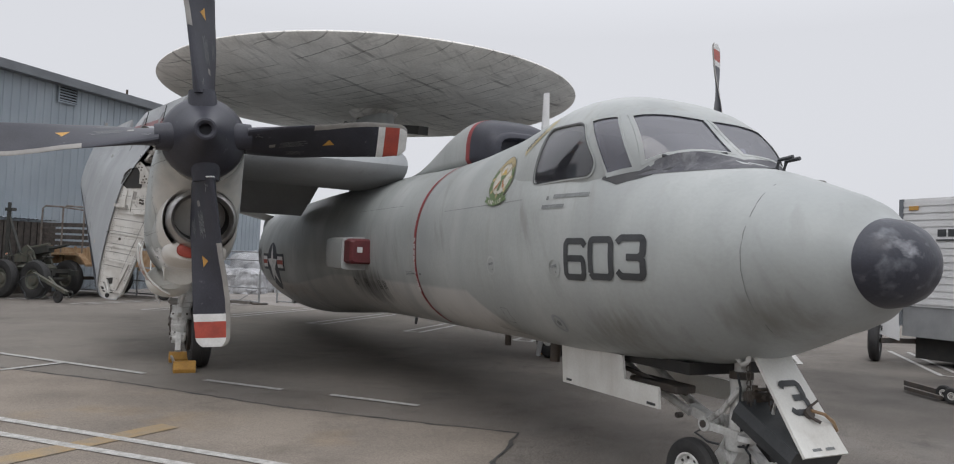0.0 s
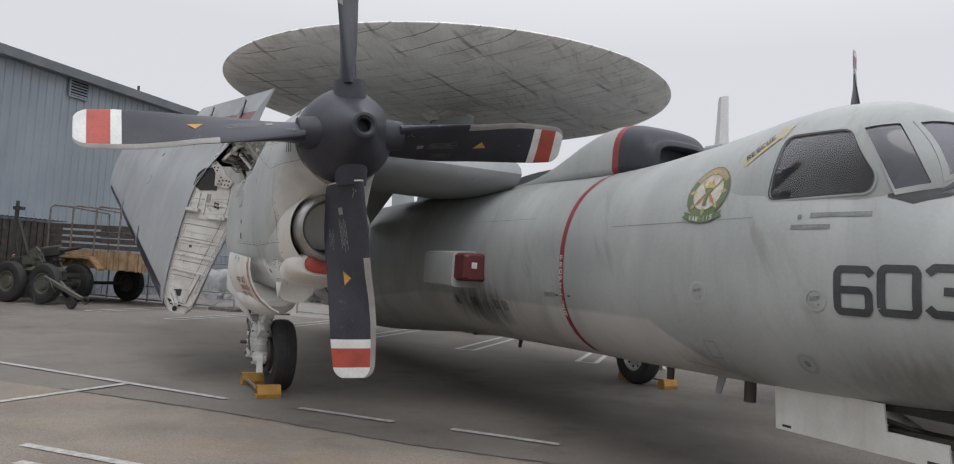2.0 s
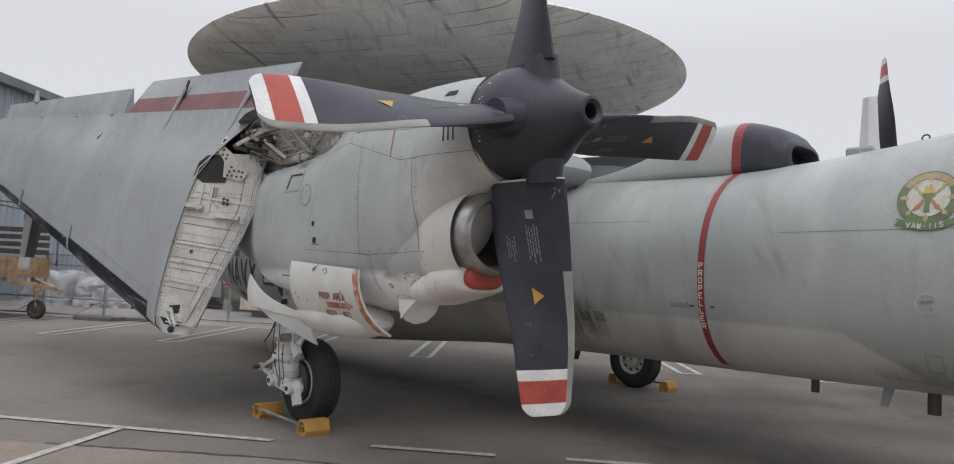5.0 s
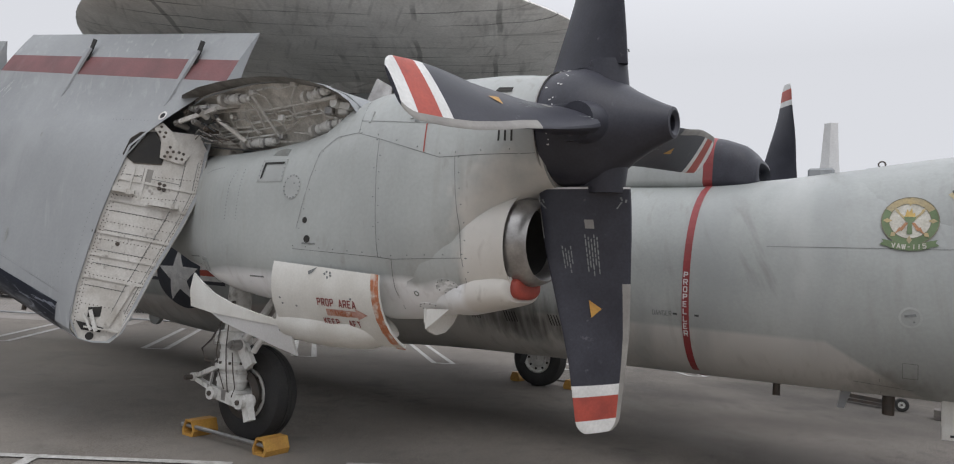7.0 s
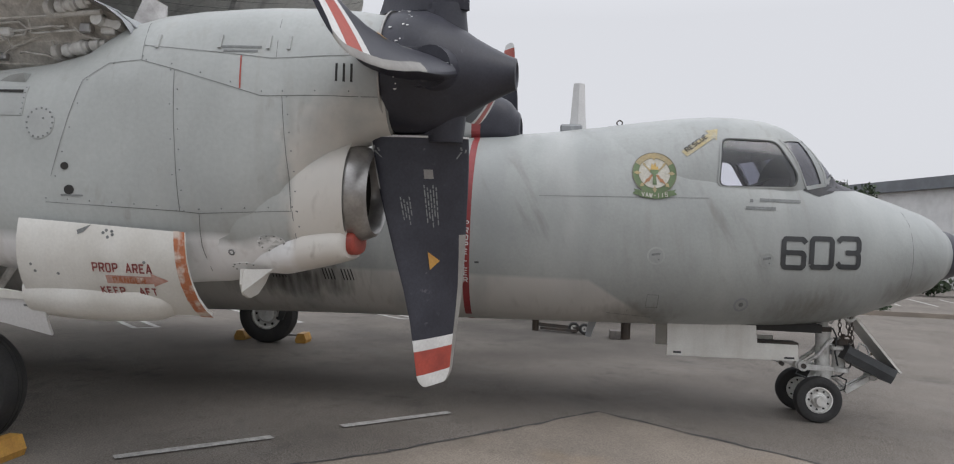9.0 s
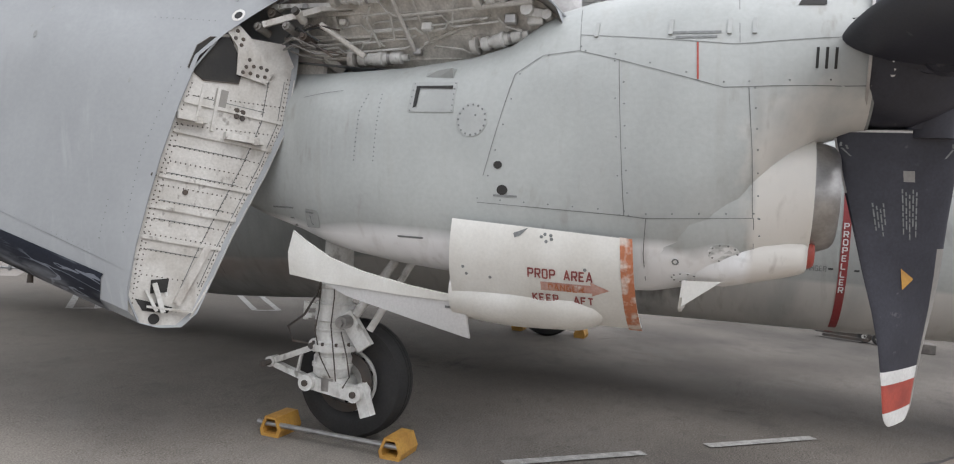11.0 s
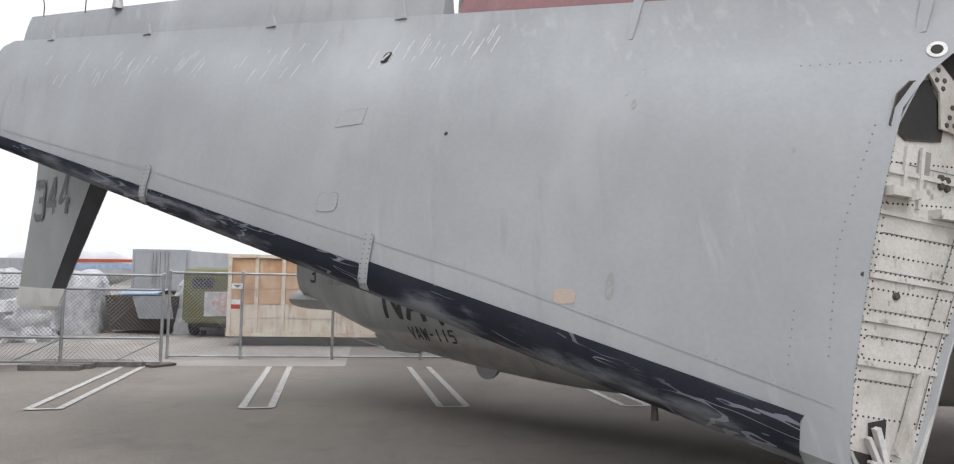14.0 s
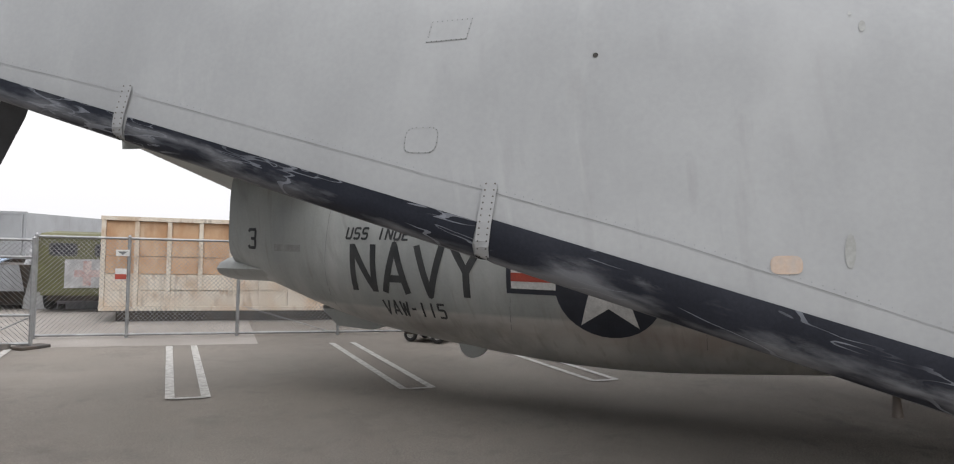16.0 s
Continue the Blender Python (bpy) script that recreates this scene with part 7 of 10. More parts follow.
part("air_scoop", loft([[nspot(0.73, z, 0.0) for z in (2.61, 2.625, 2.64)], [nspot(0.82, 2.605, 0.0), nspot(0.82, 2.63, 0.03), nspot(0.82, 2.655, 0.0)], [nspot(0.93, 2.60, 0.0), nspot(0.93, 2.63, 0.05), nspot(0.93, 2.665, 0.0)]]), GULL, nac_r, "small riveted air scoop")
dots("rivet_rows", along([(0.30, 2.06), (0.31, 2.38), (0.35, 2.49)], 0.028) + along([(0.44, 2.06), (0.45, 2.49)], 0.028), nspot, nac_r, 0.006, 0.002, INKG)
tp = part("tie_down_plate", drape([rounded([(-0.16, 1.60), (0.0, 1.60), (0.01, 1.72), (-0.13, 1.73)], 0.02)], nspot, 0.002, 0.2, thick=0.004), GULL, nac_r, "small tie-down plate with an anchor mark")
part("anchor_mark", drape(stroke_polys([(-0.075, 1.685), (-0.075, 1.63), (-0.055, 1.625)], 0.008) + stroke_polys([(-0.12, 1.705), (-0.03, 1.70)], 0.01), lambda y, z, o: nspot(y, z, o + 0.006), 0.003, 0.2), INKG, tp)
part("data_plate", drape([rect(-0.345, 1.60, -0.30, 1.66)], nspot, 0.003, 0.2), INKG, nac_r)
for y0, y1, z in ((0.62, 0.80, 1.585), (1.27, 1.42, 1.875), (-0.5, -0.28, 1.72)):
    part("stencil_bar", drape([rect(y0, z, y1, z + 0.012)], nspot, 0.003, 0.2), INKG, nac_r)
for y in (1.80, 2.22, 2.53, 2.66):
    part("door_latch", drape([rect(y, 2.83, y + 0.022, 2.92)], nspot, 0.0, 0.2, thick=0.012), GULL, nac_r)
part("stencil_bar", drape([rect(2.24, 2.835, 2.5, 2.85)], nspot, 0.003, 0.2), INKG, nac_r)
part("stencil_bar", drape([rect(2.26, 2.808, 2.48, 2.822)], nspot, 0.003, 0.2), INKG, nac_r)
part("top_inlet", drape([[(2.88, 2.99), (3.02, 2.985), (3.02, 3.02), (2.90, 3.03)]], nspot, 0.004, 0.2), DARK, nac_r)
part("cowl_ring", NAC.mesh([3.285, 3.27], 56, (False, False)), SEAM, nac_r)
part("spray_vane", slab([(3.30, 1.36, 3.08), (3.30, 1.62, 3.08), (3.26, 1.60, 3.25), (3.26, 1.44, 3.33)], (0.02, 0, 0)), STEEL, nac_r, "bare metal vane with rivets")
DOORS = lambda y, z, o: DOORH.spot(y, z, o + 0.02)
for i, ch in enumerate("PROP AREA"):
    if ch != " ":
        part("letter", drape(lettering(ch, 1.525 + 0.043 * i, 1.425, 0.052, 0.043, 0.0095), DOORS, 0.003, 0.5), INKR, door_r, "maroon stencilled letter")
ar = part("warning_arrow", drape([[(1.60, 1.355), (1.90, 1.362), (1.90, 1.345), (2.0, 1.385), (1.89, 1.425), (1.895, 1.405), (1.60, 1.405)]], DOORS, 0.002, 0.2), ARROWR, door_r, "faded red arrow")
part("arrow_lettering", drape(lettering("DANGER", 1.645, 1.363, 0.034, 0.036, 0.008), DOORS, 0.005, 0.5), ORANGE, ar)
for i, ch in enumerate("KEEP  AFT"):
    if ch != " ":
        part("letter", drape(lettering(ch, 1.545 + 0.041 * i, 1.292, 0.042, 0.041, 0.009), DOORS, 0.003, 0.5), INKR, door_r, "maroon stencilled letter")
part("paint_chip", drape([[(1.43, 1.665), (1.47, 1.68), (1.52, 1.70), (1.50, 1.68), (1.475, 1.655), (1.44, 1.64)]], DOORS, 0.003, 0.2), INKG, door_r)
dots("paint_chips", [(1.60, 1.655), (1.62, 1.67), (1.655, 1.665), (1.66, 1.645), (1.63, 1.63), (1.29, 1.40), (1.12, 1.45), (1.14, 1.41), (1.86, 1.49)], DOORS, door_r, 0.011, 0.002, INKG)
gfl = part("gear_flap", slab([Vector(p) for p in ((3.25, 2.42, 1.46), (3.64, 2.38, 1.46), (3.62, 2.37, 1.36), (3.55, 2.36, 1.29), (3.45, 2.36, 1.26), (3.35, 2.37, 1.28), (3.28, 2.39, 1.35))], (0.0, 0.016, 0.004)), WHITE, door_r, "rounded white forward gear flap")
part("flap_web", slab([Vector(p) for p in ((3.63, 2.39, 1.46), (3.63, 2.59, 1.47), (3.615, 2.385, 1.31))], (-0.014, 0, 0)), WHITE, gfl)
ADS = Hull([(1.15, 0.8, 1.9, 0.40, 1.45, 2.4, 2.2), (-0.3, 0.8, 1.9, 0.36, 1.5, 2.6, 2.2)], 3.3)
part("door_stencil", drape([rect(0.95, 1.16, 1.06, 1.175)], lambda y, z, o: ADS.spot(y, z, o + 0.006), 0.003, 0.2), INKG, adoor_r)

# ---- the fold joint: machinery in the open wing root ----
JR = random.Random(4)


def bay_point(y, z, off=0.0):
    """A place in the plane of the cut wing root; off is outward."""
    return Vector((3.55 + CUT * (z - 2.97) + off, y, z))


bay = [c for c in cw_r.children if c.name.startswith("fold_bay")][0]
for y in (-0.30, -0.05, 0.22, 0.52, 0.82, 1.12):
    part("bay_stiffener", beam(bay_point(y, 2.72, -0.03), bay_point(y + 0.02, 3.14, -0.03), 0.02, 0.025, (0, 1, 0)), CAVITY, bay)
for z in (2.80, 2.93, 3.06):
    part("bay_spar_flange", beam(bay_point(-0.5, z, -0.025), bay_point(1.35, z + 0.01, -0.025), 0.018, 0.025), CAVITY, bay)


def lock_cylinder(y0, z0, y1, z1, r):
    p, q = bay_point(y0, z0, 0.03), bay_point(y1, z1, 0.03)
    L = (q - p).length
    prof = [(0, 0), (0, r * 0.9), (0.02, r), (0.05, r), (0.055, r * 0.75), (0.08, r * 0.75), (0.085, r), (L * 0.42, r), (L * 0.44, r * 1.15), (L * 0.5, r * 1.15), (L * 0.52, r * 0.85), (L * 0.86, r * 0.85), (L * 0.88, r * 0.5), (L, r * 0.5), (L, 0)]
    cy = part("lock_actuator", lathe(prof, p, q - p, 18), GEARW, bay, "white hydraulic lock cylinder", smooth=35)
    part("actuator_lug", cyl(p + (p - q).normalized() * 0.07, p + (p - q).normalized() * 0.03, r * 1.25, n=14), RIBW, cy, smooth=35)
    part("actuator_band", cyl(p + (q - p) * 0.6, p + (q - p) * 0.66, r * 0.95, n=16), STEEL, cy, smooth=35)


lock_cylinder(0.09, 3.135, 0.40, 3.13, 0.046)
lock_cylinder(0.09, 2.795, 0.47, 2.80, 0.05)
lock_cylinder(1.10, 3.10, 1.34, 3.135, 0.046)
lock_cylinder(1.02, 2.865, 1.34, 2.915, 0.046)
# pipes run along the spar in bundles, with drops to the cylinders
RUNS = [(-0.35, 2.90, 0.55, 2.945), (-0.33, 2.87, 0.60, 2.915), (-0.3, 2.85, 0.5, 2.885), (0.2, 3.03, 1.05, 3.07), (0.25, 3.0, 1.1, 3.04), (0.62, 2.97, 1.15, 3.00),
        (0.62, 2.94, 1.05, 2.97), (0.45, 3.17, 0.92, 3.19), (0.0, 2.98, 0.5, 3.0), (0.66, 2.86, 1.0, 2.83), (-0.15, 2.83, 0.3, 2.86)]
for i, (y0, z0, y1, z1) in enumerate(RUNS):
    o = 0.015 + 0.012 * (i % 4)
    k = JR.uniform(0.25, 0.7)
    ym, zm = y0 + (y1 - y0) * k, z0 + (z1 - z0) * k
    dz = JR.choice([-0.035, 0.03, -0.02, 0.045])
    part("hydraulic_pipe", tube([bay_point(y0, z0, o - 0.04), bay_point(y0 + 0.03, z0, o), bay_point(ym, zm, o), bay_point(ym + 0.04, zm + dz, o + 0.01), bay_point(y1 - 0.03, z1 + dz, o), bay_point(y1, z1 + dz * 0.4, o - 0.03)], 0.0075, 6), GEARW if i % 3 else RIBW, bay, smooth=50)
for y0, z0, y1, z1, y2, z2 in ((0.28, 3.08, 0.24, 3.0, 0.28, 2.86), (0.46, 3.17, 0.60, 3.12, 0.62, 2.98), (0.98, 3.17, 0.88, 3.08, 0.84, 2.97), (0.64, 2.98, 0.66, 2.88, 0.52, 2.82), (1.15, 3.0, 1.2, 2.95, 1.3, 2.93), (0.36, 3.1, 0.42, 3.02, 0.40, 2.9), (1.02, 2.86, 0.94, 2.82, 0.96, 2.92), (-0.35, 2.82, -0.2, 2.79, 0.0, 2.80)):
    part("hydraulic_pipe", tube([bay_point(y0, z0, 0.04), bay_point(y1, z1, 0.055), bay_point(y2, z2, 0.04)], 0.008, 6), RIBW, bay, smooth=50)
part("bay_strut", merge(beam(bay_point(-0.37, 2.93, 0.03), bay_point(-0.09, 2.70, 0.03), 0.045, 0.03), beam(bay_point(-0.33, 2.95, 0.045), bay_point(-0.06, 2.72, 0.045), 0.008, 0.05)), RIBW, bay, "white channel brace in the bay")
part("bay_strut", cyl(bay_point(0.46, 3.13, 0.07), bay_point(0.54, 2.82, 0.05), 0.014, n=10), RIBW, bay, smooth=50)
part("bay_strut", cyl(bay_point(0.60, 2.88, 0.0), bay_point(1.1, 3.02, 0.0), 0.012, n=10), CAVITY, bay, smooth=50)
part("bay_strut", cyl(bay_point(1.05, 3.05, 0.06), bay_point(1.40, 3.07, 0.06), 0.018, n=10), RIBW, bay, smooth=50)
for y, z, s in ((0.66, 2.965, 0.035), (0.45, 3.16, 0.03), (0.98, 3.19, 0.03), (0.55, 2.83, 0.03), (1.24, 2.99, 0.04), (0.05, 3.0, 0.025), (1.40, 2.99, 0.05), (-0.20, 3.09, 0.025)):
    p = bay_point(y, z, 0.03)
    part("pipe_fitting", box(p.x - 0.025, p.x + 0.03, p.y - s, p.y + s, p.z - s * 0.8, p.z + s * 0.8, 0.008), JR.choice([GEARW, RIBW, STEEL]), bay)
part("lock_fork", merge(beam(bay_point(-0.50, 3.06, 0.04), bay_point(-0.38, 3.10, 0.04), 0.03, 0.04), beam(bay_point(-0.38, 3.10, 0.04), bay_point(0.02, 3.10, 0.02), 0.02, 0.03), cyl(bay_point(-0.42, 3.09, 0.02), bay_point(-0.42, 3.09, 0.08), 0.024, n=14)), GEARW, bay, "machined white fork fitting", smooth=30)
part("end_crank", merge(beam(bay_point(1.32, 3.03, 0.05), bay_point(1.5, 3.0, 0.04), 0.03, 0.05), cyl(bay_point(1.36, 3.03, 0.02), bay_point(1.36, 3.03, 0.09), 0.04, n=14), cyl(bay_point(1.48, 3.0, 0.0), bay_point(1.48, 3.0, 0.08), 0.03, n=12)), GEARW, bay, smooth=30)
rim = [(1.59, 2.99), (1.5, 3.08), (1.3, 3.16), (0.95, 3.225), (0.54, 3.225), (0.19, 3.205), (-0.19, 3.17), (-0.45, 3.11)]
part("bay_rim", tube([bay_point(y, z, 0.03) for y, z in rim], 0.008, 6), WINGP, bay, smooth=50)
part("joint_bulkhead", box(3.04, 3.40, -0.72, -0.20, 2.30, 2.96, 0.02), CAVITY, cw_r, "grimy rear structure of the fold joint")
# hinge fittings between centre section and folded panel
hf = part("hinge_arm", merge(beam((3.70, -0.08, 3.07), (3.80, -0.46, 2.95), 0.022, 0.04), cyl((3.68, -0.22, 3.0), (3.77, -0.22, 3.04), 0.03, n=16), beam((3.60, 0.25, 3.11), (3.70, -0.1, 3.07), 0.02, 0.03)), RIBW, cw_r, "heavy machined wing hinge arm", smooth=30)
part("hinge_pin", cyl((3.77, -0.22, 3.035), (3.80, -0.22, 3.045), 0.026, n=14), DARKMET, hf)
part("hinge_strut", cyl((3.66, -0.10, 2.98), (3.56, 0.2, 2.78), 0.02, n=12), CAVITY, hf, smooth=50)
for k, (x, y, z, r) in enumerate(((3.70, -0.30, 2.93, 0.03), (3.70, -0.42, 3.02, 0.034), (3.74, -0.50, 2.92, 0.03), (3.64, -0.20, 2.87, 0.03))):
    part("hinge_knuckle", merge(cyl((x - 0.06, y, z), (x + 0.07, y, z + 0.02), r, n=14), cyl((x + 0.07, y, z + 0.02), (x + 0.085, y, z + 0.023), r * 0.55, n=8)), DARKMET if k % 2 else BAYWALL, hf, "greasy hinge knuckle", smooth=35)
for i in range(14):
    a = Vector((3.62 + JR.uniform(-0.04, 0.08), -0.28 + JR.uniform(-0.1, 0.08), 2.88 + JR.uniform(-0.08, 0.08)))
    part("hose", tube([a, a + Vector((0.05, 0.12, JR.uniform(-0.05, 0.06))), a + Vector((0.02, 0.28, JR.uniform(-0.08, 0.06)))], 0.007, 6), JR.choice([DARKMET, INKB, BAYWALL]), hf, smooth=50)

# ---- the closing rib of the folded panel ----
rib = [c for c in wing_r.children if c.name.startswith("closing_rib")][0]
RU = Vector((-0.8, 0.6, 0))


def rspot(u, z, o):
    """Rib plane: u along it from the outer skin inboard, z up."""
    base = Vector((4.36, root_y(4.36), z)) + RU * u - rib_n * 0.03
    return base + rib_n * o


def rib_edges(z):
    xo = float(np.interp(z, [p[1] for p in ROOT_OUT], [p[0] for p in ROOT_OUT]))
    xi = float(np.interp(z, [0.93, 1.02, 1.22, 1.5, 1.95, 2.27, 2.66], [4.06, 4.0, 3.94, 3.855, 3.69, 3.59, 3.555]))
    return (4.36 - xo) / 0.8, (4.36 - xi) / 0.8


def rib_row(z, dz=-0.05, step=0.03, a=0.04, b=0.04):
    u0, u1 = rib_edges(z)
    return along([(u0 + a, z), (u1 - b, z + dz)], step)


rv = []
for z in (2.42, 2.22, 2.08, 1.98, 1.90, 1.82, 1.72, 1.60, 1.50, 1.40, 1.24):
    rv += rib_row(z, -0.07 if z < 2.2 else 0.0)
for k in (0.025, 0.045):
    rv += along([(rib_edges(z)[1] - k, z) for z in (2.62, 2.3, 2.0, 1.7, 1.4, 1.1)], 0.03)
rv += along([(rib_edges(z)[0] + 0.06, z) for z in (2.3, 2.0, 1.7, 1.4, 1.15)], 0.035)
rv += along([(rib_edges(z)[0] + 0.03, z) for z in (2.5, 2.2, 1.9, 1.6, 1.3, 1.05)], 0.03)
rv += along([(rib_edges(z)[1] - 0.17, z) for z in (2.55, 2.2, 1.9, 1.55, 1.4)], 0.03)
gaps("rib_seam", [[(rib_edges(z)[1] - k, z) for z in (2.6, 2.3, 2.0, 1.7, 1.4, 1.15)] for k in (0.065, 0.175)] + [[(rib_edges(z)[0] + 0.075, z), (rib_edges(z)[1] - 0.17, z - 0.05)] for z in (2.42, 2.08, 1.9, 1.72, 1.6, 1.4)], rspot, rib, 0.006, 0.002)
dots("rib_rivets", rv, rspot, rib, 0.0055, 0.004, DARKMET, 5)
for z in (2.36, 2.16, 1.86, 1.66, 1.46):
    u0, u1 = rib_edges(z)
    part("rib_stiffener", beam(rspot(u0 + 0.03, z + 0.02, 0.006), rspot(u1 - 0.05, z - 0.05, 0.006), 0.014, 0.022, (0, 0, 1)), RIBW, rib)
for u, z0, z1 in ((0.40, 2.5, 2.2), (0.30, 2.5, 2.25)):
    part("rib_stiffener", beam(rspot(u + 0.1, z0, 0.008), rspot(u + 0.06, z1, 0.008), 0.02, 0.02, (0.6, 0.8, 0)), RIBW, rib)
# cut-outs, slots and hole of the rib: flat plates painted as dark as shade
hole = [(0.29, 2.60), (0.39, 2.53), (0.62, 2.54), (0.645, 2.66), (0.55, 2.84), (0.42, 2.82), (0.34, 2.75)]
part("rib_cutout", slab([rspot(u, z, 0.004) for u, z in hole], rib_n * 0.002), DARK, rib, "large black cut-out")
part("cutout_flange", tube([rspot(u, z, 0.006) for u, z in hole], 0.004, 6, True), DARKMET, rib, smooth=50)
for u0, u1, z in ((0.24, 0.42, 2.27), (0.54, 0.80, 2.17)):
    lug = part("rib_lug", slab([rspot(u0, z - 0.015, 0.0), rspot(u1, z - 0.03, 0.0), rspot(u1, z + 0.01, 0.0), rspot(u0, z + 0.03, 0.0)], rib_n * 0.07), RIBW, rib, "projecting lock lug")
    part("lug_eye", cyl(rspot(u1 - 0.05, z - 0.035, 0.05), rspot(u1 - 0.05, z + 0.012, 0.05), 0.028, n=14), CAVITY, lug)
gus = part("gusset_plate", slab([rspot(u, z, 0.012) for u, z in ((0.60, 2.60), (0.80, 2.56), (0.86, 2.66), (0.76, 2.74), (0.68, 2.86), (0.60, 2.93), (0.52, 2.88), (0.60, 2.78))], rib_n * 0.012), RIBW, rib, "gusset plate with large dark bolts")
dots("gusset_bolts", [(0.64, 2.62), (0.69, 2.62), (0.74, 2.61), (0.79, 2.61), (0.66, 2.66), (0.71, 2.67), (0.76, 2.67), (0.80, 2.66), (0.68, 2.71), (0.62, 2.80), (0.58, 2.84), (0.63, 2.84), (0.59, 2.89)], lambda u, z, o: rspot(u, z, o + 0.024), gus, 0.014, 0.005, DARKMET, 8)
part("patch_plate", slab([rspot(u, z, 0.003) for u, z in ((0.46, 2.36), (0.54, 2.34), (0.56, 2.48), (0.48, 2.49))], rib_n * 0.002), BOOTSTRIP, rib)
dots("dark_fittings", [(0.62, 2.36), (0.66, 2.35), (0.62, 2.32), (0.66, 2.31), (0.32, 1.78), (0.12, 1.88)], rspot, rib, 0.02, 0.015, DARKMET, 8)
part("lower_slot", slab([rspot(u, z, 0.004) for u, z in ((0.14, 1.20), (0.25, 1.21), (0.24, 1.12), (0.14, 1.11))], rib_n * 0.002), DARK, rib)
part("lower_slot", slab([rspot(u, z, 0.004) for u, z in ((0.05, 1.08), (0.28, 1.02), (0.25, 0.98), (0.10, 1.0))], rib_n * 0.002), DARK, rib)
part("latch_mechanism", merge(beam(rspot(0.16, 1.18, 0.03), rspot(0.22, 0.99, 0.03), 0.03, 0.03, (0.6, 0.8, 0)), beam(rspot(0.11, 1.14, 0.03), rspot(0.18, 1.0, 0.03), 0.02, 0.03, (0.6, 0.8, 0)), box(4.12, 4.16, -0.86, -0.82, 1.09, 1.12, 0.004)), GEARW, rib)
part("nose_hole", slab([rspot(0.17 + 0.035 * math.cos(a), 0.945 + 0.035 * math.sin(a), 0.004) for a in np.linspace(0, 2 * math.pi, 15)[:-1]], rib_n * 0.002), DARK, rib)
part("diagonal_brace", beam(rspot(0.30, 1.04, 0.012), rspot(0.48, 1.42, 0.012), 0.05, 0.02, (0.6, 0.8, 0)), RIBW, rib)
part("lower_shelf", beam(rspot(0.12, 1.03, 0.03), rspot(0.40, 0.99, 0.03), 0.03, 0.012, (0, 0, 1)), RIBW, rib)
part("rib_lip", tube([rspot(rib_edges(z)[0], z, 0.02) for z in (0.93, 1.1, 1.4, 1.7, 2.0, 2.35, 2.6, 2.8)], 0.008, 5), WINGP, rib, smooth=50)
part("rib_lip", tube([rspot(rib_edges(z)[1], z, 0.02) for z in (0.95, 1.22, 1.5, 1.95, 2.27, 2.62)], 0.008, 5), RIBW, rib, smooth=50)


# ---- details on the folded panel ----
def wspot(y, z, o):
    lo, hi = -0.05, 1.05
    for _ in range(24):
        s = (lo + hi) / 2
        a, b = outer_point(s, 0.0), outer_point(s, 1.0)
        c = min(max((z - a.z) / (b.z - a.z), 0), 1)
        if outer_point(s, c).y > y:
            lo = s
        else:
            hi = s
    return outer_point(s, c, o)


seamw = [(-1.0, 1.27), (-2.84, 1.83), (-3.67, 2.045), (-5.83, 2.60), (-6.71, 2.80), (-8.1, 3.13)]
SEAML = mat("faint_skin_seam", (0.20, 0.21, 0.215), (0.30, 0.31, 0.32), 2.5, 0.7, bump=0)
part("leading_edge_seam", drape(stroke_polys(seamw, 0.004), wspot, 0.003, 0.3), SEAML, wing_r)
dots("seam_rivets", along(sh(seamw, 0, 0.02), 0.045), wspot, wing_r, 0.0035, 0.0015, SEAML, 5)
for pts in ([(-3.70, 1.725), (-3.69, 1.80), (-3.66, 2.08)], [(-5.90, 2.35), (-5.885, 2.42), (-5.84, 2.64)]):
    st = part("boot_strap", drape(stroke_polys(pts, 0.07), wspot, 0.010, 0.03, thick=0.006), WINGP, wing_r, "riveted metal strap between de-icing boots")
    dots("strap_rivets", along(sh(pts, 0.022, 0), 0.03) + along(sh(pts, -0.022, 0), 0.03), lambda y, z, o: wspot(y, z, o + 0.016), st, 0.005, 0.002, DARKMET, 5)
part("access_panel", drape([[(-4.07, 2.83), (-3.86, 2.84), (-3.84, 2.95), (-4.05, 2.94)]], wspot, 0.0, 0.3, thick=0.003), WINGP, wing_r, "small rectangular access panel")
dots("panel_rivets", along([(-4.07, 2.83), (-3.86, 2.84), (-3.84, 2.95), (-4.05, 2.94), (-4.07, 2.83)], 0.025), lambda y, z, o: wspot(y, z, o + 0.003), wing_r, 0.004, 0.002, INKG, 5)
part("access_panel", drape([rounded([(-4.13, 2.24), (-3.96, 2.24), (-3.95, 2.37), (-4.12, 2.37)], 0.05)], wspot, 0.0, 0.3, thick=0.003), WINGP, wing_r, "small oval access panel")
dots("panel_rivets", along(rounded([(-4.13, 2.24), (-3.96, 2.24), (-3.95, 2.37), (-4.12, 2.37)], 0.05), 0.03), lambda y, z, o: wspot(y, z, o + 0.003), wing_r, 0.004, 0.002, INKG, 5)
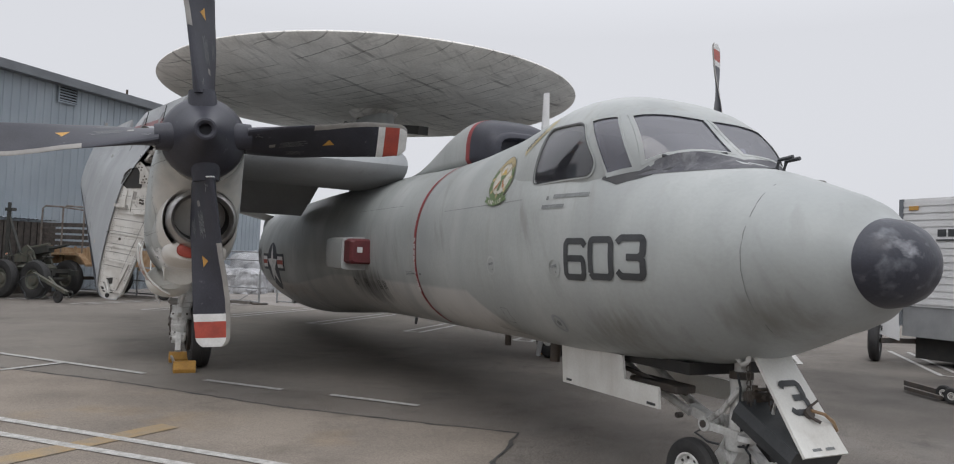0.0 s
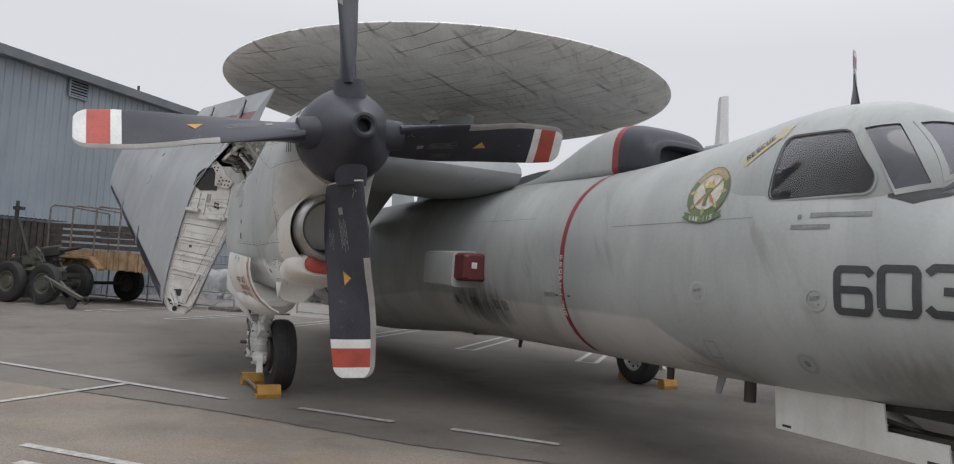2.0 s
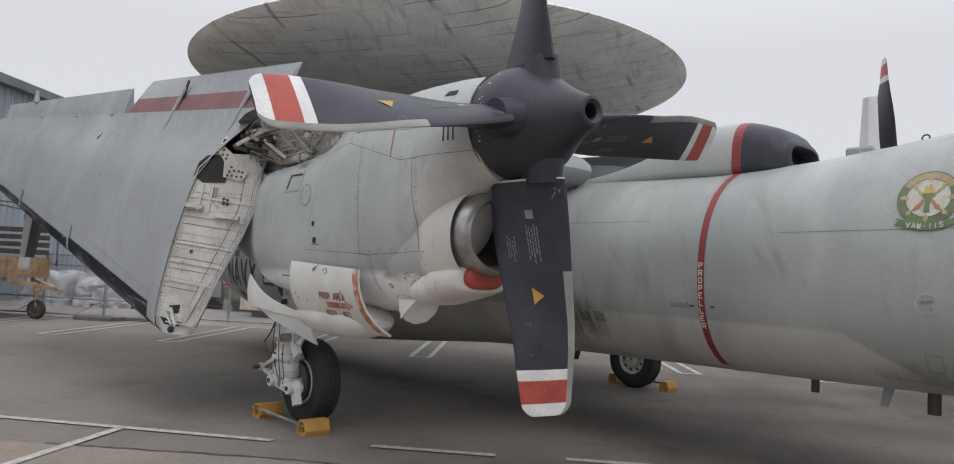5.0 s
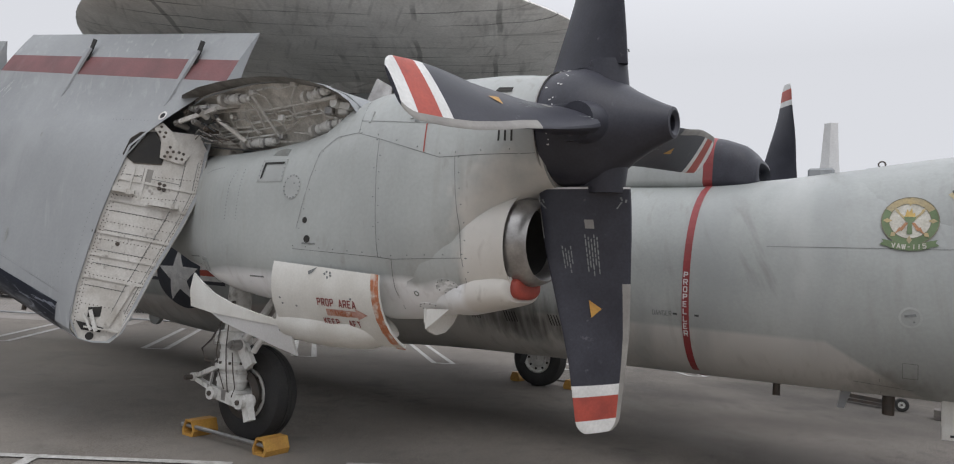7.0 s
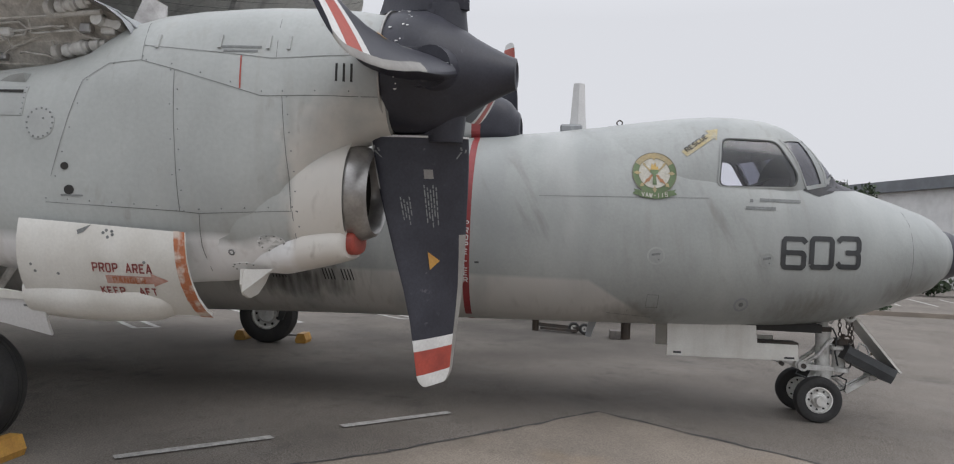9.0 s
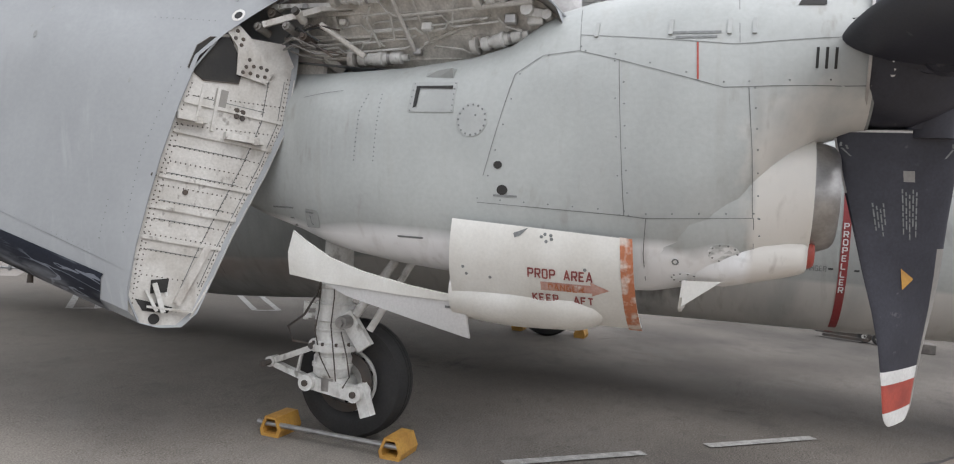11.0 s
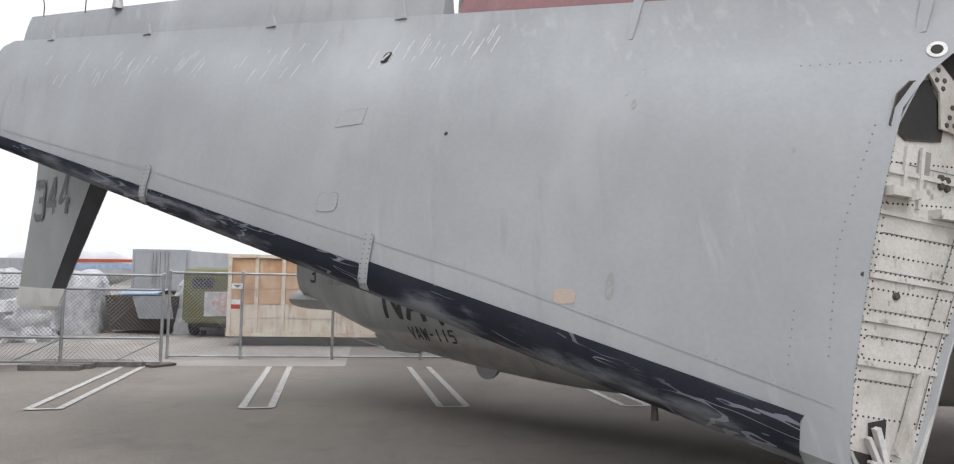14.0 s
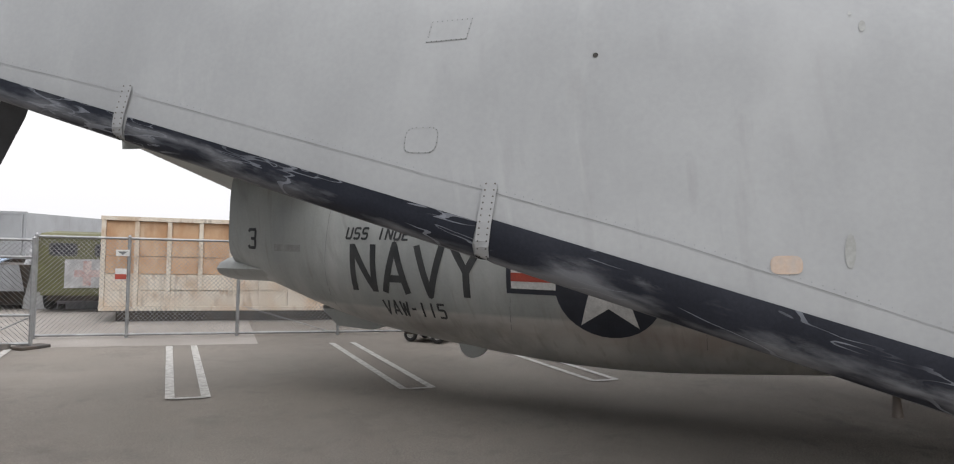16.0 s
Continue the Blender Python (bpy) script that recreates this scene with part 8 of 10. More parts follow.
part("orange_patch", drape([rounded([(-2.39, 1.69), (-2.26, 1.695), (-2.265, 1.775), (-2.395, 1.77)], 0.035)], wspot, 0.003, 0.3), mat("peach_primer_patch", (0.46, 0.345, 0.265), (0.38, 0.34, 0.31), 14, 0.6, bump=0), wing_r, "peach-coloured primer patch")
SMEAR = mat("dark_scuff", (0.25, 0.26, 0.25), (0.33, 0.34, 0.34), 25, 0.6, bump=0)
for y, z, a, b in ((-2.078, 1.80, 0.022, 0.075), (-2.03, 2.815, 0.014, 0.028), (-2.01, 3.02, 0.01, 0.025), (-2.08, 2.88, 0.008, 0.012), (-1.2, 2.5, 0.01, 0.02)):
    part("scuff_mark", drape([disc_poly(y, z, a, b, 12)], wspot, 0.003, 0.3), SMEAR, wing_r)
# both holes are flat patches with the shade inside painted near-black
part("plug_hole", drape([disc_poly(-3.2, 2.722, 0.013, 0.013, 10)], wspot, 0.003, 0.3), DARK, wing_r)
hl = part("hand_hole", drape([rounded([(-3.86, 3.29), (-3.80, 3.29), (-3.78, 3.375), (-3.84, 3.375)], 0.02)], wspot, 0.003, 0.3), DARK, wing_r, "small open hand hole")
part("hole_cable", tube([wspot(-3.84, 3.31, 0.01), wspot(-3.82, 3.33, 0.015), wspot(-3.80, 3.36, 0.01)], 0.007), GEARW, hl)
rg = part("lifting_eye", drape(ring_polys(-0.60, 2.995, 0.028, 0.045, 18), wspot, 0.003, 0.3), GEARW, wing_r)
part("eye_hole", drape([disc_poly(-0.60, 2.995, 0.027, 0.027, 14)], wspot, 0.003, 0.3), DARK, rg)
dots("skin_rivets", along([(-1.03, 1.5), (-1.0, 2.0), (-0.93, 2.3), (-0.85, 2.6)], 0.04) + along([(-1.2, 1.45), (-1.18, 1.7)], 0.04) + along([(-0.75, 2.95), (-1.2, 2.97)], 0.045), wspot, wing_r, 0.005, 0.002, INKG, 5)
WSTREAK = mat("chalky_run_off", (0.60, 0.61, 0.62), (0.52, 0.53, 0.54), 12, 0.6, bump=0)
for i in range(70):
    y = JR.uniform(-7.6, -3.0)
    top = 3.53 - 0.085 * (y + 3.5) if y < -3.5 else 3.53
    z = top - JR.uniform(0.02, 0.30)
    L = JR.uniform(0.04, 0.15)
    part("run_off_streak", drape([[(y, z), (y + 0.006, z), (y + 0.003 - L * 0.25, z - L), (y - L * 0.25, z - L * 0.95)]], wspot, 0.002 + 0.0003 * (i % 6), 0.3), WSTREAK, wing_r)
flap_r = [c for c in wing_r.children if c.name.startswith("flap")][0]
ail_r = [c for c in wing_r.children if c.name.startswith("aileron")][0]
for s in (0.245, 0.06):
    b, t = outer_point(s, 0.93, 0.012), outer_point(s, 1.0, 0.0) + Vector((-0.12, 0.0, 0.30))
    part("flap_track", slab([b + Vector((0, 0.10, -0.12)), b + Vector((0, 0.15, -0.12)), t + Vector((0, 0.02, 0)), t + Vector((0, -0.06, 0))], (0.02, 0, 0.01)), WINGP, flap_r, "flap track fairing")
    part("track_slot", slab([t + Vector((0.03, -0.08, -0.22)), t + Vector((0.03, -0.02, -0.22)), t + Vector((-0.03, 0.04, 0.10)), t + Vector((-0.03, -0.02, 0.12))], (0.01, 0, 0.005)), DARK, flap_r)
for s in (0.455, 0.60, 0.77, 0.93):
    b = outer_point(s, 1.0, 0.0)
    h = 0.14 if s < 0.5 else 0.085
    part("hinge_fairing", slab([b + Vector((0.02, 0.05, -0.02)), b + Vector((0.02, -0.05, -0.02)), b + Vector((-0.005, -0.05, h)), b + Vector((-0.005, -0.005, h))], (-0.03, 0, 0)), WINGP, ail_r)
for s, L in ((0.96, 0.18), (0.885, 0.26)):
    b = outer_point(s, 1.0, 0.0) + Vector((-0.06, 0, 0.25))
    part("static_wick", tube([b, b + Vector((0, 0.01, L * 0.5)), b + Vector((0, -0.02, L))], 0.005), DARKMET, ail_r)
b = outer_point(0.83, 1.0, 0.0) + Vector((-0.06, 0, 0.26))
part("wingtip_light", merge(cyl(b, b + Vector((0, 0, 0.12)), 0.05, 0.035, 12), cyl(b + Vector((0, 0, 0.12)), b + Vector((0, 0, 0.2)), 0.035, 0.025, 12)), STEEL, ail_r, smooth=40)
b = outer_point(0.143, 0.0, 0.0)
part("leading_edge_stub", cyl(b + Vector((-0.03, 0, 0.03)), b + Vector((-0.02, 0.01, -0.10)), 0.013, 0.022, 10), DARKMET, wing_r, smooth=50)

# ---- details on the fuselage ----
dk = part("side_duct", loft([[Vector((x, y, z)) for x, z in ((1.0, 1.49), (xo - 0.06, 1.49), (xo - 0.015, 1.505), (xo, 1.55), (xo, 1.86), (xo - 0.015, 1.90), (xo - 0.06, 1.92), (1.0, 1.935))] for y, xo in ((0.55, 1.22), (0.9, 1.44), (1.15, 1.46), (1.74, 1.45))]), GULL, fuselage, "grey box-shaped air duct on the flank", smooth=30)
part("duct_cover", loft([[Vector((1.12 + (xo - 1.12) * u, y, 1.735 + v * h)) for u, v in ((0, -1), (0.85, -1), (1, -0.8), (1, 0.8), (0.85, 1), (0, 1))] for y, xo, h in ((1.745, 1.42, 0.165), (1.93, 1.40, 0.165), (1.97, 1.37, 0.14))]), mat("dark_red_cover", (0.13, 0.025, 0.03), (0.10, 0.025, 0.026), 8, 0.6, bump=0.002), dk, "red padded duct cover with a white tag", smooth=30)
part("cover_tag", slab([(1.24, 1.972, 1.72), (1.31, 1.972, 1.72), (1.31, 1.972, 1.79), (1.24, 1.972, 1.79)], (0, 0.003, 0)), INKW, dk)
for y0, n in ((1.12, 4), (1.55, 5), (2.08, 4), (2.27, 4)):
    for k in range(n):
        part("louvre", drape([[(y0 + 0.032 * k, 1.38), (y0 + 0.032 * k + 0.012, 1.38), (y0 + 0.032 * k + 0.04, 1.27), (y0 + 0.032 * k + 0.028, 1.27)]], fspot, 0.004, 0.3), DARK, fuselage)
for y, z, r in ((5.32, 1.637, 0.085), (6.338, 1.641, 0.075)):
    f = part("jack_pad", weld(drape(ring_polys(y, z, r * 0.8, r, 20), fspot, 0.004, 0.3)), GULL, fuselage, "round riveted fitting")
    part("pad_slot", drape(stroke_polys([(y - r * 0.5, z + r * 0.1), (y + r * 0.45, z + r * 0.25)], 0.02) + [disc_poly(y + r * 0.3, z - r * 0.4, 0.008, n=8)], fspot, 0.006, 0.3), INKG, f)
f = part("oval_fitting", weld(drape(ring_polys(6.162, 1.202, 0.05, 0.07, 18), fspot, 0.004, 0.3)), WINGP, fuselage)
part("fitting_core", drape([disc_poly(6.162, 1.202, 0.022, n=12)], fspot, 0.004, 0.3), INKG, f)
gaps("panel_gap", [[(5.27, 1.13), (5.38, 1.13), (5.38, 1.26), (5.27, 1.26), (5.27, 1.13)], [(5.1, 1.1), (5.1, 0.95)], [(1.3, 2.29), (2.9, 2.294)], [(4.2, 2.17), (5.8, 2.2)], [(7.78, 2.24), (7.815, 2.05), (7.82, 1.8), (7.83, 1.5), (7.83, 1.3)], [(4.9, 1.05), (5.35, 1.02)], [(-6.9, 2.4), (-6.95, 1.7), (-7.0, 1.0)], [(-4.75, 0.95), (-4.7, 1.3)], [(-2.9, 0.9), (-2.9, 1.2)]], fspot, fuselage, 0.0045)
FADEY = mat("faded_arrow_yellow", (0.46, 0.38, 0.20), (0.40, 0.37, 0.28), 10, 0.6, bump=0, grain=0.15)
part("rescue_arrow", drape([[(5.55, 2.655), (5.60, 2.60), (5.86, 2.80), (5.885, 2.77), (5.91, 2.90), (5.79, 2.88), (5.82, 2.85)]], lambda y, z, o: CAN.spot(y, z, o), 0.004, 0.06), FADEY, fuselage, "yellow arrow lettered RESCUE")
ra = 0.655
for i, ch in enumerate("RESCUE"):
    part("letter", drape(lettering(ch, 5.605 + 0.044 * i * math.cos(ra), 2.645 + 0.044 * i * math.sin(ra), 0.045, 0.044, 0.009, dirn=(math.cos(ra), math.sin(ra))), lambda y, z, o: CAN.spot(y, z, o), 0.008, 0.06), INKB, fuselage, "black stencilled letter")
for y0, y1, z in ((6.17, 6.20, 2.175), (6.26, 6.65, 2.185), (6.13, 6.41, 2.105)):
    part("faded_stencil", drape([rect(y0, z, y1, z + 0.03)], fspot, 0.004, 0.1), INKG, fuselage)
part("danger_stencil", drape(lettering("DANGER", 3.20, 1.48, 0.045, 0.032, 0.006), fspot, 0.004, 0.3), INKG, fuselage)
for y in (3.40, 3.60):
    part("danger_tick", drape([rect(y, 1.495, y + 0.04, 1.512)], fspot, 0.004, 0.3), INKB, fuselage)
part("blade_antenna", loft([[Vector((0.11 + t * 0.03, 4.57 + c, z)) for c, t in ((0.11 * k, 0), (0.0, 1), (-0.11 * k, 0), (0.0, -1))] for z, k in ((2.85, 1.0), (3.08, 0.75), (3.47, 0.55))]), TRAILW, fuselage, "pale blade antenna")
part("antenna_foot", box(0.06, 0.16, 4.38, 4.62, 2.9, 3.02, 0.02), WINGP, fuselage)
part("top_eyelet", tube([(0.1, 5.02 + 0.03 * math.cos(a), 3.05 + 0.03 * math.sin(a)) for a in np.linspace(0, 2 * math.pi, 10)[:-1]], 0.008, 5, True), DARKMET, fuselage)
for y, kind in ((1.35, 0), (4.2, 1), (4.75, 2), (5.15, 3)):
    if kind == 0 or kind == 2:
        part("belly_antenna", slab([(0.2, y + 0.01, 0.92), (0.2, y + 0.10, 0.92), (0.2, y + 0.04, 0.74), (0.2, y - 0.02, 0.74)], (0.015, 0, 0)), INKB if kind == 0 else WINGP, fuselage, "blade antenna under the belly")
    else:
        part("belly_drain", cyl((0.25, y, 0.92), (0.25, y, 0.78 if kind == 1 else 0.74), 0.035 if kind == 1 else 0.05, n=14), DARKMET, fuselage, smooth=50)
# markings on the rear fuselage
part("navy_lettering", drape(lettering("NAVY", -6.58, 1.27, 0.50, 0.42, 0.075), fspot, 0.004, 0.08), INKB, fuselage, "large black NAVY lettering")
def letters(text, y, z, h, pitch, w, slant=0.0):
    """Painted characters, each one its own, at even steps."""
    for i, ch in enumerate(text):
        if ch != " ":
            part("letter", drape(lettering(ch, y + i * pitch, z, h, pitch, w, slant=slant), fspot, 0.004, 0.08), INKB, fuselage, "black painted letter")


letters("VAW-115", -6.22, 1.03, 0.155, 0.115, 0.024)
letters("USS INDE", -6.66, 1.82, 0.125, 0.107, 0.024, 0.25)
part("tail_number", drape(lettering("3", -8.22, 1.68, 0.24, 0.16, 0.035), fspot, 0.004, 0.08), INKB, fuselage, "black number 3")
part("faded_stencil", drape([rect(-7.78, 1.66, -7.34, 1.74)], fspot, 0.004, 0.08), mat("ghost_stencil", (0.30, 0.31, 0.30), None, 12, 0.6, bump=0), fuselage)
SC = (-3.75, 1.42)
ins = part("national_insignia", drape([disc_poly(*SC, 0.50, 0.46, 36)], fspot, 0.004, 0.09), NAVYB, fuselage, "dark blue roundel with white star and red-striped bars")
star = []
for k in range(10):
    r = 0.46 if k % 2 == 0 else 0.19
    a = math.pi / 2 + k * math.pi / 5
    star.append((SC[0] + r * math.cos(a), SC[1] + r * 0.93 * math.sin(a)))
part("insignia_star", drape([[star[i], star[(i + 1) % 10], SC] for i in range(10)], fspot, 0.008, 0.09), INKW, ins)
for d in (-1, 1):
    y0, y1 = SC[0] + d * 0.44, SC[0] + d * 0.98
    part("insignia_bar", drape([rect(min(y0, y1), 1.34, max(y0, y1), 1.66)], fspot, 0.006, 0.09), NAVYB, ins)
    part("insignia_bar_white", drape([rect(min(y0, y1) + 0.05, 1.39, max(y0, y1) - 0.05, 1.61)], fspot, 0.012, 0.09), INKW, ins)
    part("insignia_bar_red", drape([rect(min(y0, y1) + 0.05, 1.46, max(y0, y1) - 0.05, 1.54)], fspot, 0.016, 0.09), RED, ins)

# ---- tail ----
part("tail_bumper", loft([[Vector((0.12 * t, y, z)) for t, z in ((-1, 0.95), (1, 0.95), (0.6, zl), (-0.6, zl))] for y, zl in ((-6.4, 0.9), (-6.9, 0.72), (-7.4, 0.74), (-7.6, 1.0))]), GULL, fuselage)
part("tail_skid", merge(loft([[Vector((0.5 + 0.05 * t, y, z)) for t, z in ((-1, 0.75), (1, 0.75), (0.7, zl), (-0.7, zl))] for y, zl in ((-5.54, 0.70), (-5.51, 0.63), (-5.45, 0.575), (-5.38, 0.56), (-5.31, 0.58), (-5.25, 0.63), (-5.20, 0.72))])), GULL, fuselage, smooth=40)
part("tail_cone", loft([[Vector((0.72 * k * math.cos(a), y, zc + 0.18 * k * math.sin(a))) for a in np.linspace(0, 2 * math.pi, 17)[:-1]] for y, k, zc in ((-7.9, 1.0, 1.43), (-8.80, 0.95, 1.42), (-8.83, 0.85, 1.42))]), GULL, fuselage, smooth=40)


FINB = mat("worn_black_edge_paint", (0.03, 0.032, 0.036), (0.055, 0.058, 0.064), 3, 0.55, bump=0.001)


def fin(x, sg, y_te, name="tail_fin", z_lo=1.36, z_hi=4.25, lab="grey tail fin with a black leading edge"):
    def ring(z, yl, yt, t):
        c = yl - yt
        return [Vector((x, yl, z)), Vector((x + t, yl - 0.12 * c, z)), Vector((x + t * 1.2, yl - 0.35 * c, z)), Vector((x, yt, z)), Vector((x - t * 1.2, yl - 0.35 * c, z)), Vector((x - t, yl - 0.12 * c, z))]
    rows = ((z_lo, -8.62, -9.30, 0.03), (z_lo + 0.05, -8.48, -9.42, 0.06), (1.60, -8.36, -9.36, 0.075), (2.65, -7.60, -9.12, 0.10), (3.3, -7.30, -9.05, 0.10), (z_hi - 0.08, -8.1, -9.3, 0.06), (z_hi, -8.3, -9.2, 0.02))
    rr = [ring(*r) for r in rows]
    V, F = loft(rr)
    M = [0] * len(F)
    for i in range(len(rr) - 1):
        M[i * 6] = M[i * 6 + 5] = 1 if i >= 2 else 2
        for k in (1, 2, 3, 4):
            M[i * 6 + k] = 2 if i < 2 else 0
    return part(name, (V, F, M), [GULL, FINB, WHITE], plane, lab, smooth=25)


FINX = 4.12
for sx in (1, -1):
    f1 = fin(sx * FINX, sx, -9.2)
    part("tail_fin", loft([[Vector((sx * 1.9 + dx, y, z)) for dx, y in ((0, yl), (0.06, yl - 0.5), (0, yt), (-0.06, yl - 0.5))] for z, yl, yt in ((2.75, -7.4, -9.1), (4.25, -7.85, -9.25))]), GULL, plane, "grey inner tail fin")
    part("tailplane", loft([[Vector((x, yl, z)), Vector((x, yl - 0.5, z + 0.09)), Vector((x, yt, z)), Vector((x, yl - 0.5, z - 0.09))] for x, yl, yt, z in ((0, -6.9, -9.05, 2.40), (sx * FINX, -7.45, -9.1, 3.34))]), GULL, plane, "grey tailplane")
    if sx == 1:
        for i, ch in enumerate("344"):
            q = lettering(ch, -9.02 + 0.32 * i, 2.34 + 0.02 * i, 0.42, 0.33, 0.07)
            V, F = [], []
            for j, poly in enumerate(q):
                o = len(V)
                V += [(FINX + 0.125 - 0.10 * max(0, (-8.1 - y)) + 0.0005 * j, y, z) for y, z in poly]
                F.append(tuple(range(o, o + len(poly))))
            part("fin_number", (V, F), INKG, f1, "faded dark number")



# ---- the yard behind the parking bays ----
def fence_run(o, d, n, pitch, h, label, mesh=True, rails=(0.05,), gate=False, shift=0.0):
    """Chain-link fence: posts, rails and woven wire between."""
    f = thing("chain_link_gate" if gate else "chain_link_fence", o, label, "gate" if gate else "fence")
    L = (n - 1) * pitch
    for k in range(n):
        p = o + d * (k * pitch + (shift if k else 0.0))
        part("fence_post", merge(cyl(p, p + Vector((0, 0, h)), 0.03, n=10), cyl(p + Vector((0, 0, h)), p + Vector((0, 0, h + 0.03)), 0.035, 0.015, 10)), GALV, f, smooth=50)
    for z in (h - 0.03, *rails):
        part("rail", cyl(o + Vector((0, 0, z)), o + d * L + Vector((0, 0, z)), 0.022, n=8), GALV, f, smooth=50)
    if mesh:
        V, F = [], []
        w, step = 0.0035, 0.075
        up = Vector((0, 0, 1))
        H = h - 0.1
        m = int((L + H) / step)
        for sgn in (1, -1):
            for k in range(m):
                a = k * step - (H if sgn > 0 else 0)
                s0, z0, s1, z1 = (a, 0.0, a + H, H) if sgn > 0 else (a, H, a + H, 0.0)
                s0, s1 = s0, s1
                if s1 <= 0 or s0 >= L:
                    continue
                if s0 < 0:
                    z0 += (-s0) * (1 if sgn > 0 else -1)
                    s0 = 0.0
                if s1 > L:
                    z1 -= (s1 - L) * (1 if sgn > 0 else -1)
                    s1 = L
                p, q = o + d * s0 + up * (z0 + 0.05), o + d * s1 + up * (z1 + 0.05)
                nn = d.cross(up) * w
                tt = ((q - p).normalized().cross(nn)).normalized() * w
                b = len(V)
                V += [tuple(p + nn), tuple(p + tt), tuple(p - nn - tt), tuple(q + nn), tuple(q + tt), tuple(q - nn - tt)]
                F += [(b, b + 1, b + 4, b + 3), (b + 1, b + 2, b + 5, b + 4), (b + 2, b, b + 3, b + 5)]
        part("wire_mesh", (V, F), MESHW, f, "woven chain-link wire", kind="stuff")
    return f


fence = fence_run(fo - fd_ * 1.4, fd_, 9, 1.85, 1.78, "galvanised chain-link fence at the back of the parking bays", rails=(0.06,), shift=-0.42)
for k in (2.0, 3.6):
    p = fo + fd_ * (k * 1.0)
    part("brace_wire", merge(tube([p + Vector((0, 0, 0.55)), p + fd_ * 1.6 + Vector((0, 0, 0.06))], 0.008, 5)), GALV, fence)
g0 = Vector((0.0, -13.0, 0))
gate = fence_run(g0, -fd_, 6, 1.75, 1.72, "galvanised chain-link sliding gate", rails=(0.08, 0.52, 1.42), gate=True)
part("gate_foot", box(-0.28, 0.22, -13.15, -12.9, 0.0, 0.05, 0.01), DARKMET, gate)
for k in range(5):
    p = g0 - fd_ * (1.75 * k)
    part("gate_brace", tube([p + Vector((0, 0, 0.5)), p - fd_ * 0.8 + Vector((0, 0, 0.1))], 0.012, 6), GALV, gate)
sg1 = thing("fence_sign", fo + fd_ * 0.5 + Vector((0, 0, 1.2)), "small white and red warning sign wired to the fence", "sign")
sp0 = fo - fd_ * 0.18 + fn * 0.03
part("sign_plate", slab([sp0 + Vector((0, 0, 1.02)), sp0 + fd_ * 0.18 + Vector((0, 0, 1.02)), sp0 + fd_ * 0.18 + Vector((0, 0, 1.22)), sp0 + Vector((0, 0, 1.22))], fn * 0.004), INKW, sg1)
part("sign_red_bar", slab([sp0 + fn * 0.006 + Vector((0, 0, 1.03)), sp0 + fn * 0.006 + fd_ * 0.18 + Vector((0, 0, 1.03)), sp0 + fn * 0.006 + fd_ * 0.18 + Vector((0, 0, 1.12)), sp0 + fn * 0.006 + Vector((0, 0, 1.12))], fn * 0.003), RED, sg1)
sg2 = thing("fence_sign", fo + fd_ * 0.5 + Vector((0, 0, 1.5)), "small white sign with a dark emblem wired to the fence", "sign")
part("sign_plate", slab([sp0 + Vector((0, 0, 1.44)), sp0 + fd_ * 0.22 + Vector((0, 0, 1.44)), sp0 + fd_ * 0.22 + Vector((0, 0, 1.55)), sp0 + Vector((0, 0, 1.55))], fn * 0.004), INKW, sg2)
part("sign_emblem", slab([sp0 + fn * 0.006 + fd_ * 0.03 + Vector((0, 0, 1.52)), sp0 + fn * 0.006 + fd_ * 0.19 + Vector((0, 0, 1.52)), sp0 + fn * 0.006 + fd_ * 0.11 + Vector((0, 0, 1.46))], fn * 0.003), INKG, sg2)


def oriented(o, u, v):
    """Box builder in a turned frame: along u, across v (away), up z."""
    def bx(a0, a1, b0, b1, z0, z1):
        ring = lambda z: [o + u * a + v * b + Vector((0, 0, z)) for a, b in ((a0, b0), (a1, b0), (a1, b1), (a0, b1))]
        return loft([ring(z0), ring(z1)])
    return bx


# scrap container with wooden infill panels
co = Vector((-3.1, -15.2, 0))
cb = oriented(co, fd_, -fn)
cont = thing("scrap_container", co, "cream steel container with weathered plywood panels and rust", "container")
CW, CH, CZ = 7.6, 2.2, 0.24
part("container_shell", merge(cb(0.0, CW, 0.06, 1.6, CZ + 0.1, CH - 0.02)), CREAM, cont)
for k in range(13):
    part("rib_post", cb(k * 0.63, k * 0.63 + 0.085, -0.035, 0.06, CZ, CH), CREAM, cont)
for z in (CZ, CH - 0.08):
    part("rail_beam", cb(-0.01, CW + 0.02, -0.045, 0.05, z, z + 0.085), CREAM, cont)
for k in range(12):
    for j, (za, zb) in enumerate(((0.33, 0.66), (0.675, 1.0), (1.015, 1.37), (1.385, 1.74), (1.755, 2.11))):
        part("panel", cb(k * 0.63 + 0.09, k * 0.63 + 0.625, 0.015 + 0.007 * ((k + 2 * j) % 4), 0.062, za, zb), CREAM if j < 2 else WOODP, cont)
part("skid", cb(0.3, CW - 0.3, 0.2, 1.4, 0.0, CZ), DARKMET, cont)
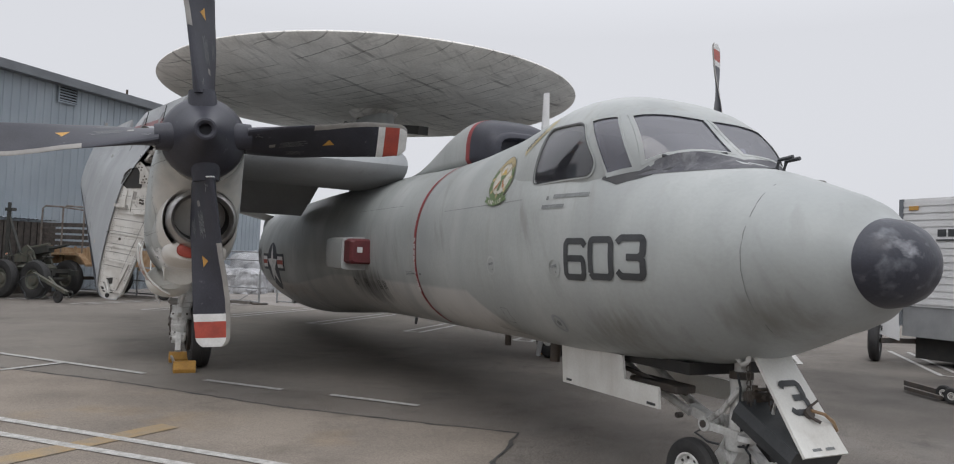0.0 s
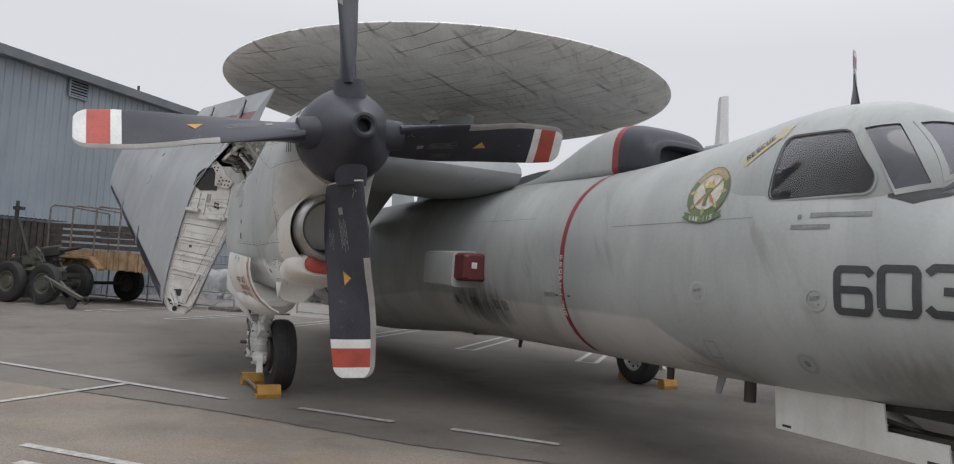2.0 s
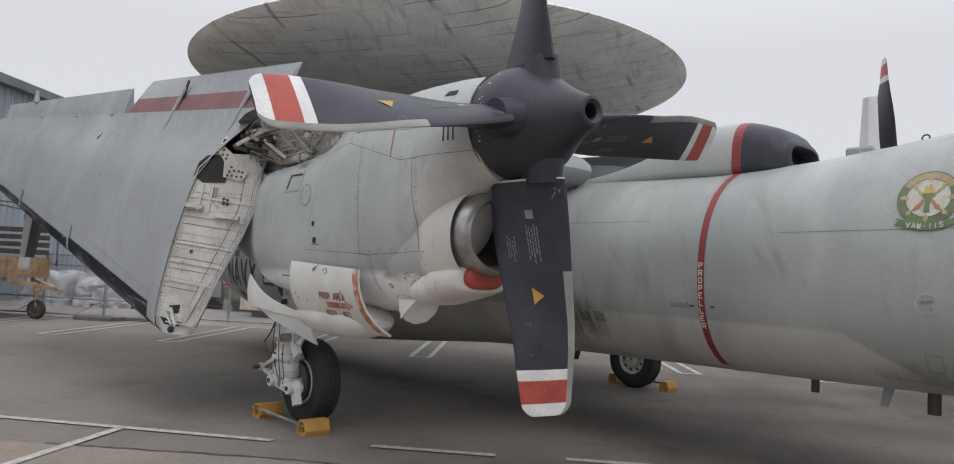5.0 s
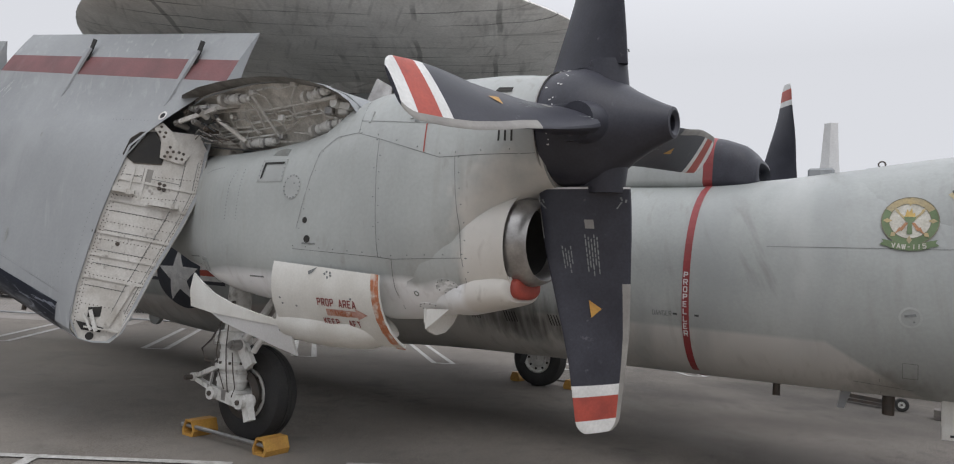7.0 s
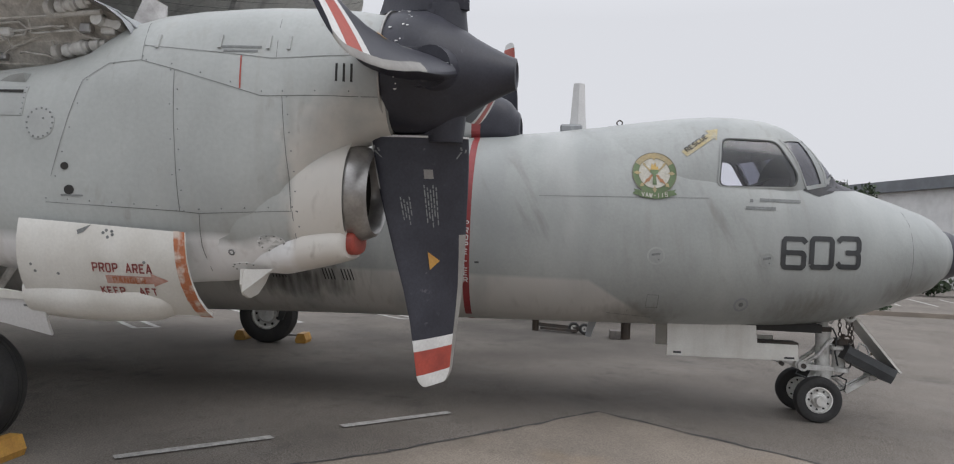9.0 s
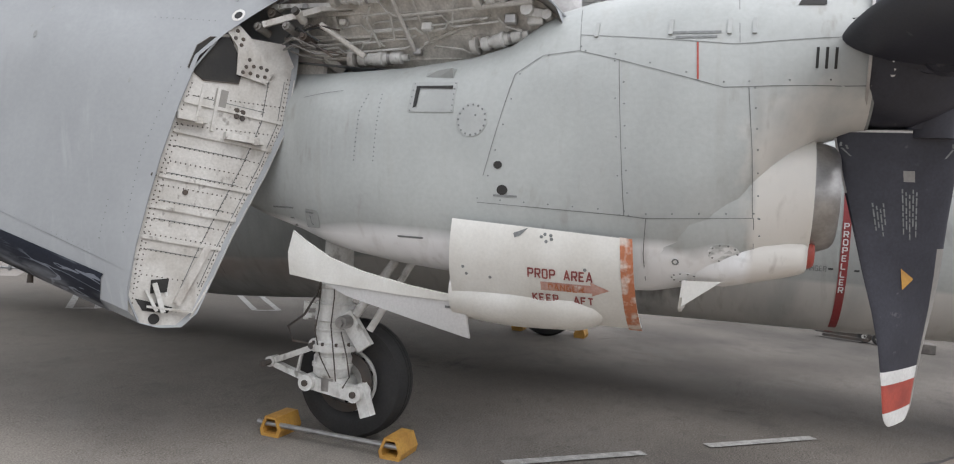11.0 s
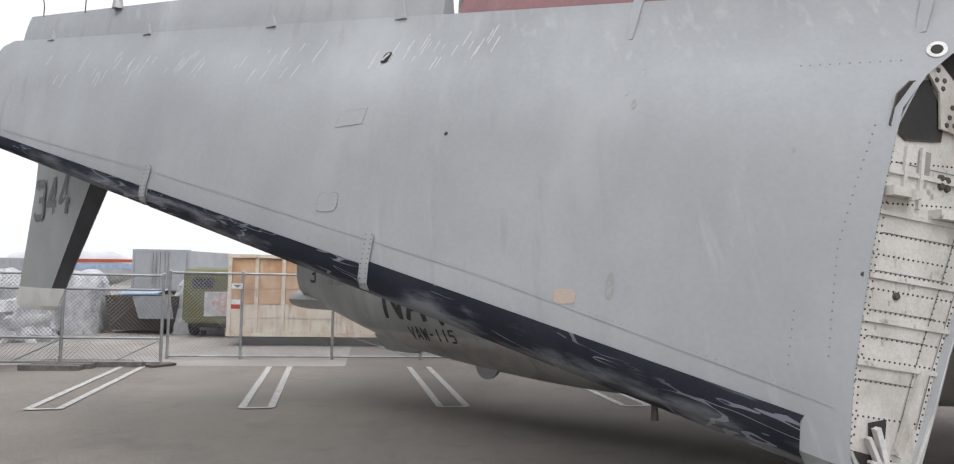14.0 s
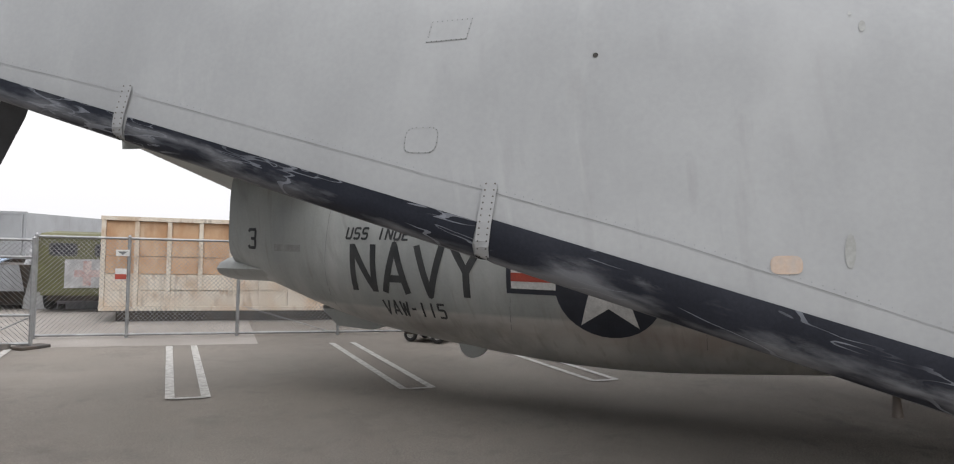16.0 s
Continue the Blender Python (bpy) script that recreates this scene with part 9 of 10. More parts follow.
# olive field ambulance body
to = Vector((-3.70, -17.85, 0))
tk = oriented(to, fd_, -fn)
truck = thing("military_truck", to, "olive drab box-bodied military truck with a red cross panel", "truck")
bod = part("body", tk(0.0, 2.1, 0.0, 3.4, 0.46, 1.70), OLIVE, truck)
part("roof", loft([[to + fd_ * a - fn * b + Vector((0, 0, z)) for a, b in ((0.0 + i, i), (2.1 - i, i), (2.1 - i, 3.4), (0.0 + i, 3.4))] for z, i in ((1.70, -0.02), (1.74, -0.02), (1.82, 0.06), (1.87, 0.3))]), OLIVE, truck)
for a in (0.22, 1.15):
    w = part("rear_window", slab([to + fd_ * x + fn * 0.004 + Vector((0, 0, z)) for x, z in rounded([(a, 1.30), (a + 0.58, 1.30), (a + 0.58, 1.60), (a, 1.60)], 0.09)], fn * 0.006), INKB, bod, "dark rubber-framed window")
    part("pane", slab([to + fd_ * x + fn * 0.012 + Vector((0, 0, z)) for x, z in rounded([(a + 0.05, 1.34), (a + 0.53, 1.34), (a + 0.53, 1.56), (a + 0.05, 1.56)], 0.07)], fn * 0.003), GLASSD, w)
cp = part("cross_panel", slab([to + fd_ * x + fn * 0.012 + Vector((0, 0, z)) for x, z in ((0.55, 0.56), (1.40, 0.58), (1.40, 1.24), (0.55, 1.22))], fn * 0.006), TARP, bod, "faded white panel with a red cross")
PALER = mat("faded_red_cross", (0.42, 0.26, 0.25), (0.58, 0.50, 0.48), 9, 0.7, bump=0)
part("cross_bar", slab([to + fd_ * x + fn * 0.02 + Vector((0, 0, z)) for x, z in ((0.93, 0.62), (1.10, 0.62), (1.10, 1.19), (0.93, 1.19))], fn * 0.003), PALER, cp)
part("cross_bar", slab([to + fd_ * x + fn * 0.02 + Vector((0, 0, z)) for x, z in ((0.75, 0.82), (1.28, 0.82), (1.28, 0.98), (0.75, 0.98))], fn * 0.0025), PALER, cp)
part("bumper", tk(0.1, 2.0, -0.12, 0.0, 0.40, 0.5), OLIVE, truck)
part("chassis", tk(0.2, 1.9, 0.1, 3.2, 0.26, 0.46), DARKMET, truck)
for a in (0.15, 1.95):
    wheel(tuple(to + fd_ * a - fn * 0.8 + Vector((0, 0, 0.40))), 0.40, 0.24, truck, 0.22, tuple(fd_), OLIVE)

# grey box trailer far behind
a1, b1, c1 = Vector((-9.7, -30.4, 0)), Vector((-10.9, -28.1, 0)), Vector((-21, -33.5, 0))
uu, vv = (b1 - a1).normalized(), (c1 - b1).normalized()
bt2 = oriented(a1, uu, vv)
tr = thing("box_trailer", a1, "pale grey box semi-trailer with closed rear doors", "trailer")
part("trailer_body", bt2(0, 2.55, 0, 12, 0.85, 2.58), TRAILG, tr)
part("rear_frame", merge(bt2(-0.03, 2.58, -0.03, 0.05, 2.5, 2.62), bt2(-0.03, 0.06, -0.03, 0.05, 0.85, 2.52), bt2(2.49, 2.58, -0.03, 0.05, 0.85, 2.52)), TRAILG, tr)
for a in (0.1, 1.3):
    dd = part("rear_door", bt2(a, a + 1.15, -0.05, 0.0, 0.9, 2.49), TRAILG, tr)
    for q in (0.85 if a < 1 else 0.2, 1.0 if a < 1 else 0.35):
        part("lock_rod", cyl(a1 + uu * (a + q) - vv * 0.08 + Vector((0, 0, 1.0)), a1 + uu * (a + q) - vv * 0.08 + Vector((0, 0, 2.49)), 0.018, n=8), STEEL, dd)
part("running_gear", bt2(0.2, 2.35, 0.5, 3.0, 0.0, 0.95), DARKMET, tr)

# tarpaulin-covered pallets
TR = random.Random(9)


def lumpy(o, sx, sy, sz, seed, material, name, label, cat, group):
    """Box-like load under a sheet: rounded shoulders, sagging top, hanging folds and creases."""
    rnd = random.Random(seed)
    off = Vector((rnd.uniform(0, 50), rnd.uniform(0, 50), rnd.uniform(0, 50)))
    rings, n = [], 64
    for f, k in ((0.0, 1.06), (0.08, 1.04), (0.16, 1.02), (0.26, 1.0), (0.36, 0.99), (0.46, 0.985), (0.56, 0.975), (0.66, 0.965), (0.76, 0.95), (0.85, 0.93), (0.94, 0.86), (0.985, 0.72), (1.0, 0.5), (0.99, 0.25), (0.98, 0.06)):
        ring = []
        for i in range(n):
            a = 2 * math.pi * i / n
            ca, sa = math.cos(a), math.sin(a)
            q = 1 / (abs(ca) ** 5 + abs(sa) ** 5) ** 0.2
            u = Vector((ca, sa, f * 2))
            fold = noise.noise(Vector((ca * 5, sa * 5, f * 0.8)) + off) * 0.13 * (1.1 - f) + noise.noise(u * 3.2 + off) * 0.09 + (0.05 - abs(noise.noise(u * 7 + off)) * 0.16)
            r = q * k * (1 + fold)
            ring.append(Vector((ca * r * sx * 0.5, sa * r * sy * 0.5, max(0.0, f * sz * (1 + 0.16 * noise.noise(Vector((ca * k * 1.6, sa * k * 1.6, 7)) + off)) + (0.05 * noise.noise(u * 6 + off) if f > 0.1 else 0)))))
        rings.append(ring)
    bm = loft(rings, False, True)
    t = thing(name, o, label, cat, group)
    me = part("cover", bm, material, t, smooth=32)
    me.data.transform(Matrix.Translation(o) @ Matrix.Rotation(rnd.uniform(-0.3, 0.3) + 0.84, 4, "Z"))
    me.matrix_parent_inverse = Matrix.Translation(-Vector(o))
    part("pallet", box(o[0] - sx * 0.4, o[0] + sx * 0.4, o[1] - sy * 0.4, o[1] + sy * 0.4, 0.0, 0.12), GREYWOOD, t)
    return t


for i in range(15):
    s = -0.8 - 1.75 * i
    for row, dist in enumerate((3.6, 6.2)):
        p = fo + fd_ * (s + 0.5 * row) - fn * (dist + TR.uniform(-0.4, 0.4))
        if row == 0 and 0 < i < 3:
            continue
        if (p - Vector((-2.5, -18.0, 0))).length < 2.6 or (p - Vector((4.75, -16.6, 0))).length < 3.4 or (p - Vector((6.14, -18.64, 0))).dot(Vector((-0.701, 0.713, 0))) < 1.6:
            continue
        lumpy((p.x, p.y, 0), TR.uniform(1.5, 1.9), TR.uniform(1.4, 1.8), TR.uniform(0.95, 1.2) + 0.45 * row, 40 + i * 2 + row, TARP, "covered_pallet", "load wrapped in white tarpaulin on a pallet", "tarpaulin", "covered loads")
# dark open dumpster with blue sheet
do = Vector((-3.0, -20.1, 0))
dump = thing("dumpster", do, "dark grey steel dumpster heaped with scrap and a blue sheet", "dumpster")
part("bin", loft([[do + fd_ * a - fn * b + Vector((0, 0, z)) for a, b in ((0.0 - e, 0.0 - e), (1.7 + e, 0.0 - e), (1.7 + e, 1.4), (0.0 - e, 1.4))] for z, e in ((0.1, 0.0), (1.05, 0.12))]), DARKMET, dump)
part("lid", slab([do + fd_ * 0.6 + fn * 0.15 + Vector((0, 0, 1.05)), do + fd_ * 1.6 + fn * 0.15 + Vector((0, 0, 1.05)), do + fd_ * 1.8 + fn * 0.5 + Vector((0, 0, 0.45)), do + fd_ * 0.9 + fn * 0.5 + Vector((0, 0, 0.45))], fn * 0.03), mat("dull_grey_lid", (0.15, 0.155, 0.165), (0.11, 0.112, 0.12), 5, 0.6, bump=0.002), dump)
part("blue_sheet", slab([do + fd_ * 0.2 + fn * 0.1 + Vector((0, 0, 1.07)), do + fd_ * 1.2 + fn * 0.1 + Vector((0, 0, 1.09)), do + fd_ * 1.3 - fn * 0.8 + Vector((0, 0, 1.2)), do + fd_ * 0.1 - fn * 0.8 + Vector((0, 0, 1.16))], (0, 0, 0.03)), BLUEP, dump)

GUNG = mat("dark_green_gun_paint", (0.075, 0.082, 0.066), (0.11, 0.10, 0.08), 6, 0.7, bump=0.002)
GUNB = mat("blackened_gun_steel", (0.028, 0.031, 0.028), (0.045, 0.043, 0.038), 6, 0.7, bump=0.002)
SLATW = mat("dark_weathered_slat", (0.085, 0.073, 0.064), (0.05, 0.044, 0.04), 7, 0.85, bump=0.004, grain=0.2)
HOOP = mat("rusty_grey_pipe", (0.20, 0.185, 0.17), (0.12, 0.085, 0.065), 7, 0.6, bump=0.002)
# ---- tan cargo trailer with hoop rails ----
ax = Vector((4.75, -16.6, 0))
ct = thing("cargo_trailer", ax, "rusty tan cargo trailer with slatted sides and pipe hoops", "trailer")
cbx = oriented(ax, fd_, -fn)
part("bed", merge(cbx(-1.5, 2.4, -0.95, 0.95, 1.0, 1.12), cbx(-1.5, 2.4, -0.98, -0.92, 1.0, 1.5), cbx(-1.5, 2.4, 0.92, 0.98, 1.0, 1.5), cbx(-1.53, -1.47, -0.95, 0.95, 1.0, 1.5), cbx(2.37, 2.43, -0.95, 0.95, 1.0, 1.5)), TANP, ct)
for k in range(8):
    a = -1.45 + k * 0.53
    part("stake", cbx(a, a + 0.06, -1.02, -0.97, 0.98, 1.55), TANP, ct)
part("wheel_arch", merge(*[slab([ax + fd_ * a0 + fn * 1.0 + Vector((0, 0, z0)), ax + fd_ * a1 + fn * 1.0 + Vector((0, 0, z1)), ax + fd_ * a1 + fn * 1.22 + Vector((0, 0, z1)), ax + fd_ * a0 + fn * 1.22 + Vector((0, 0, z0))], (0, 0, 0.07)) for a0, z0, a1, z1 in ((-0.86, 0.92, -0.56, 1.27), (-0.56, 1.27, 0.56, 1.27), (0.56, 1.27, 0.92, 0.95))]), TANP, ct)
for k, (a, w) in enumerate(((0.95, 0.05), (1.35, 0.09), (1.75, 0.05), (2.1, 0.06))):
    part("body_rib", cbx(a, a + w, -1.02, -0.98, 0.98, 1.5), TANP, ct)
for side in (-1, 1):
    for k in range(4):
        z = 1.57 + 0.19 * k
        part("slat", cbx(-1.45, 2.35, side * 0.95 - 0.015, side * 0.95 + 0.015, z, z + 0.125), SLATW, ct)
for k in range(5):
    a = -1.4 + k * 0.92
    pts = [ax + fd_ * a + fn * 0.98 + Vector((0, 0, 1.2)), ax + fd_ * a + fn * 0.98 + Vector((0, 0, 2.72)), ax + fd_ * (a + 0.1) + fn * 0.95 + Vector((0, 0, 2.8)), ax + fd_ * (a + 0.3) + fn * 0.6 + Vector((0, 0, 2.8)), ax + fd_ * (a + 0.3) - fn * 0.9 + Vector((0, 0, 2.72)), ax + fd_ * (a + 0.3) - fn * 0.98 + Vector((0, 0, 1.3))]
    part("pipe_hoop", tube(pts, 0.028, 8), HOOP, ct, smooth=50)
for b in (1.05, -0.85):
    wheel(tuple(ax + fn * b + Vector((0, 0, 0.56))), 0.56, 0.28, ct, 0.27, tuple(fn), GUNG)
part("axle", cyl(ax + fn * 1.0 + Vector((0, 0, 0.56)), ax - fn * 0.85 + Vector((0, 0, 0.56)), 0.05), DARKMET, ct)
part("drawbar", merge(beam(ax + fd_ * 2.3 + fn * 0.5 + Vector((0, 0, 0.95)), ax + fd_ * 3.3 + Vector((0, 0, 0.75)), 0.08, 0.1), beam(ax + fd_ * 2.3 - fn * 0.5 + Vector((0, 0, 0.95)), ax + fd_ * 3.3 + Vector((0, 0, 0.75)), 0.08, 0.1)), TANP, ct)
cw_at = ax + fd_ * 2.75
part("caster_leg", beam(cw_at + Vector((0, 0, 0.9)), cw_at + fd_ * 0.1 + Vector((0, 0, 0.3)), 0.08, 0.08, (1, 0, 0)), TANP, ct)
wheel(tuple(cw_at + fd_ * 0.1 + Vector((0, 0, 0.24))), 0.24, 0.1, ct, 0.16, tuple(fn), DARKMET)
ct.scale = (1.05, 1.05, 1.05)
lum = thing("lumber_stack", ax + fd_ * 4.2 - fn * 0.8, "loose stack of dark weathered timber", "lumber")
for k in range(4):
    p = ax + fd_ * (3.6 + TR.uniform(0, 0.3)) - fn * (0.6 + 0.25 * (k % 4)) + Vector((0, 0, 0.05 + 0.095 * (k // 4)))
    part("plank", beam(p, p + fd_ * TR.uniform(1.0, 1.9) + Vector((0, 0, TR.uniform(-0.01, 0.01))), 0.2, 0.09), GREYWOOD, lum)

# ---- field gun carriage ----
gc = Vector((6.5, -15.15, 0))
gun = thing("gun_carriage", gc, "dark green towed gun mount on large rubber tyres", "field gun")
gp = lambda a, b, z: gc + fd_ * a + fn * b + Vector((0, 0, z))
for a, b in ((-0.25, 0.75), (0.75, 0.45)):
    wheel(tuple(gp(a, b, 0.58)), 0.58, 0.28, gun, 0.3, tuple(fn), GUNG)
part("axle", cyl(gp(-0.25, 0.75, 0.58), gp(-0.25, -0.6, 0.58), 0.06, n=12), GUNB, gun, smooth=40)
part("axle", cyl(gp(0.75, 0.45, 0.58), gp(0.75, -0.6, 0.58), 0.06, n=12), GUNB, gun, smooth=40)
part("chassis", merge(beam(gp(-1.2, 0.25, 0.82), gp(1.25, 0.25, 0.80), 0.12, 0.16), beam(gp(-1.2, -0.55, 0.82), gp(1.25, -0.55, 0.80), 0.12, 0.16), beam(gp(-0.9, -0.6, 0.85), gp(-0.9, 0.3, 0.85), 0.1, 0.12), beam(gp(0.9, -0.6, 0.85), gp(0.9, 0.3, 0.85), 0.1, 0.12)), GUNB, gun)
part("turntable", lathe([(0.86, 0.0), (0.86, 0.52), (0.93, 0.55), (0.98, 0.50), (1.04, 0.42), (1.06, 0.0)], gp(0, -0.15, 0), (0, 0, 1), 28), GUNG, gun, smooth=35)
for b in (-0.42, 0.12):
    part("side_bracket", slab([gp(-0.4, b, 1.03), gp(0.35, b, 1.03), gp(0.18, b, 1.42), gp(-0.1, b, 1.62), gp(-0.3, b, 1.50)], fn * 0.06), GUNG, gun)
part("cradle", merge(beam(gp(-0.75, -0.13, 1.30), gp(0.55, -0.13, 1.52), 0.26, 0.20), cyl(gp(0.5, -0.13, 1.52), gp(1.3, -0.13, 1.66), 0.055, 0.045, 12)), GUNB, gun, smooth=30)
part("recoil_tube", cyl(gp(-0.6, -0.13, 1.48), gp(0.5, -0.13, 1.66), 0.05, n=12), GUNG, gun, smooth=40)
part("ammo_box", beam(gp(-0.35, 0.28, 1.18), gp(0.0, 0.28, 1.20), 0.16, 0.22), GUNG, gun)
part("ammo_box", beam(gp(0.35, 0.22, 1.10), gp(0.68, 0.22, 1.10), 0.18, 0.18), GUNB, gun)
part("seat", lathe([(0.0, 0.0), (0.0, 0.13), (0.05, 0.17), (0.07, 0.16), (0.02, 0.0)], gp(0.75, 0.1, 1.22), (0, 0, 1), 16), GUNB, gun, smooth=40)
for a, z in ((-0.62, 1.15), (0.28, 1.35)):
    part("handwheel", tube([gp(a + 0.13 * math.cos(w), 0.32, z + 0.13 * math.sin(w)) for w in np.linspace(0, 2 * math.pi, 17)[:-1]], 0.014, 6, True), GUNB, gun, smooth=50)
part("post", merge(beam(gp(-0.95, 0.2, 0.85), gp(-0.95, 0.2, 2.75), 0.11, 0.11, (1, 0, 0)), beam(gp(-1.05, 0.2, 2.70), gp(-0.72, 0.2, 2.70), 0.14, 0.10), cyl(gp(-0.95, 0.2, 2.75), gp(-0.95, 0.2, 2.92), 0.05, n=10)), GUNB, gun)
part("post_stay", tube([gp(-0.90, 0.2, 2.45), gp(-0.1, 0.22, 1.0)], 0.045, 8), GUNB, gun, smooth=50)
part("post_stay", tube([gp(-0.95, 0.2, 1.9), gp(-0.6, 0.2, 1.0)], 0.028, 8), GUNB, gun, smooth=50)
part("marker_lamp", lathe([(0.0, 0.045), (0.03, 0.045), (0.05, 0.02)], gp(-0.75, 0.32, 1.30), fn, 12), ORANGE, gun, "small amber lamp")
part("tow_arm", merge(beam(gp(1.0, 0.7, 0.78), gp(2.75, 0.95, 0.30), 0.10, 0.09), beam(gp(1.0, 0.3, 0.76), gp(2.2, 0.85, 0.44), 0.06, 0.06)), GUNG, gun)
part("tow_eye", tube([gp(2.9 + 0.09 * math.cos(w), 0.97, 0.27 + 0.09 * math.sin(w)) for w in np.linspace(0, 2 * math.pi, 13)[:-1]], 0.025, 6, True), GUNB, gun, smooth=50)
wheel(tuple(gp(2.35, 0.92, 0.17)), 0.17, 0.09, gun, 0.08, tuple(fn), GUNB)
GR = random.Random(5)
for k in range(14):
    a, b, z = GR.uniform(-0.9, 0.9), GR.uniform(0.15, 0.4), GR.uniform(0.85, 1.35)
    part("hose", tube([gp(a, b, z), gp(a + GR.uniform(-0.2, 0.2), b + 0.08, z + GR.uniform(-0.15, 0.15)), gp(a + GR.uniform(-0.45, 0.45), b, z + GR.uniform(-0.3, 0.2))], GR.uniform(0.012, 0.024), 6), GR.choice([GUNG, GUNB, INKB]), gun, smooth=50)
part("cable_loop", tube([gp(1.3 + 0.5 * math.cos(a), 0.95 + 0.1 * math.sin(3 * a), 0.40 + 0.36 * math.sin(a)) for a in np.linspace(0, 6, 14)], 0.016, 6), INKB, gun)
so = bc + bt * 12.3 + bnrm * 0.60
shed = thing("low_shed", so, "low dark slatted shed with a corrugated roof edge", "shed")
sbx = oriented(so, bt, -bnrm)
for k in range(26):
    part("board", sbx(k * 0.24, k * 0.24 + 0.2, 0.0, 0.04, 0, 2.36), SLATW, shed)
part("shed_side", sbx(0, 6.2, 0.045, 0.52, 0.0, 2.38), DARKMET, shed)
V, F = [], []
for k in range(80):
    z = 2.46 + 0.035 * (k % 2)
    for b in (-0.08, 0.54):
        p = so + bt * (k * 0.08 - 0.1) - bnrm * b
        V += [(p.x, p.y, z), (p.x, p.y, z + 0.012)]
for k in range(79):
    q = 4 * k
    F += [(q, q + 4, q + 6, q + 2), (q + 1, q + 3, q + 7, q + 5), (q, q + 1, q + 5, q + 4)]
part("roof_sheet", (V, F), CORR, shed, "corrugated roof sheet")

# ---- distance ----
pole = thing("light_pole", (-7.22, -38, 0), "dark lamp pole in the yard", "pole")
part("shaft", cyl((-7.22, -38, 0), (-7.22, -38, 4.3), 0.07, 0.05, 8), DARKMET, pole)
part("head", box(-7.35, -7.1, -38.12, -37.88, 4.3, 4.45, 0.02), DARKMET, pole)
an, at = Vector((-15.2, -56.2, 1.55)), Vector((-27.5, -58.0, 1.75))
JETW = mat("chalky_white_airliner_paint", (0.46, 0.465, 0.475), (0.38, 0.385, 0.395), 0.8, 0.5, bump=0.001)
jet = thing("parked_airliner", (an.x, an.y, 0), "white propeller airliner with red and blue cheat lines", "aircraft")
dj = (at - an).normalized()
Lj = (at - an).length
part("body", lathe([(0, 0.02), (0.3, 0.55), (1.0, 1.05), (2.2, 1.35), (Lj * 0.7, 1.35), (Lj, 0.4)], an, dj, 24), JETW, jet, smooth=50)
sj = dj.cross(Vector((0, 0, 1))).normalized()
sj = -sj if sj.y < 0 else sj
for z, m, hh in ((0.50, RED, 0.24), (0.0, BLUEP, 0.34)):
    part("cheat_line", slab([an + dj * 1.9 + sj * (1.36 if z > 0.2 else 1.37) + Vector((0, 0, z)), an + dj * Lj * 0.82 + sj * 1.36 + Vector((0, 0, z)), an + dj * Lj * 0.82 + sj * 1.36 + Vector((0, 0, z + hh)), an + dj * 2.0 + sj * 1.36 + Vector((0, 0, z + hh))], sj * 0.02), m, jet)
part("cockpit_glass", slab([an + dj * 0.9 + sj * 1.02 + Vector((0, 0, 0.25)), an + dj * 1.7 + sj * 1.2 + Vector((0, 0, 0.25)), an + dj * 1.6 + sj * 1.1 + Vector((0, 0, 0.6)), an + dj * 1.1 + sj * 0.95 + Vector((0, 0, 0.6))], sj * 0.08), GLASSD, jet)
part("fin", slab([an + dj * 3.45 + Vector((0, 0, 1.2)), an + dj * 4.75 + Vector((0, 0, 1.2)), an + dj * 4.55 + Vector((0, 0, 2.0)), an + dj * 3.7 + Vector((0, 0, 2.0))], sj * 0.12), JETW, jet)
part("fin_tip", slab([an + dj * 3.7 + Vector((0, 0, 2.005)), an + dj * 4.55 + Vector((0, 0, 2.005)), an + dj * 4.4 + Vector((0, 0, 2.85)), an + dj * 3.9 + Vector((0, 0, 2.85))], sj * 0.12), RED, jet)
part("undercarriage", merge(cyl(an + dj * 2 - Vector((0, 0, 1.55)), an + dj * 2 - Vector((0, 0, 1.2)), 0.12), cyl(an + dj * 8 - Vector((0, 0, 1.6)), an + dj * 8 - Vector((0, 0, 1.2)), 0.2)), DARKMET, jet)
for i, (s0, h) in enumerate(((-26, 2.6), (-20, 2.2), (-33, 3.0), (6, 2.4), (14, 3.2))):
    o = fo + fd_ * s0 - fn * (24 + 3 * (i % 2))
    b = oriented(o, fd_, -fn)
    c = thing("shipping_container", o, "plain grey storage container in the far yard", "container", "far containers")
    part("box", b(0, 5.0, 0, 2.4, 0, h), TRAILG if i % 2 else TRAILW, c)
    for k in range(16):
        part("corrugation", b(0.1 + k * 0.31, 0.22 + k * 0.31, -0.04, 0.0, 0.1, h - 0.1), TRAILG if i % 2 else TRAILW, c)

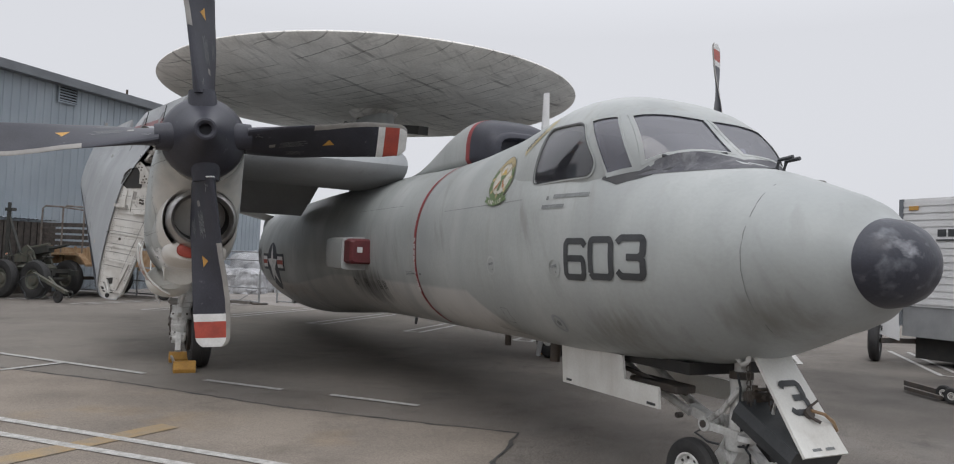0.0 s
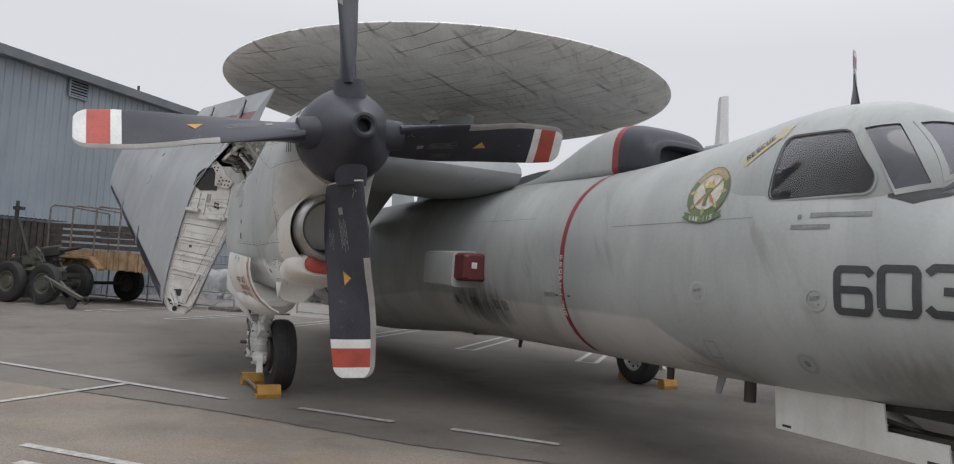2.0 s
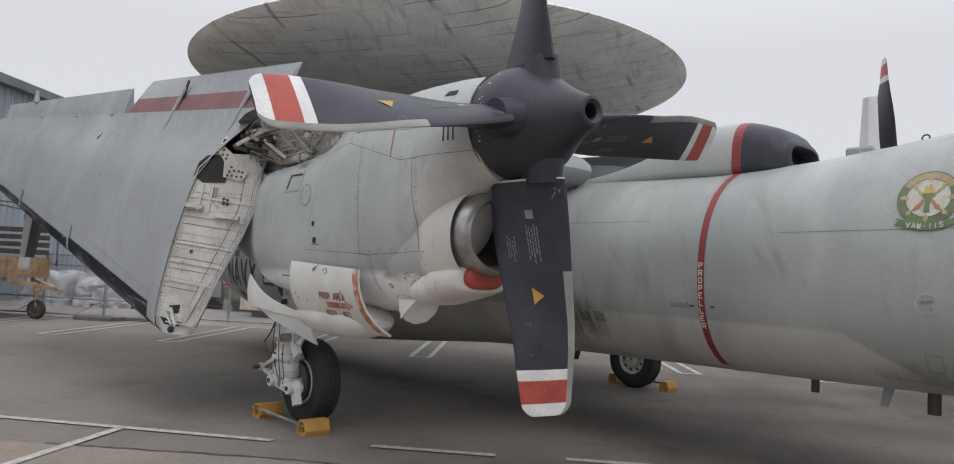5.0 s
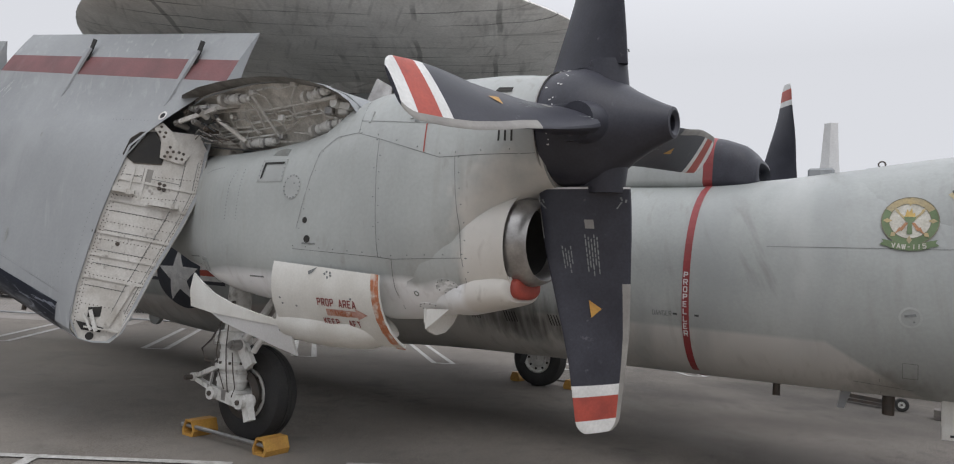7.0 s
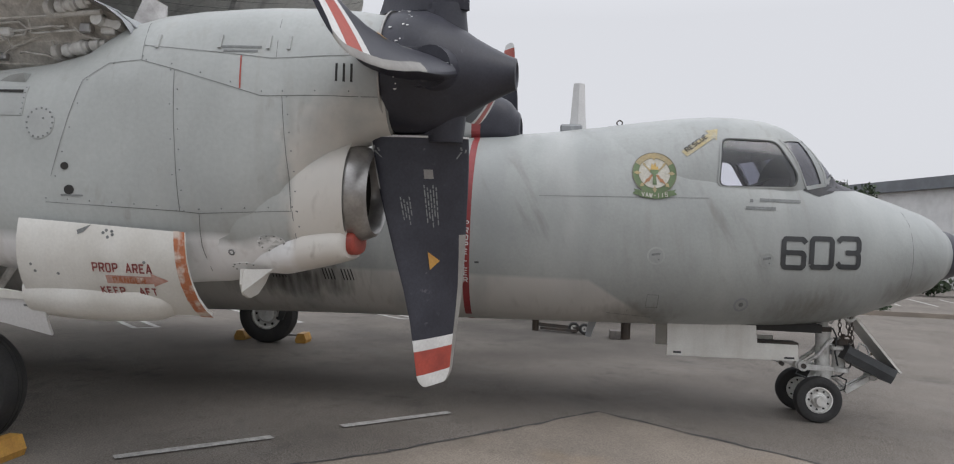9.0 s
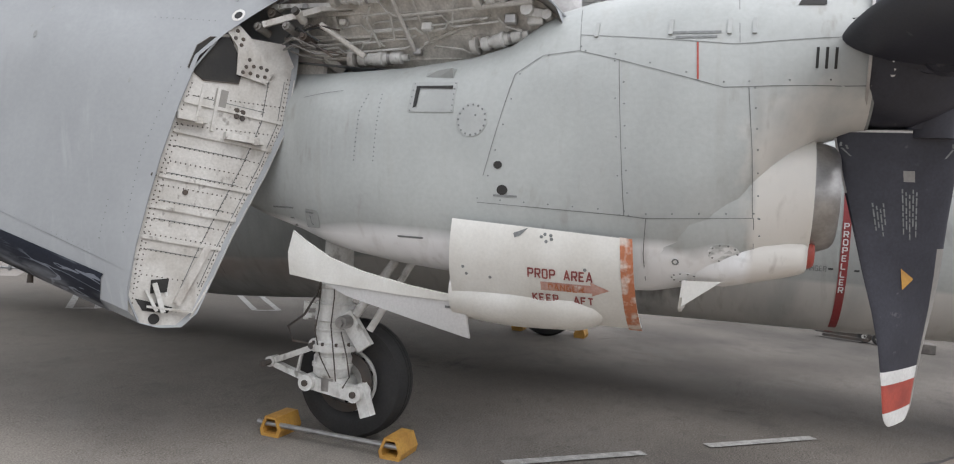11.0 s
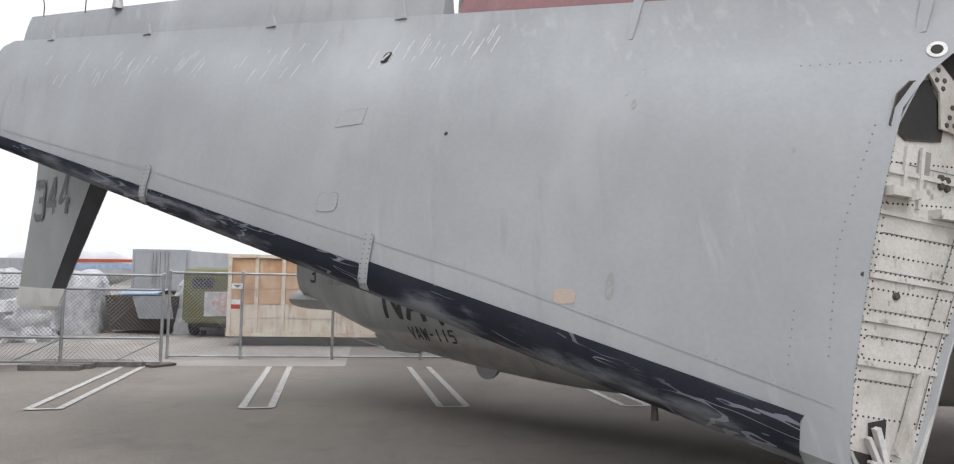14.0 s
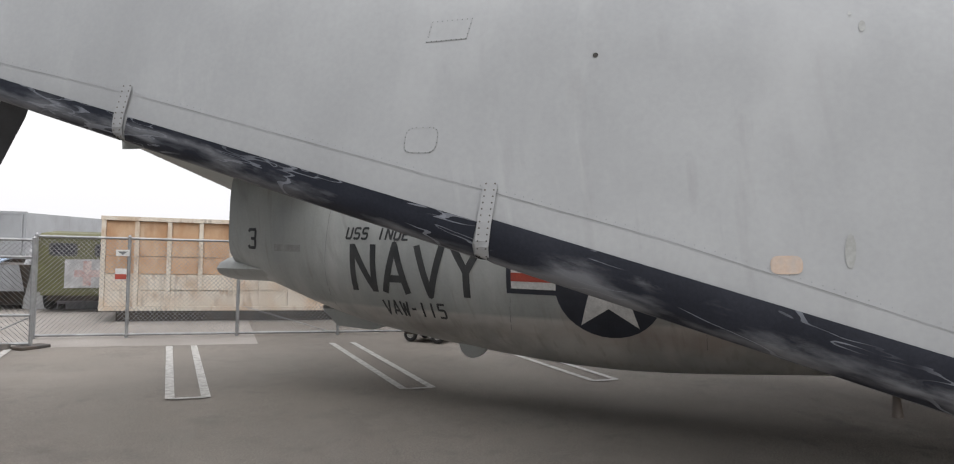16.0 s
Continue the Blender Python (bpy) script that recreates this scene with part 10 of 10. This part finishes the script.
# ---- travel trailer beyond the nose ----
TRAILS = mat("dull_grey_skirt", (0.27, 0.275, 0.28), (0.22, 0.225, 0.23), 3, 0.6, bump=0.001)
rv = thing("travel_trailer", (-10.2, 1.7, 0), "white ribbed travel trailer with dark lettering", "trailer")
RVO = Vector((-10.05, 1.75, 0))
rb = oriented(RVO, Vector((0, 1, 0)), Vector((-1, 0, 0)))
part("shell", rb(0, 7.0, 0, 2.4, 1.15, 3.28), TRAILW, rv)
for k in range(15):
    z = 1.2 + k * 0.138
    part("siding_rib", rb(0.03, 7.0, -0.022, 0.0, z, z + 0.10), TRAILW, rv)
part("skirt", rb(0.02, 7.0, 0.02, 2.3, 0.55, 1.15), TRAILS, rv, "dull grey lower skirt")
part("corner_trim", rb(-0.05, 0.03, -0.04, 0.05, 0.75, 3.28), ROOFT, rv)
part("marker_light", rb(0.16, 0.34, -0.05, -0.022, 3.05, 3.13), CHOCK, rv)
for k, (a, w) in enumerate(((0.72, 0.16), (0.92, 0.16), (1.12, 0.2), (1.4, 0.16), (1.6, 0.2))):
    part("logo_bar", rb(a, a + w, -0.03, -0.022, 2.52, 2.66), INKB, rv)
part("cheat_stripe", rb(0.7, 6.5, -0.032, -0.022, 2.44, 2.47), INKB, rv)
part("red_swoosh", slab([RVO + Vector((0.035, 1.1, 2.08)), RVO + Vector((0.035, 2.4, 1.9)), RVO + Vector((0.035, 2.4, 1.98)), RVO + Vector((0.035, 1.1, 2.14))], (0.005, 0, 0)), BANDRED, rv)
# near-black box puts the shadow under the trailer into colour
part("underframe", rb(0.15, 6.8, 0.25, 2.2, 0.12, 0.55), DARK, rv)
hatch = [RVO + Vector((0.03, 0, 0)), RVO + Vector((0.31, -0.42, 0))]
part("open_hatch", slab([hatch[0] + Vector((0, 0, 0.44)), hatch[1] + Vector((0, 0, 0.60)), hatch[1] + Vector((0, 0, 1.0)), hatch[0] + Vector((0, 0, 1.14))], (-0.02, -0.02, 0)), TRAILW, rv, "open white baggage hatch")
part("hatch_slot", slab([hatch[0].lerp(hatch[1], 0.6) + Vector((0.006, 0.006, 0.62)), hatch[0].lerp(hatch[1], 0.66) + Vector((0.006, 0.006, 0.62)), hatch[0].lerp(hatch[1], 0.66) + Vector((0.006, 0.006, 0.72)), hatch[0].lerp(hatch[1], 0.6) + Vector((0.006, 0.006, 0.72))], (0.003, 0.003, 0)), INKB, rv)
for d in (0.0, 0.34):
    wheel(tuple(RVO + Vector((0.26 - 1.0 * d, -0.36 - d * 0.75, 0.42))), 0.42, 0.20, rv, 0.23, (0.5, -0.866, 0), TRAILS)
part("axle", beam(RVO + Vector((0.2, -0.3, 0.42)), RVO + Vector((-0.6, 0.25, 0.45)), 0.1, 0.1), DARKMET, rv)
tow = thing("tow_bar", (-6.45, 4.6, 0), "dark steel tow bar lying on the ground", "tow bar")
part("bar", merge(beam((-6.65, 4.1, 0.12), (-6.28, 5.1, 0.10), 0.07, 0.07), beam((-6.5, 4.2, 0.06), (-6.2, 4.9, 0.06), 0.05, 0.05)), DARKMET, tow)
for p in ((-6.35, 4.85, 0.11), (-6.2, 5.05, 0.11)):
    wheel(p, 0.11, 0.07, tow, 0.05)
blk = thing("wooden_block", (-5.85, 5.65, 0), "weathered wooden block on the ground", "block")
part("block", box(-6.0, -5.7, 5.5, 5.8, 0.0, 0.16, 0.01), GREYWOOD, blk)
dolly = thing("ground_dolly", (-4.4, -8.2, 0), "small dark wheeled dolly", "dolly")
part("deck", box(-4.75, -4.05, -8.6, -7.8, 0.14, 0.2, 0.01), DARKMET, dolly)
for p in ((-4.1, -8.5, 0.13), (-4.1, -7.95, 0.13), (-4.7, -8.5, 0.13), (-4.7, -7.95, 0.13)):
    wheel(p, 0.13, 0.07, dolly, 0.06)

# ---- far side of the lot: hedge, kerb, warehouse, trees ----
wo, wu = Vector((-62, 24, 0)), Vector((0.95, 0.31, 0))
wv = Vector((-0.31, 0.95, 0))
wb = oriented(wo, wu, wv)
ware = thing("warehouse", wo, "long white warehouse with dark roof edge and black lettering", "building")
part("wall", wb(0, 34, 0, 12, 0, 6.6), TRAILW, ware)
part("roof", wb(-0.4, 34.4, -0.5, 12.5, 6.6, 7.4), ROOFT, ware)
q = lettering("L AM", 9.2, 4.1, 1.3, 1.35, 0.32)
V, F = [], []
for j, poly in enumerate(q):
    o = len(V)
    V += [tuple(wo + wu * a - wv * (0.03 + 0.002 * j) + Vector((0, 0, b))) for a, b in poly]
    F.append(tuple(range(o, o + len(poly))))
part("wall_lettering", (V, F), INKB, ware)
kb = thing("kerb_island", (-15.5, 14.5, 0), "pale concrete kerb round a planted island", "kerb")
part("kerb", merge(beam((-15.2, 13.6, 0.07), (-15.1, 16.5, 0.07), 0.16, 0.14), beam((-15.2, 13.6, 0.07), (-22, 15.5, 0.07), 0.16, 0.14)), CONC, kb)


def leafy(o, r, h, n, seed, name, label, cat, trunk=0.0):
    rnd = random.Random(seed)
    t = thing(name, o, label, cat)
    V, F = [], []
    clumps = [(Vector((rnd.gauss(0, 0.45), rnd.gauss(0, 0.45), rnd.uniform(0.15, 1.0))), rnd.uniform(0.25, 0.5)) for _ in range(14)]
    for _ in range(n):
        c, cr = rnd.choice(clumps)
        d = Vector((rnd.gauss(0, 1), rnd.gauss(0, 1), rnd.gauss(0, 1))).normalized() * cr * rnd.uniform(0.4, 1.0)
        p = Vector(o) + Vector(((c.x + d.x) * r, (c.y + d.y) * r, trunk + (c.z + d.z * 0.6) * h))
        if p.z < 0.05:
            continue
        a, b = Vector((rnd.gauss(0, 1), rnd.gauss(0, 1), rnd.gauss(0, 1))).normalized(), Vector((rnd.gauss(0, 1), rnd.gauss(0, 1), rnd.gauss(0, 1))).normalized()
        s = 0.07 * r * rnd.uniform(0.6, 1.3) + 0.03
        i = len(V)
        V += [tuple(p), tuple(p + a * s), tuple(p + (a + b) * s * 0.9), tuple(p + b * s)]
        F.append((i, i + 1, i + 2, i + 3))
    part("crown" if trunk else "foliage", (V, F), LEAF, t, kind="stuff")
    if trunk:
        part("trunk", cyl(o, (o[0], o[1], trunk + h * 0.5), 0.16, 0.07, 10), BARK, t)
        for k in range(5):
            a = k * 1.26
            part("limb", cyl((o[0], o[1], trunk * 0.8), (o[0] + r * 0.6 * math.cos(a), o[1] + r * 0.6 * math.sin(a), trunk + h * 0.55), 0.07, 0.02, 8), BARK, t)
    return t


leafy((-34, 19.6, 0), 1.9, 3.0, 1600, 1, "tree", "dark evergreen tree beyond the parking lot", "tree", 2.6)
leafy((-37.5, 22.6, 0), 2.0, 2.6, 1400, 2, "tree", "low dark tree in front of the warehouse", "tree", 2.4)
leafy((-40, 26, 0), 1.6, 2.2, 1000, 3, "tree", "small dark tree in front of the warehouse", "tree", 1.8)
leafy((-16.4, 14.5, 0), 0.9, 0.5, 900, 4, "shrub", "low clipped dark green shrub", "shrub")
leafy((-30, 23.2, 0), 1.6, 1.3, 1200, 5, "shrub", "rounded dark green shrub by the kerb", "shrub")
leafy((-29, 25.6, 0), 1.5, 1.2, 1000, 6, "shrub", "rounded dark green shrub by the kerb", "shrub")
for k in range(6):
    o = Vector((-20 - 0.5 * k, 15.8 + 1.6 * k, 0))
    tagged(flat("far_bay_line", [stripe(o[:2], (o + Vector((-5, 1.2, 0)))[:2], 0.12)], 0.012, LINEW), "white painted parking bay line", "road marking", "far bay lines", "structure")
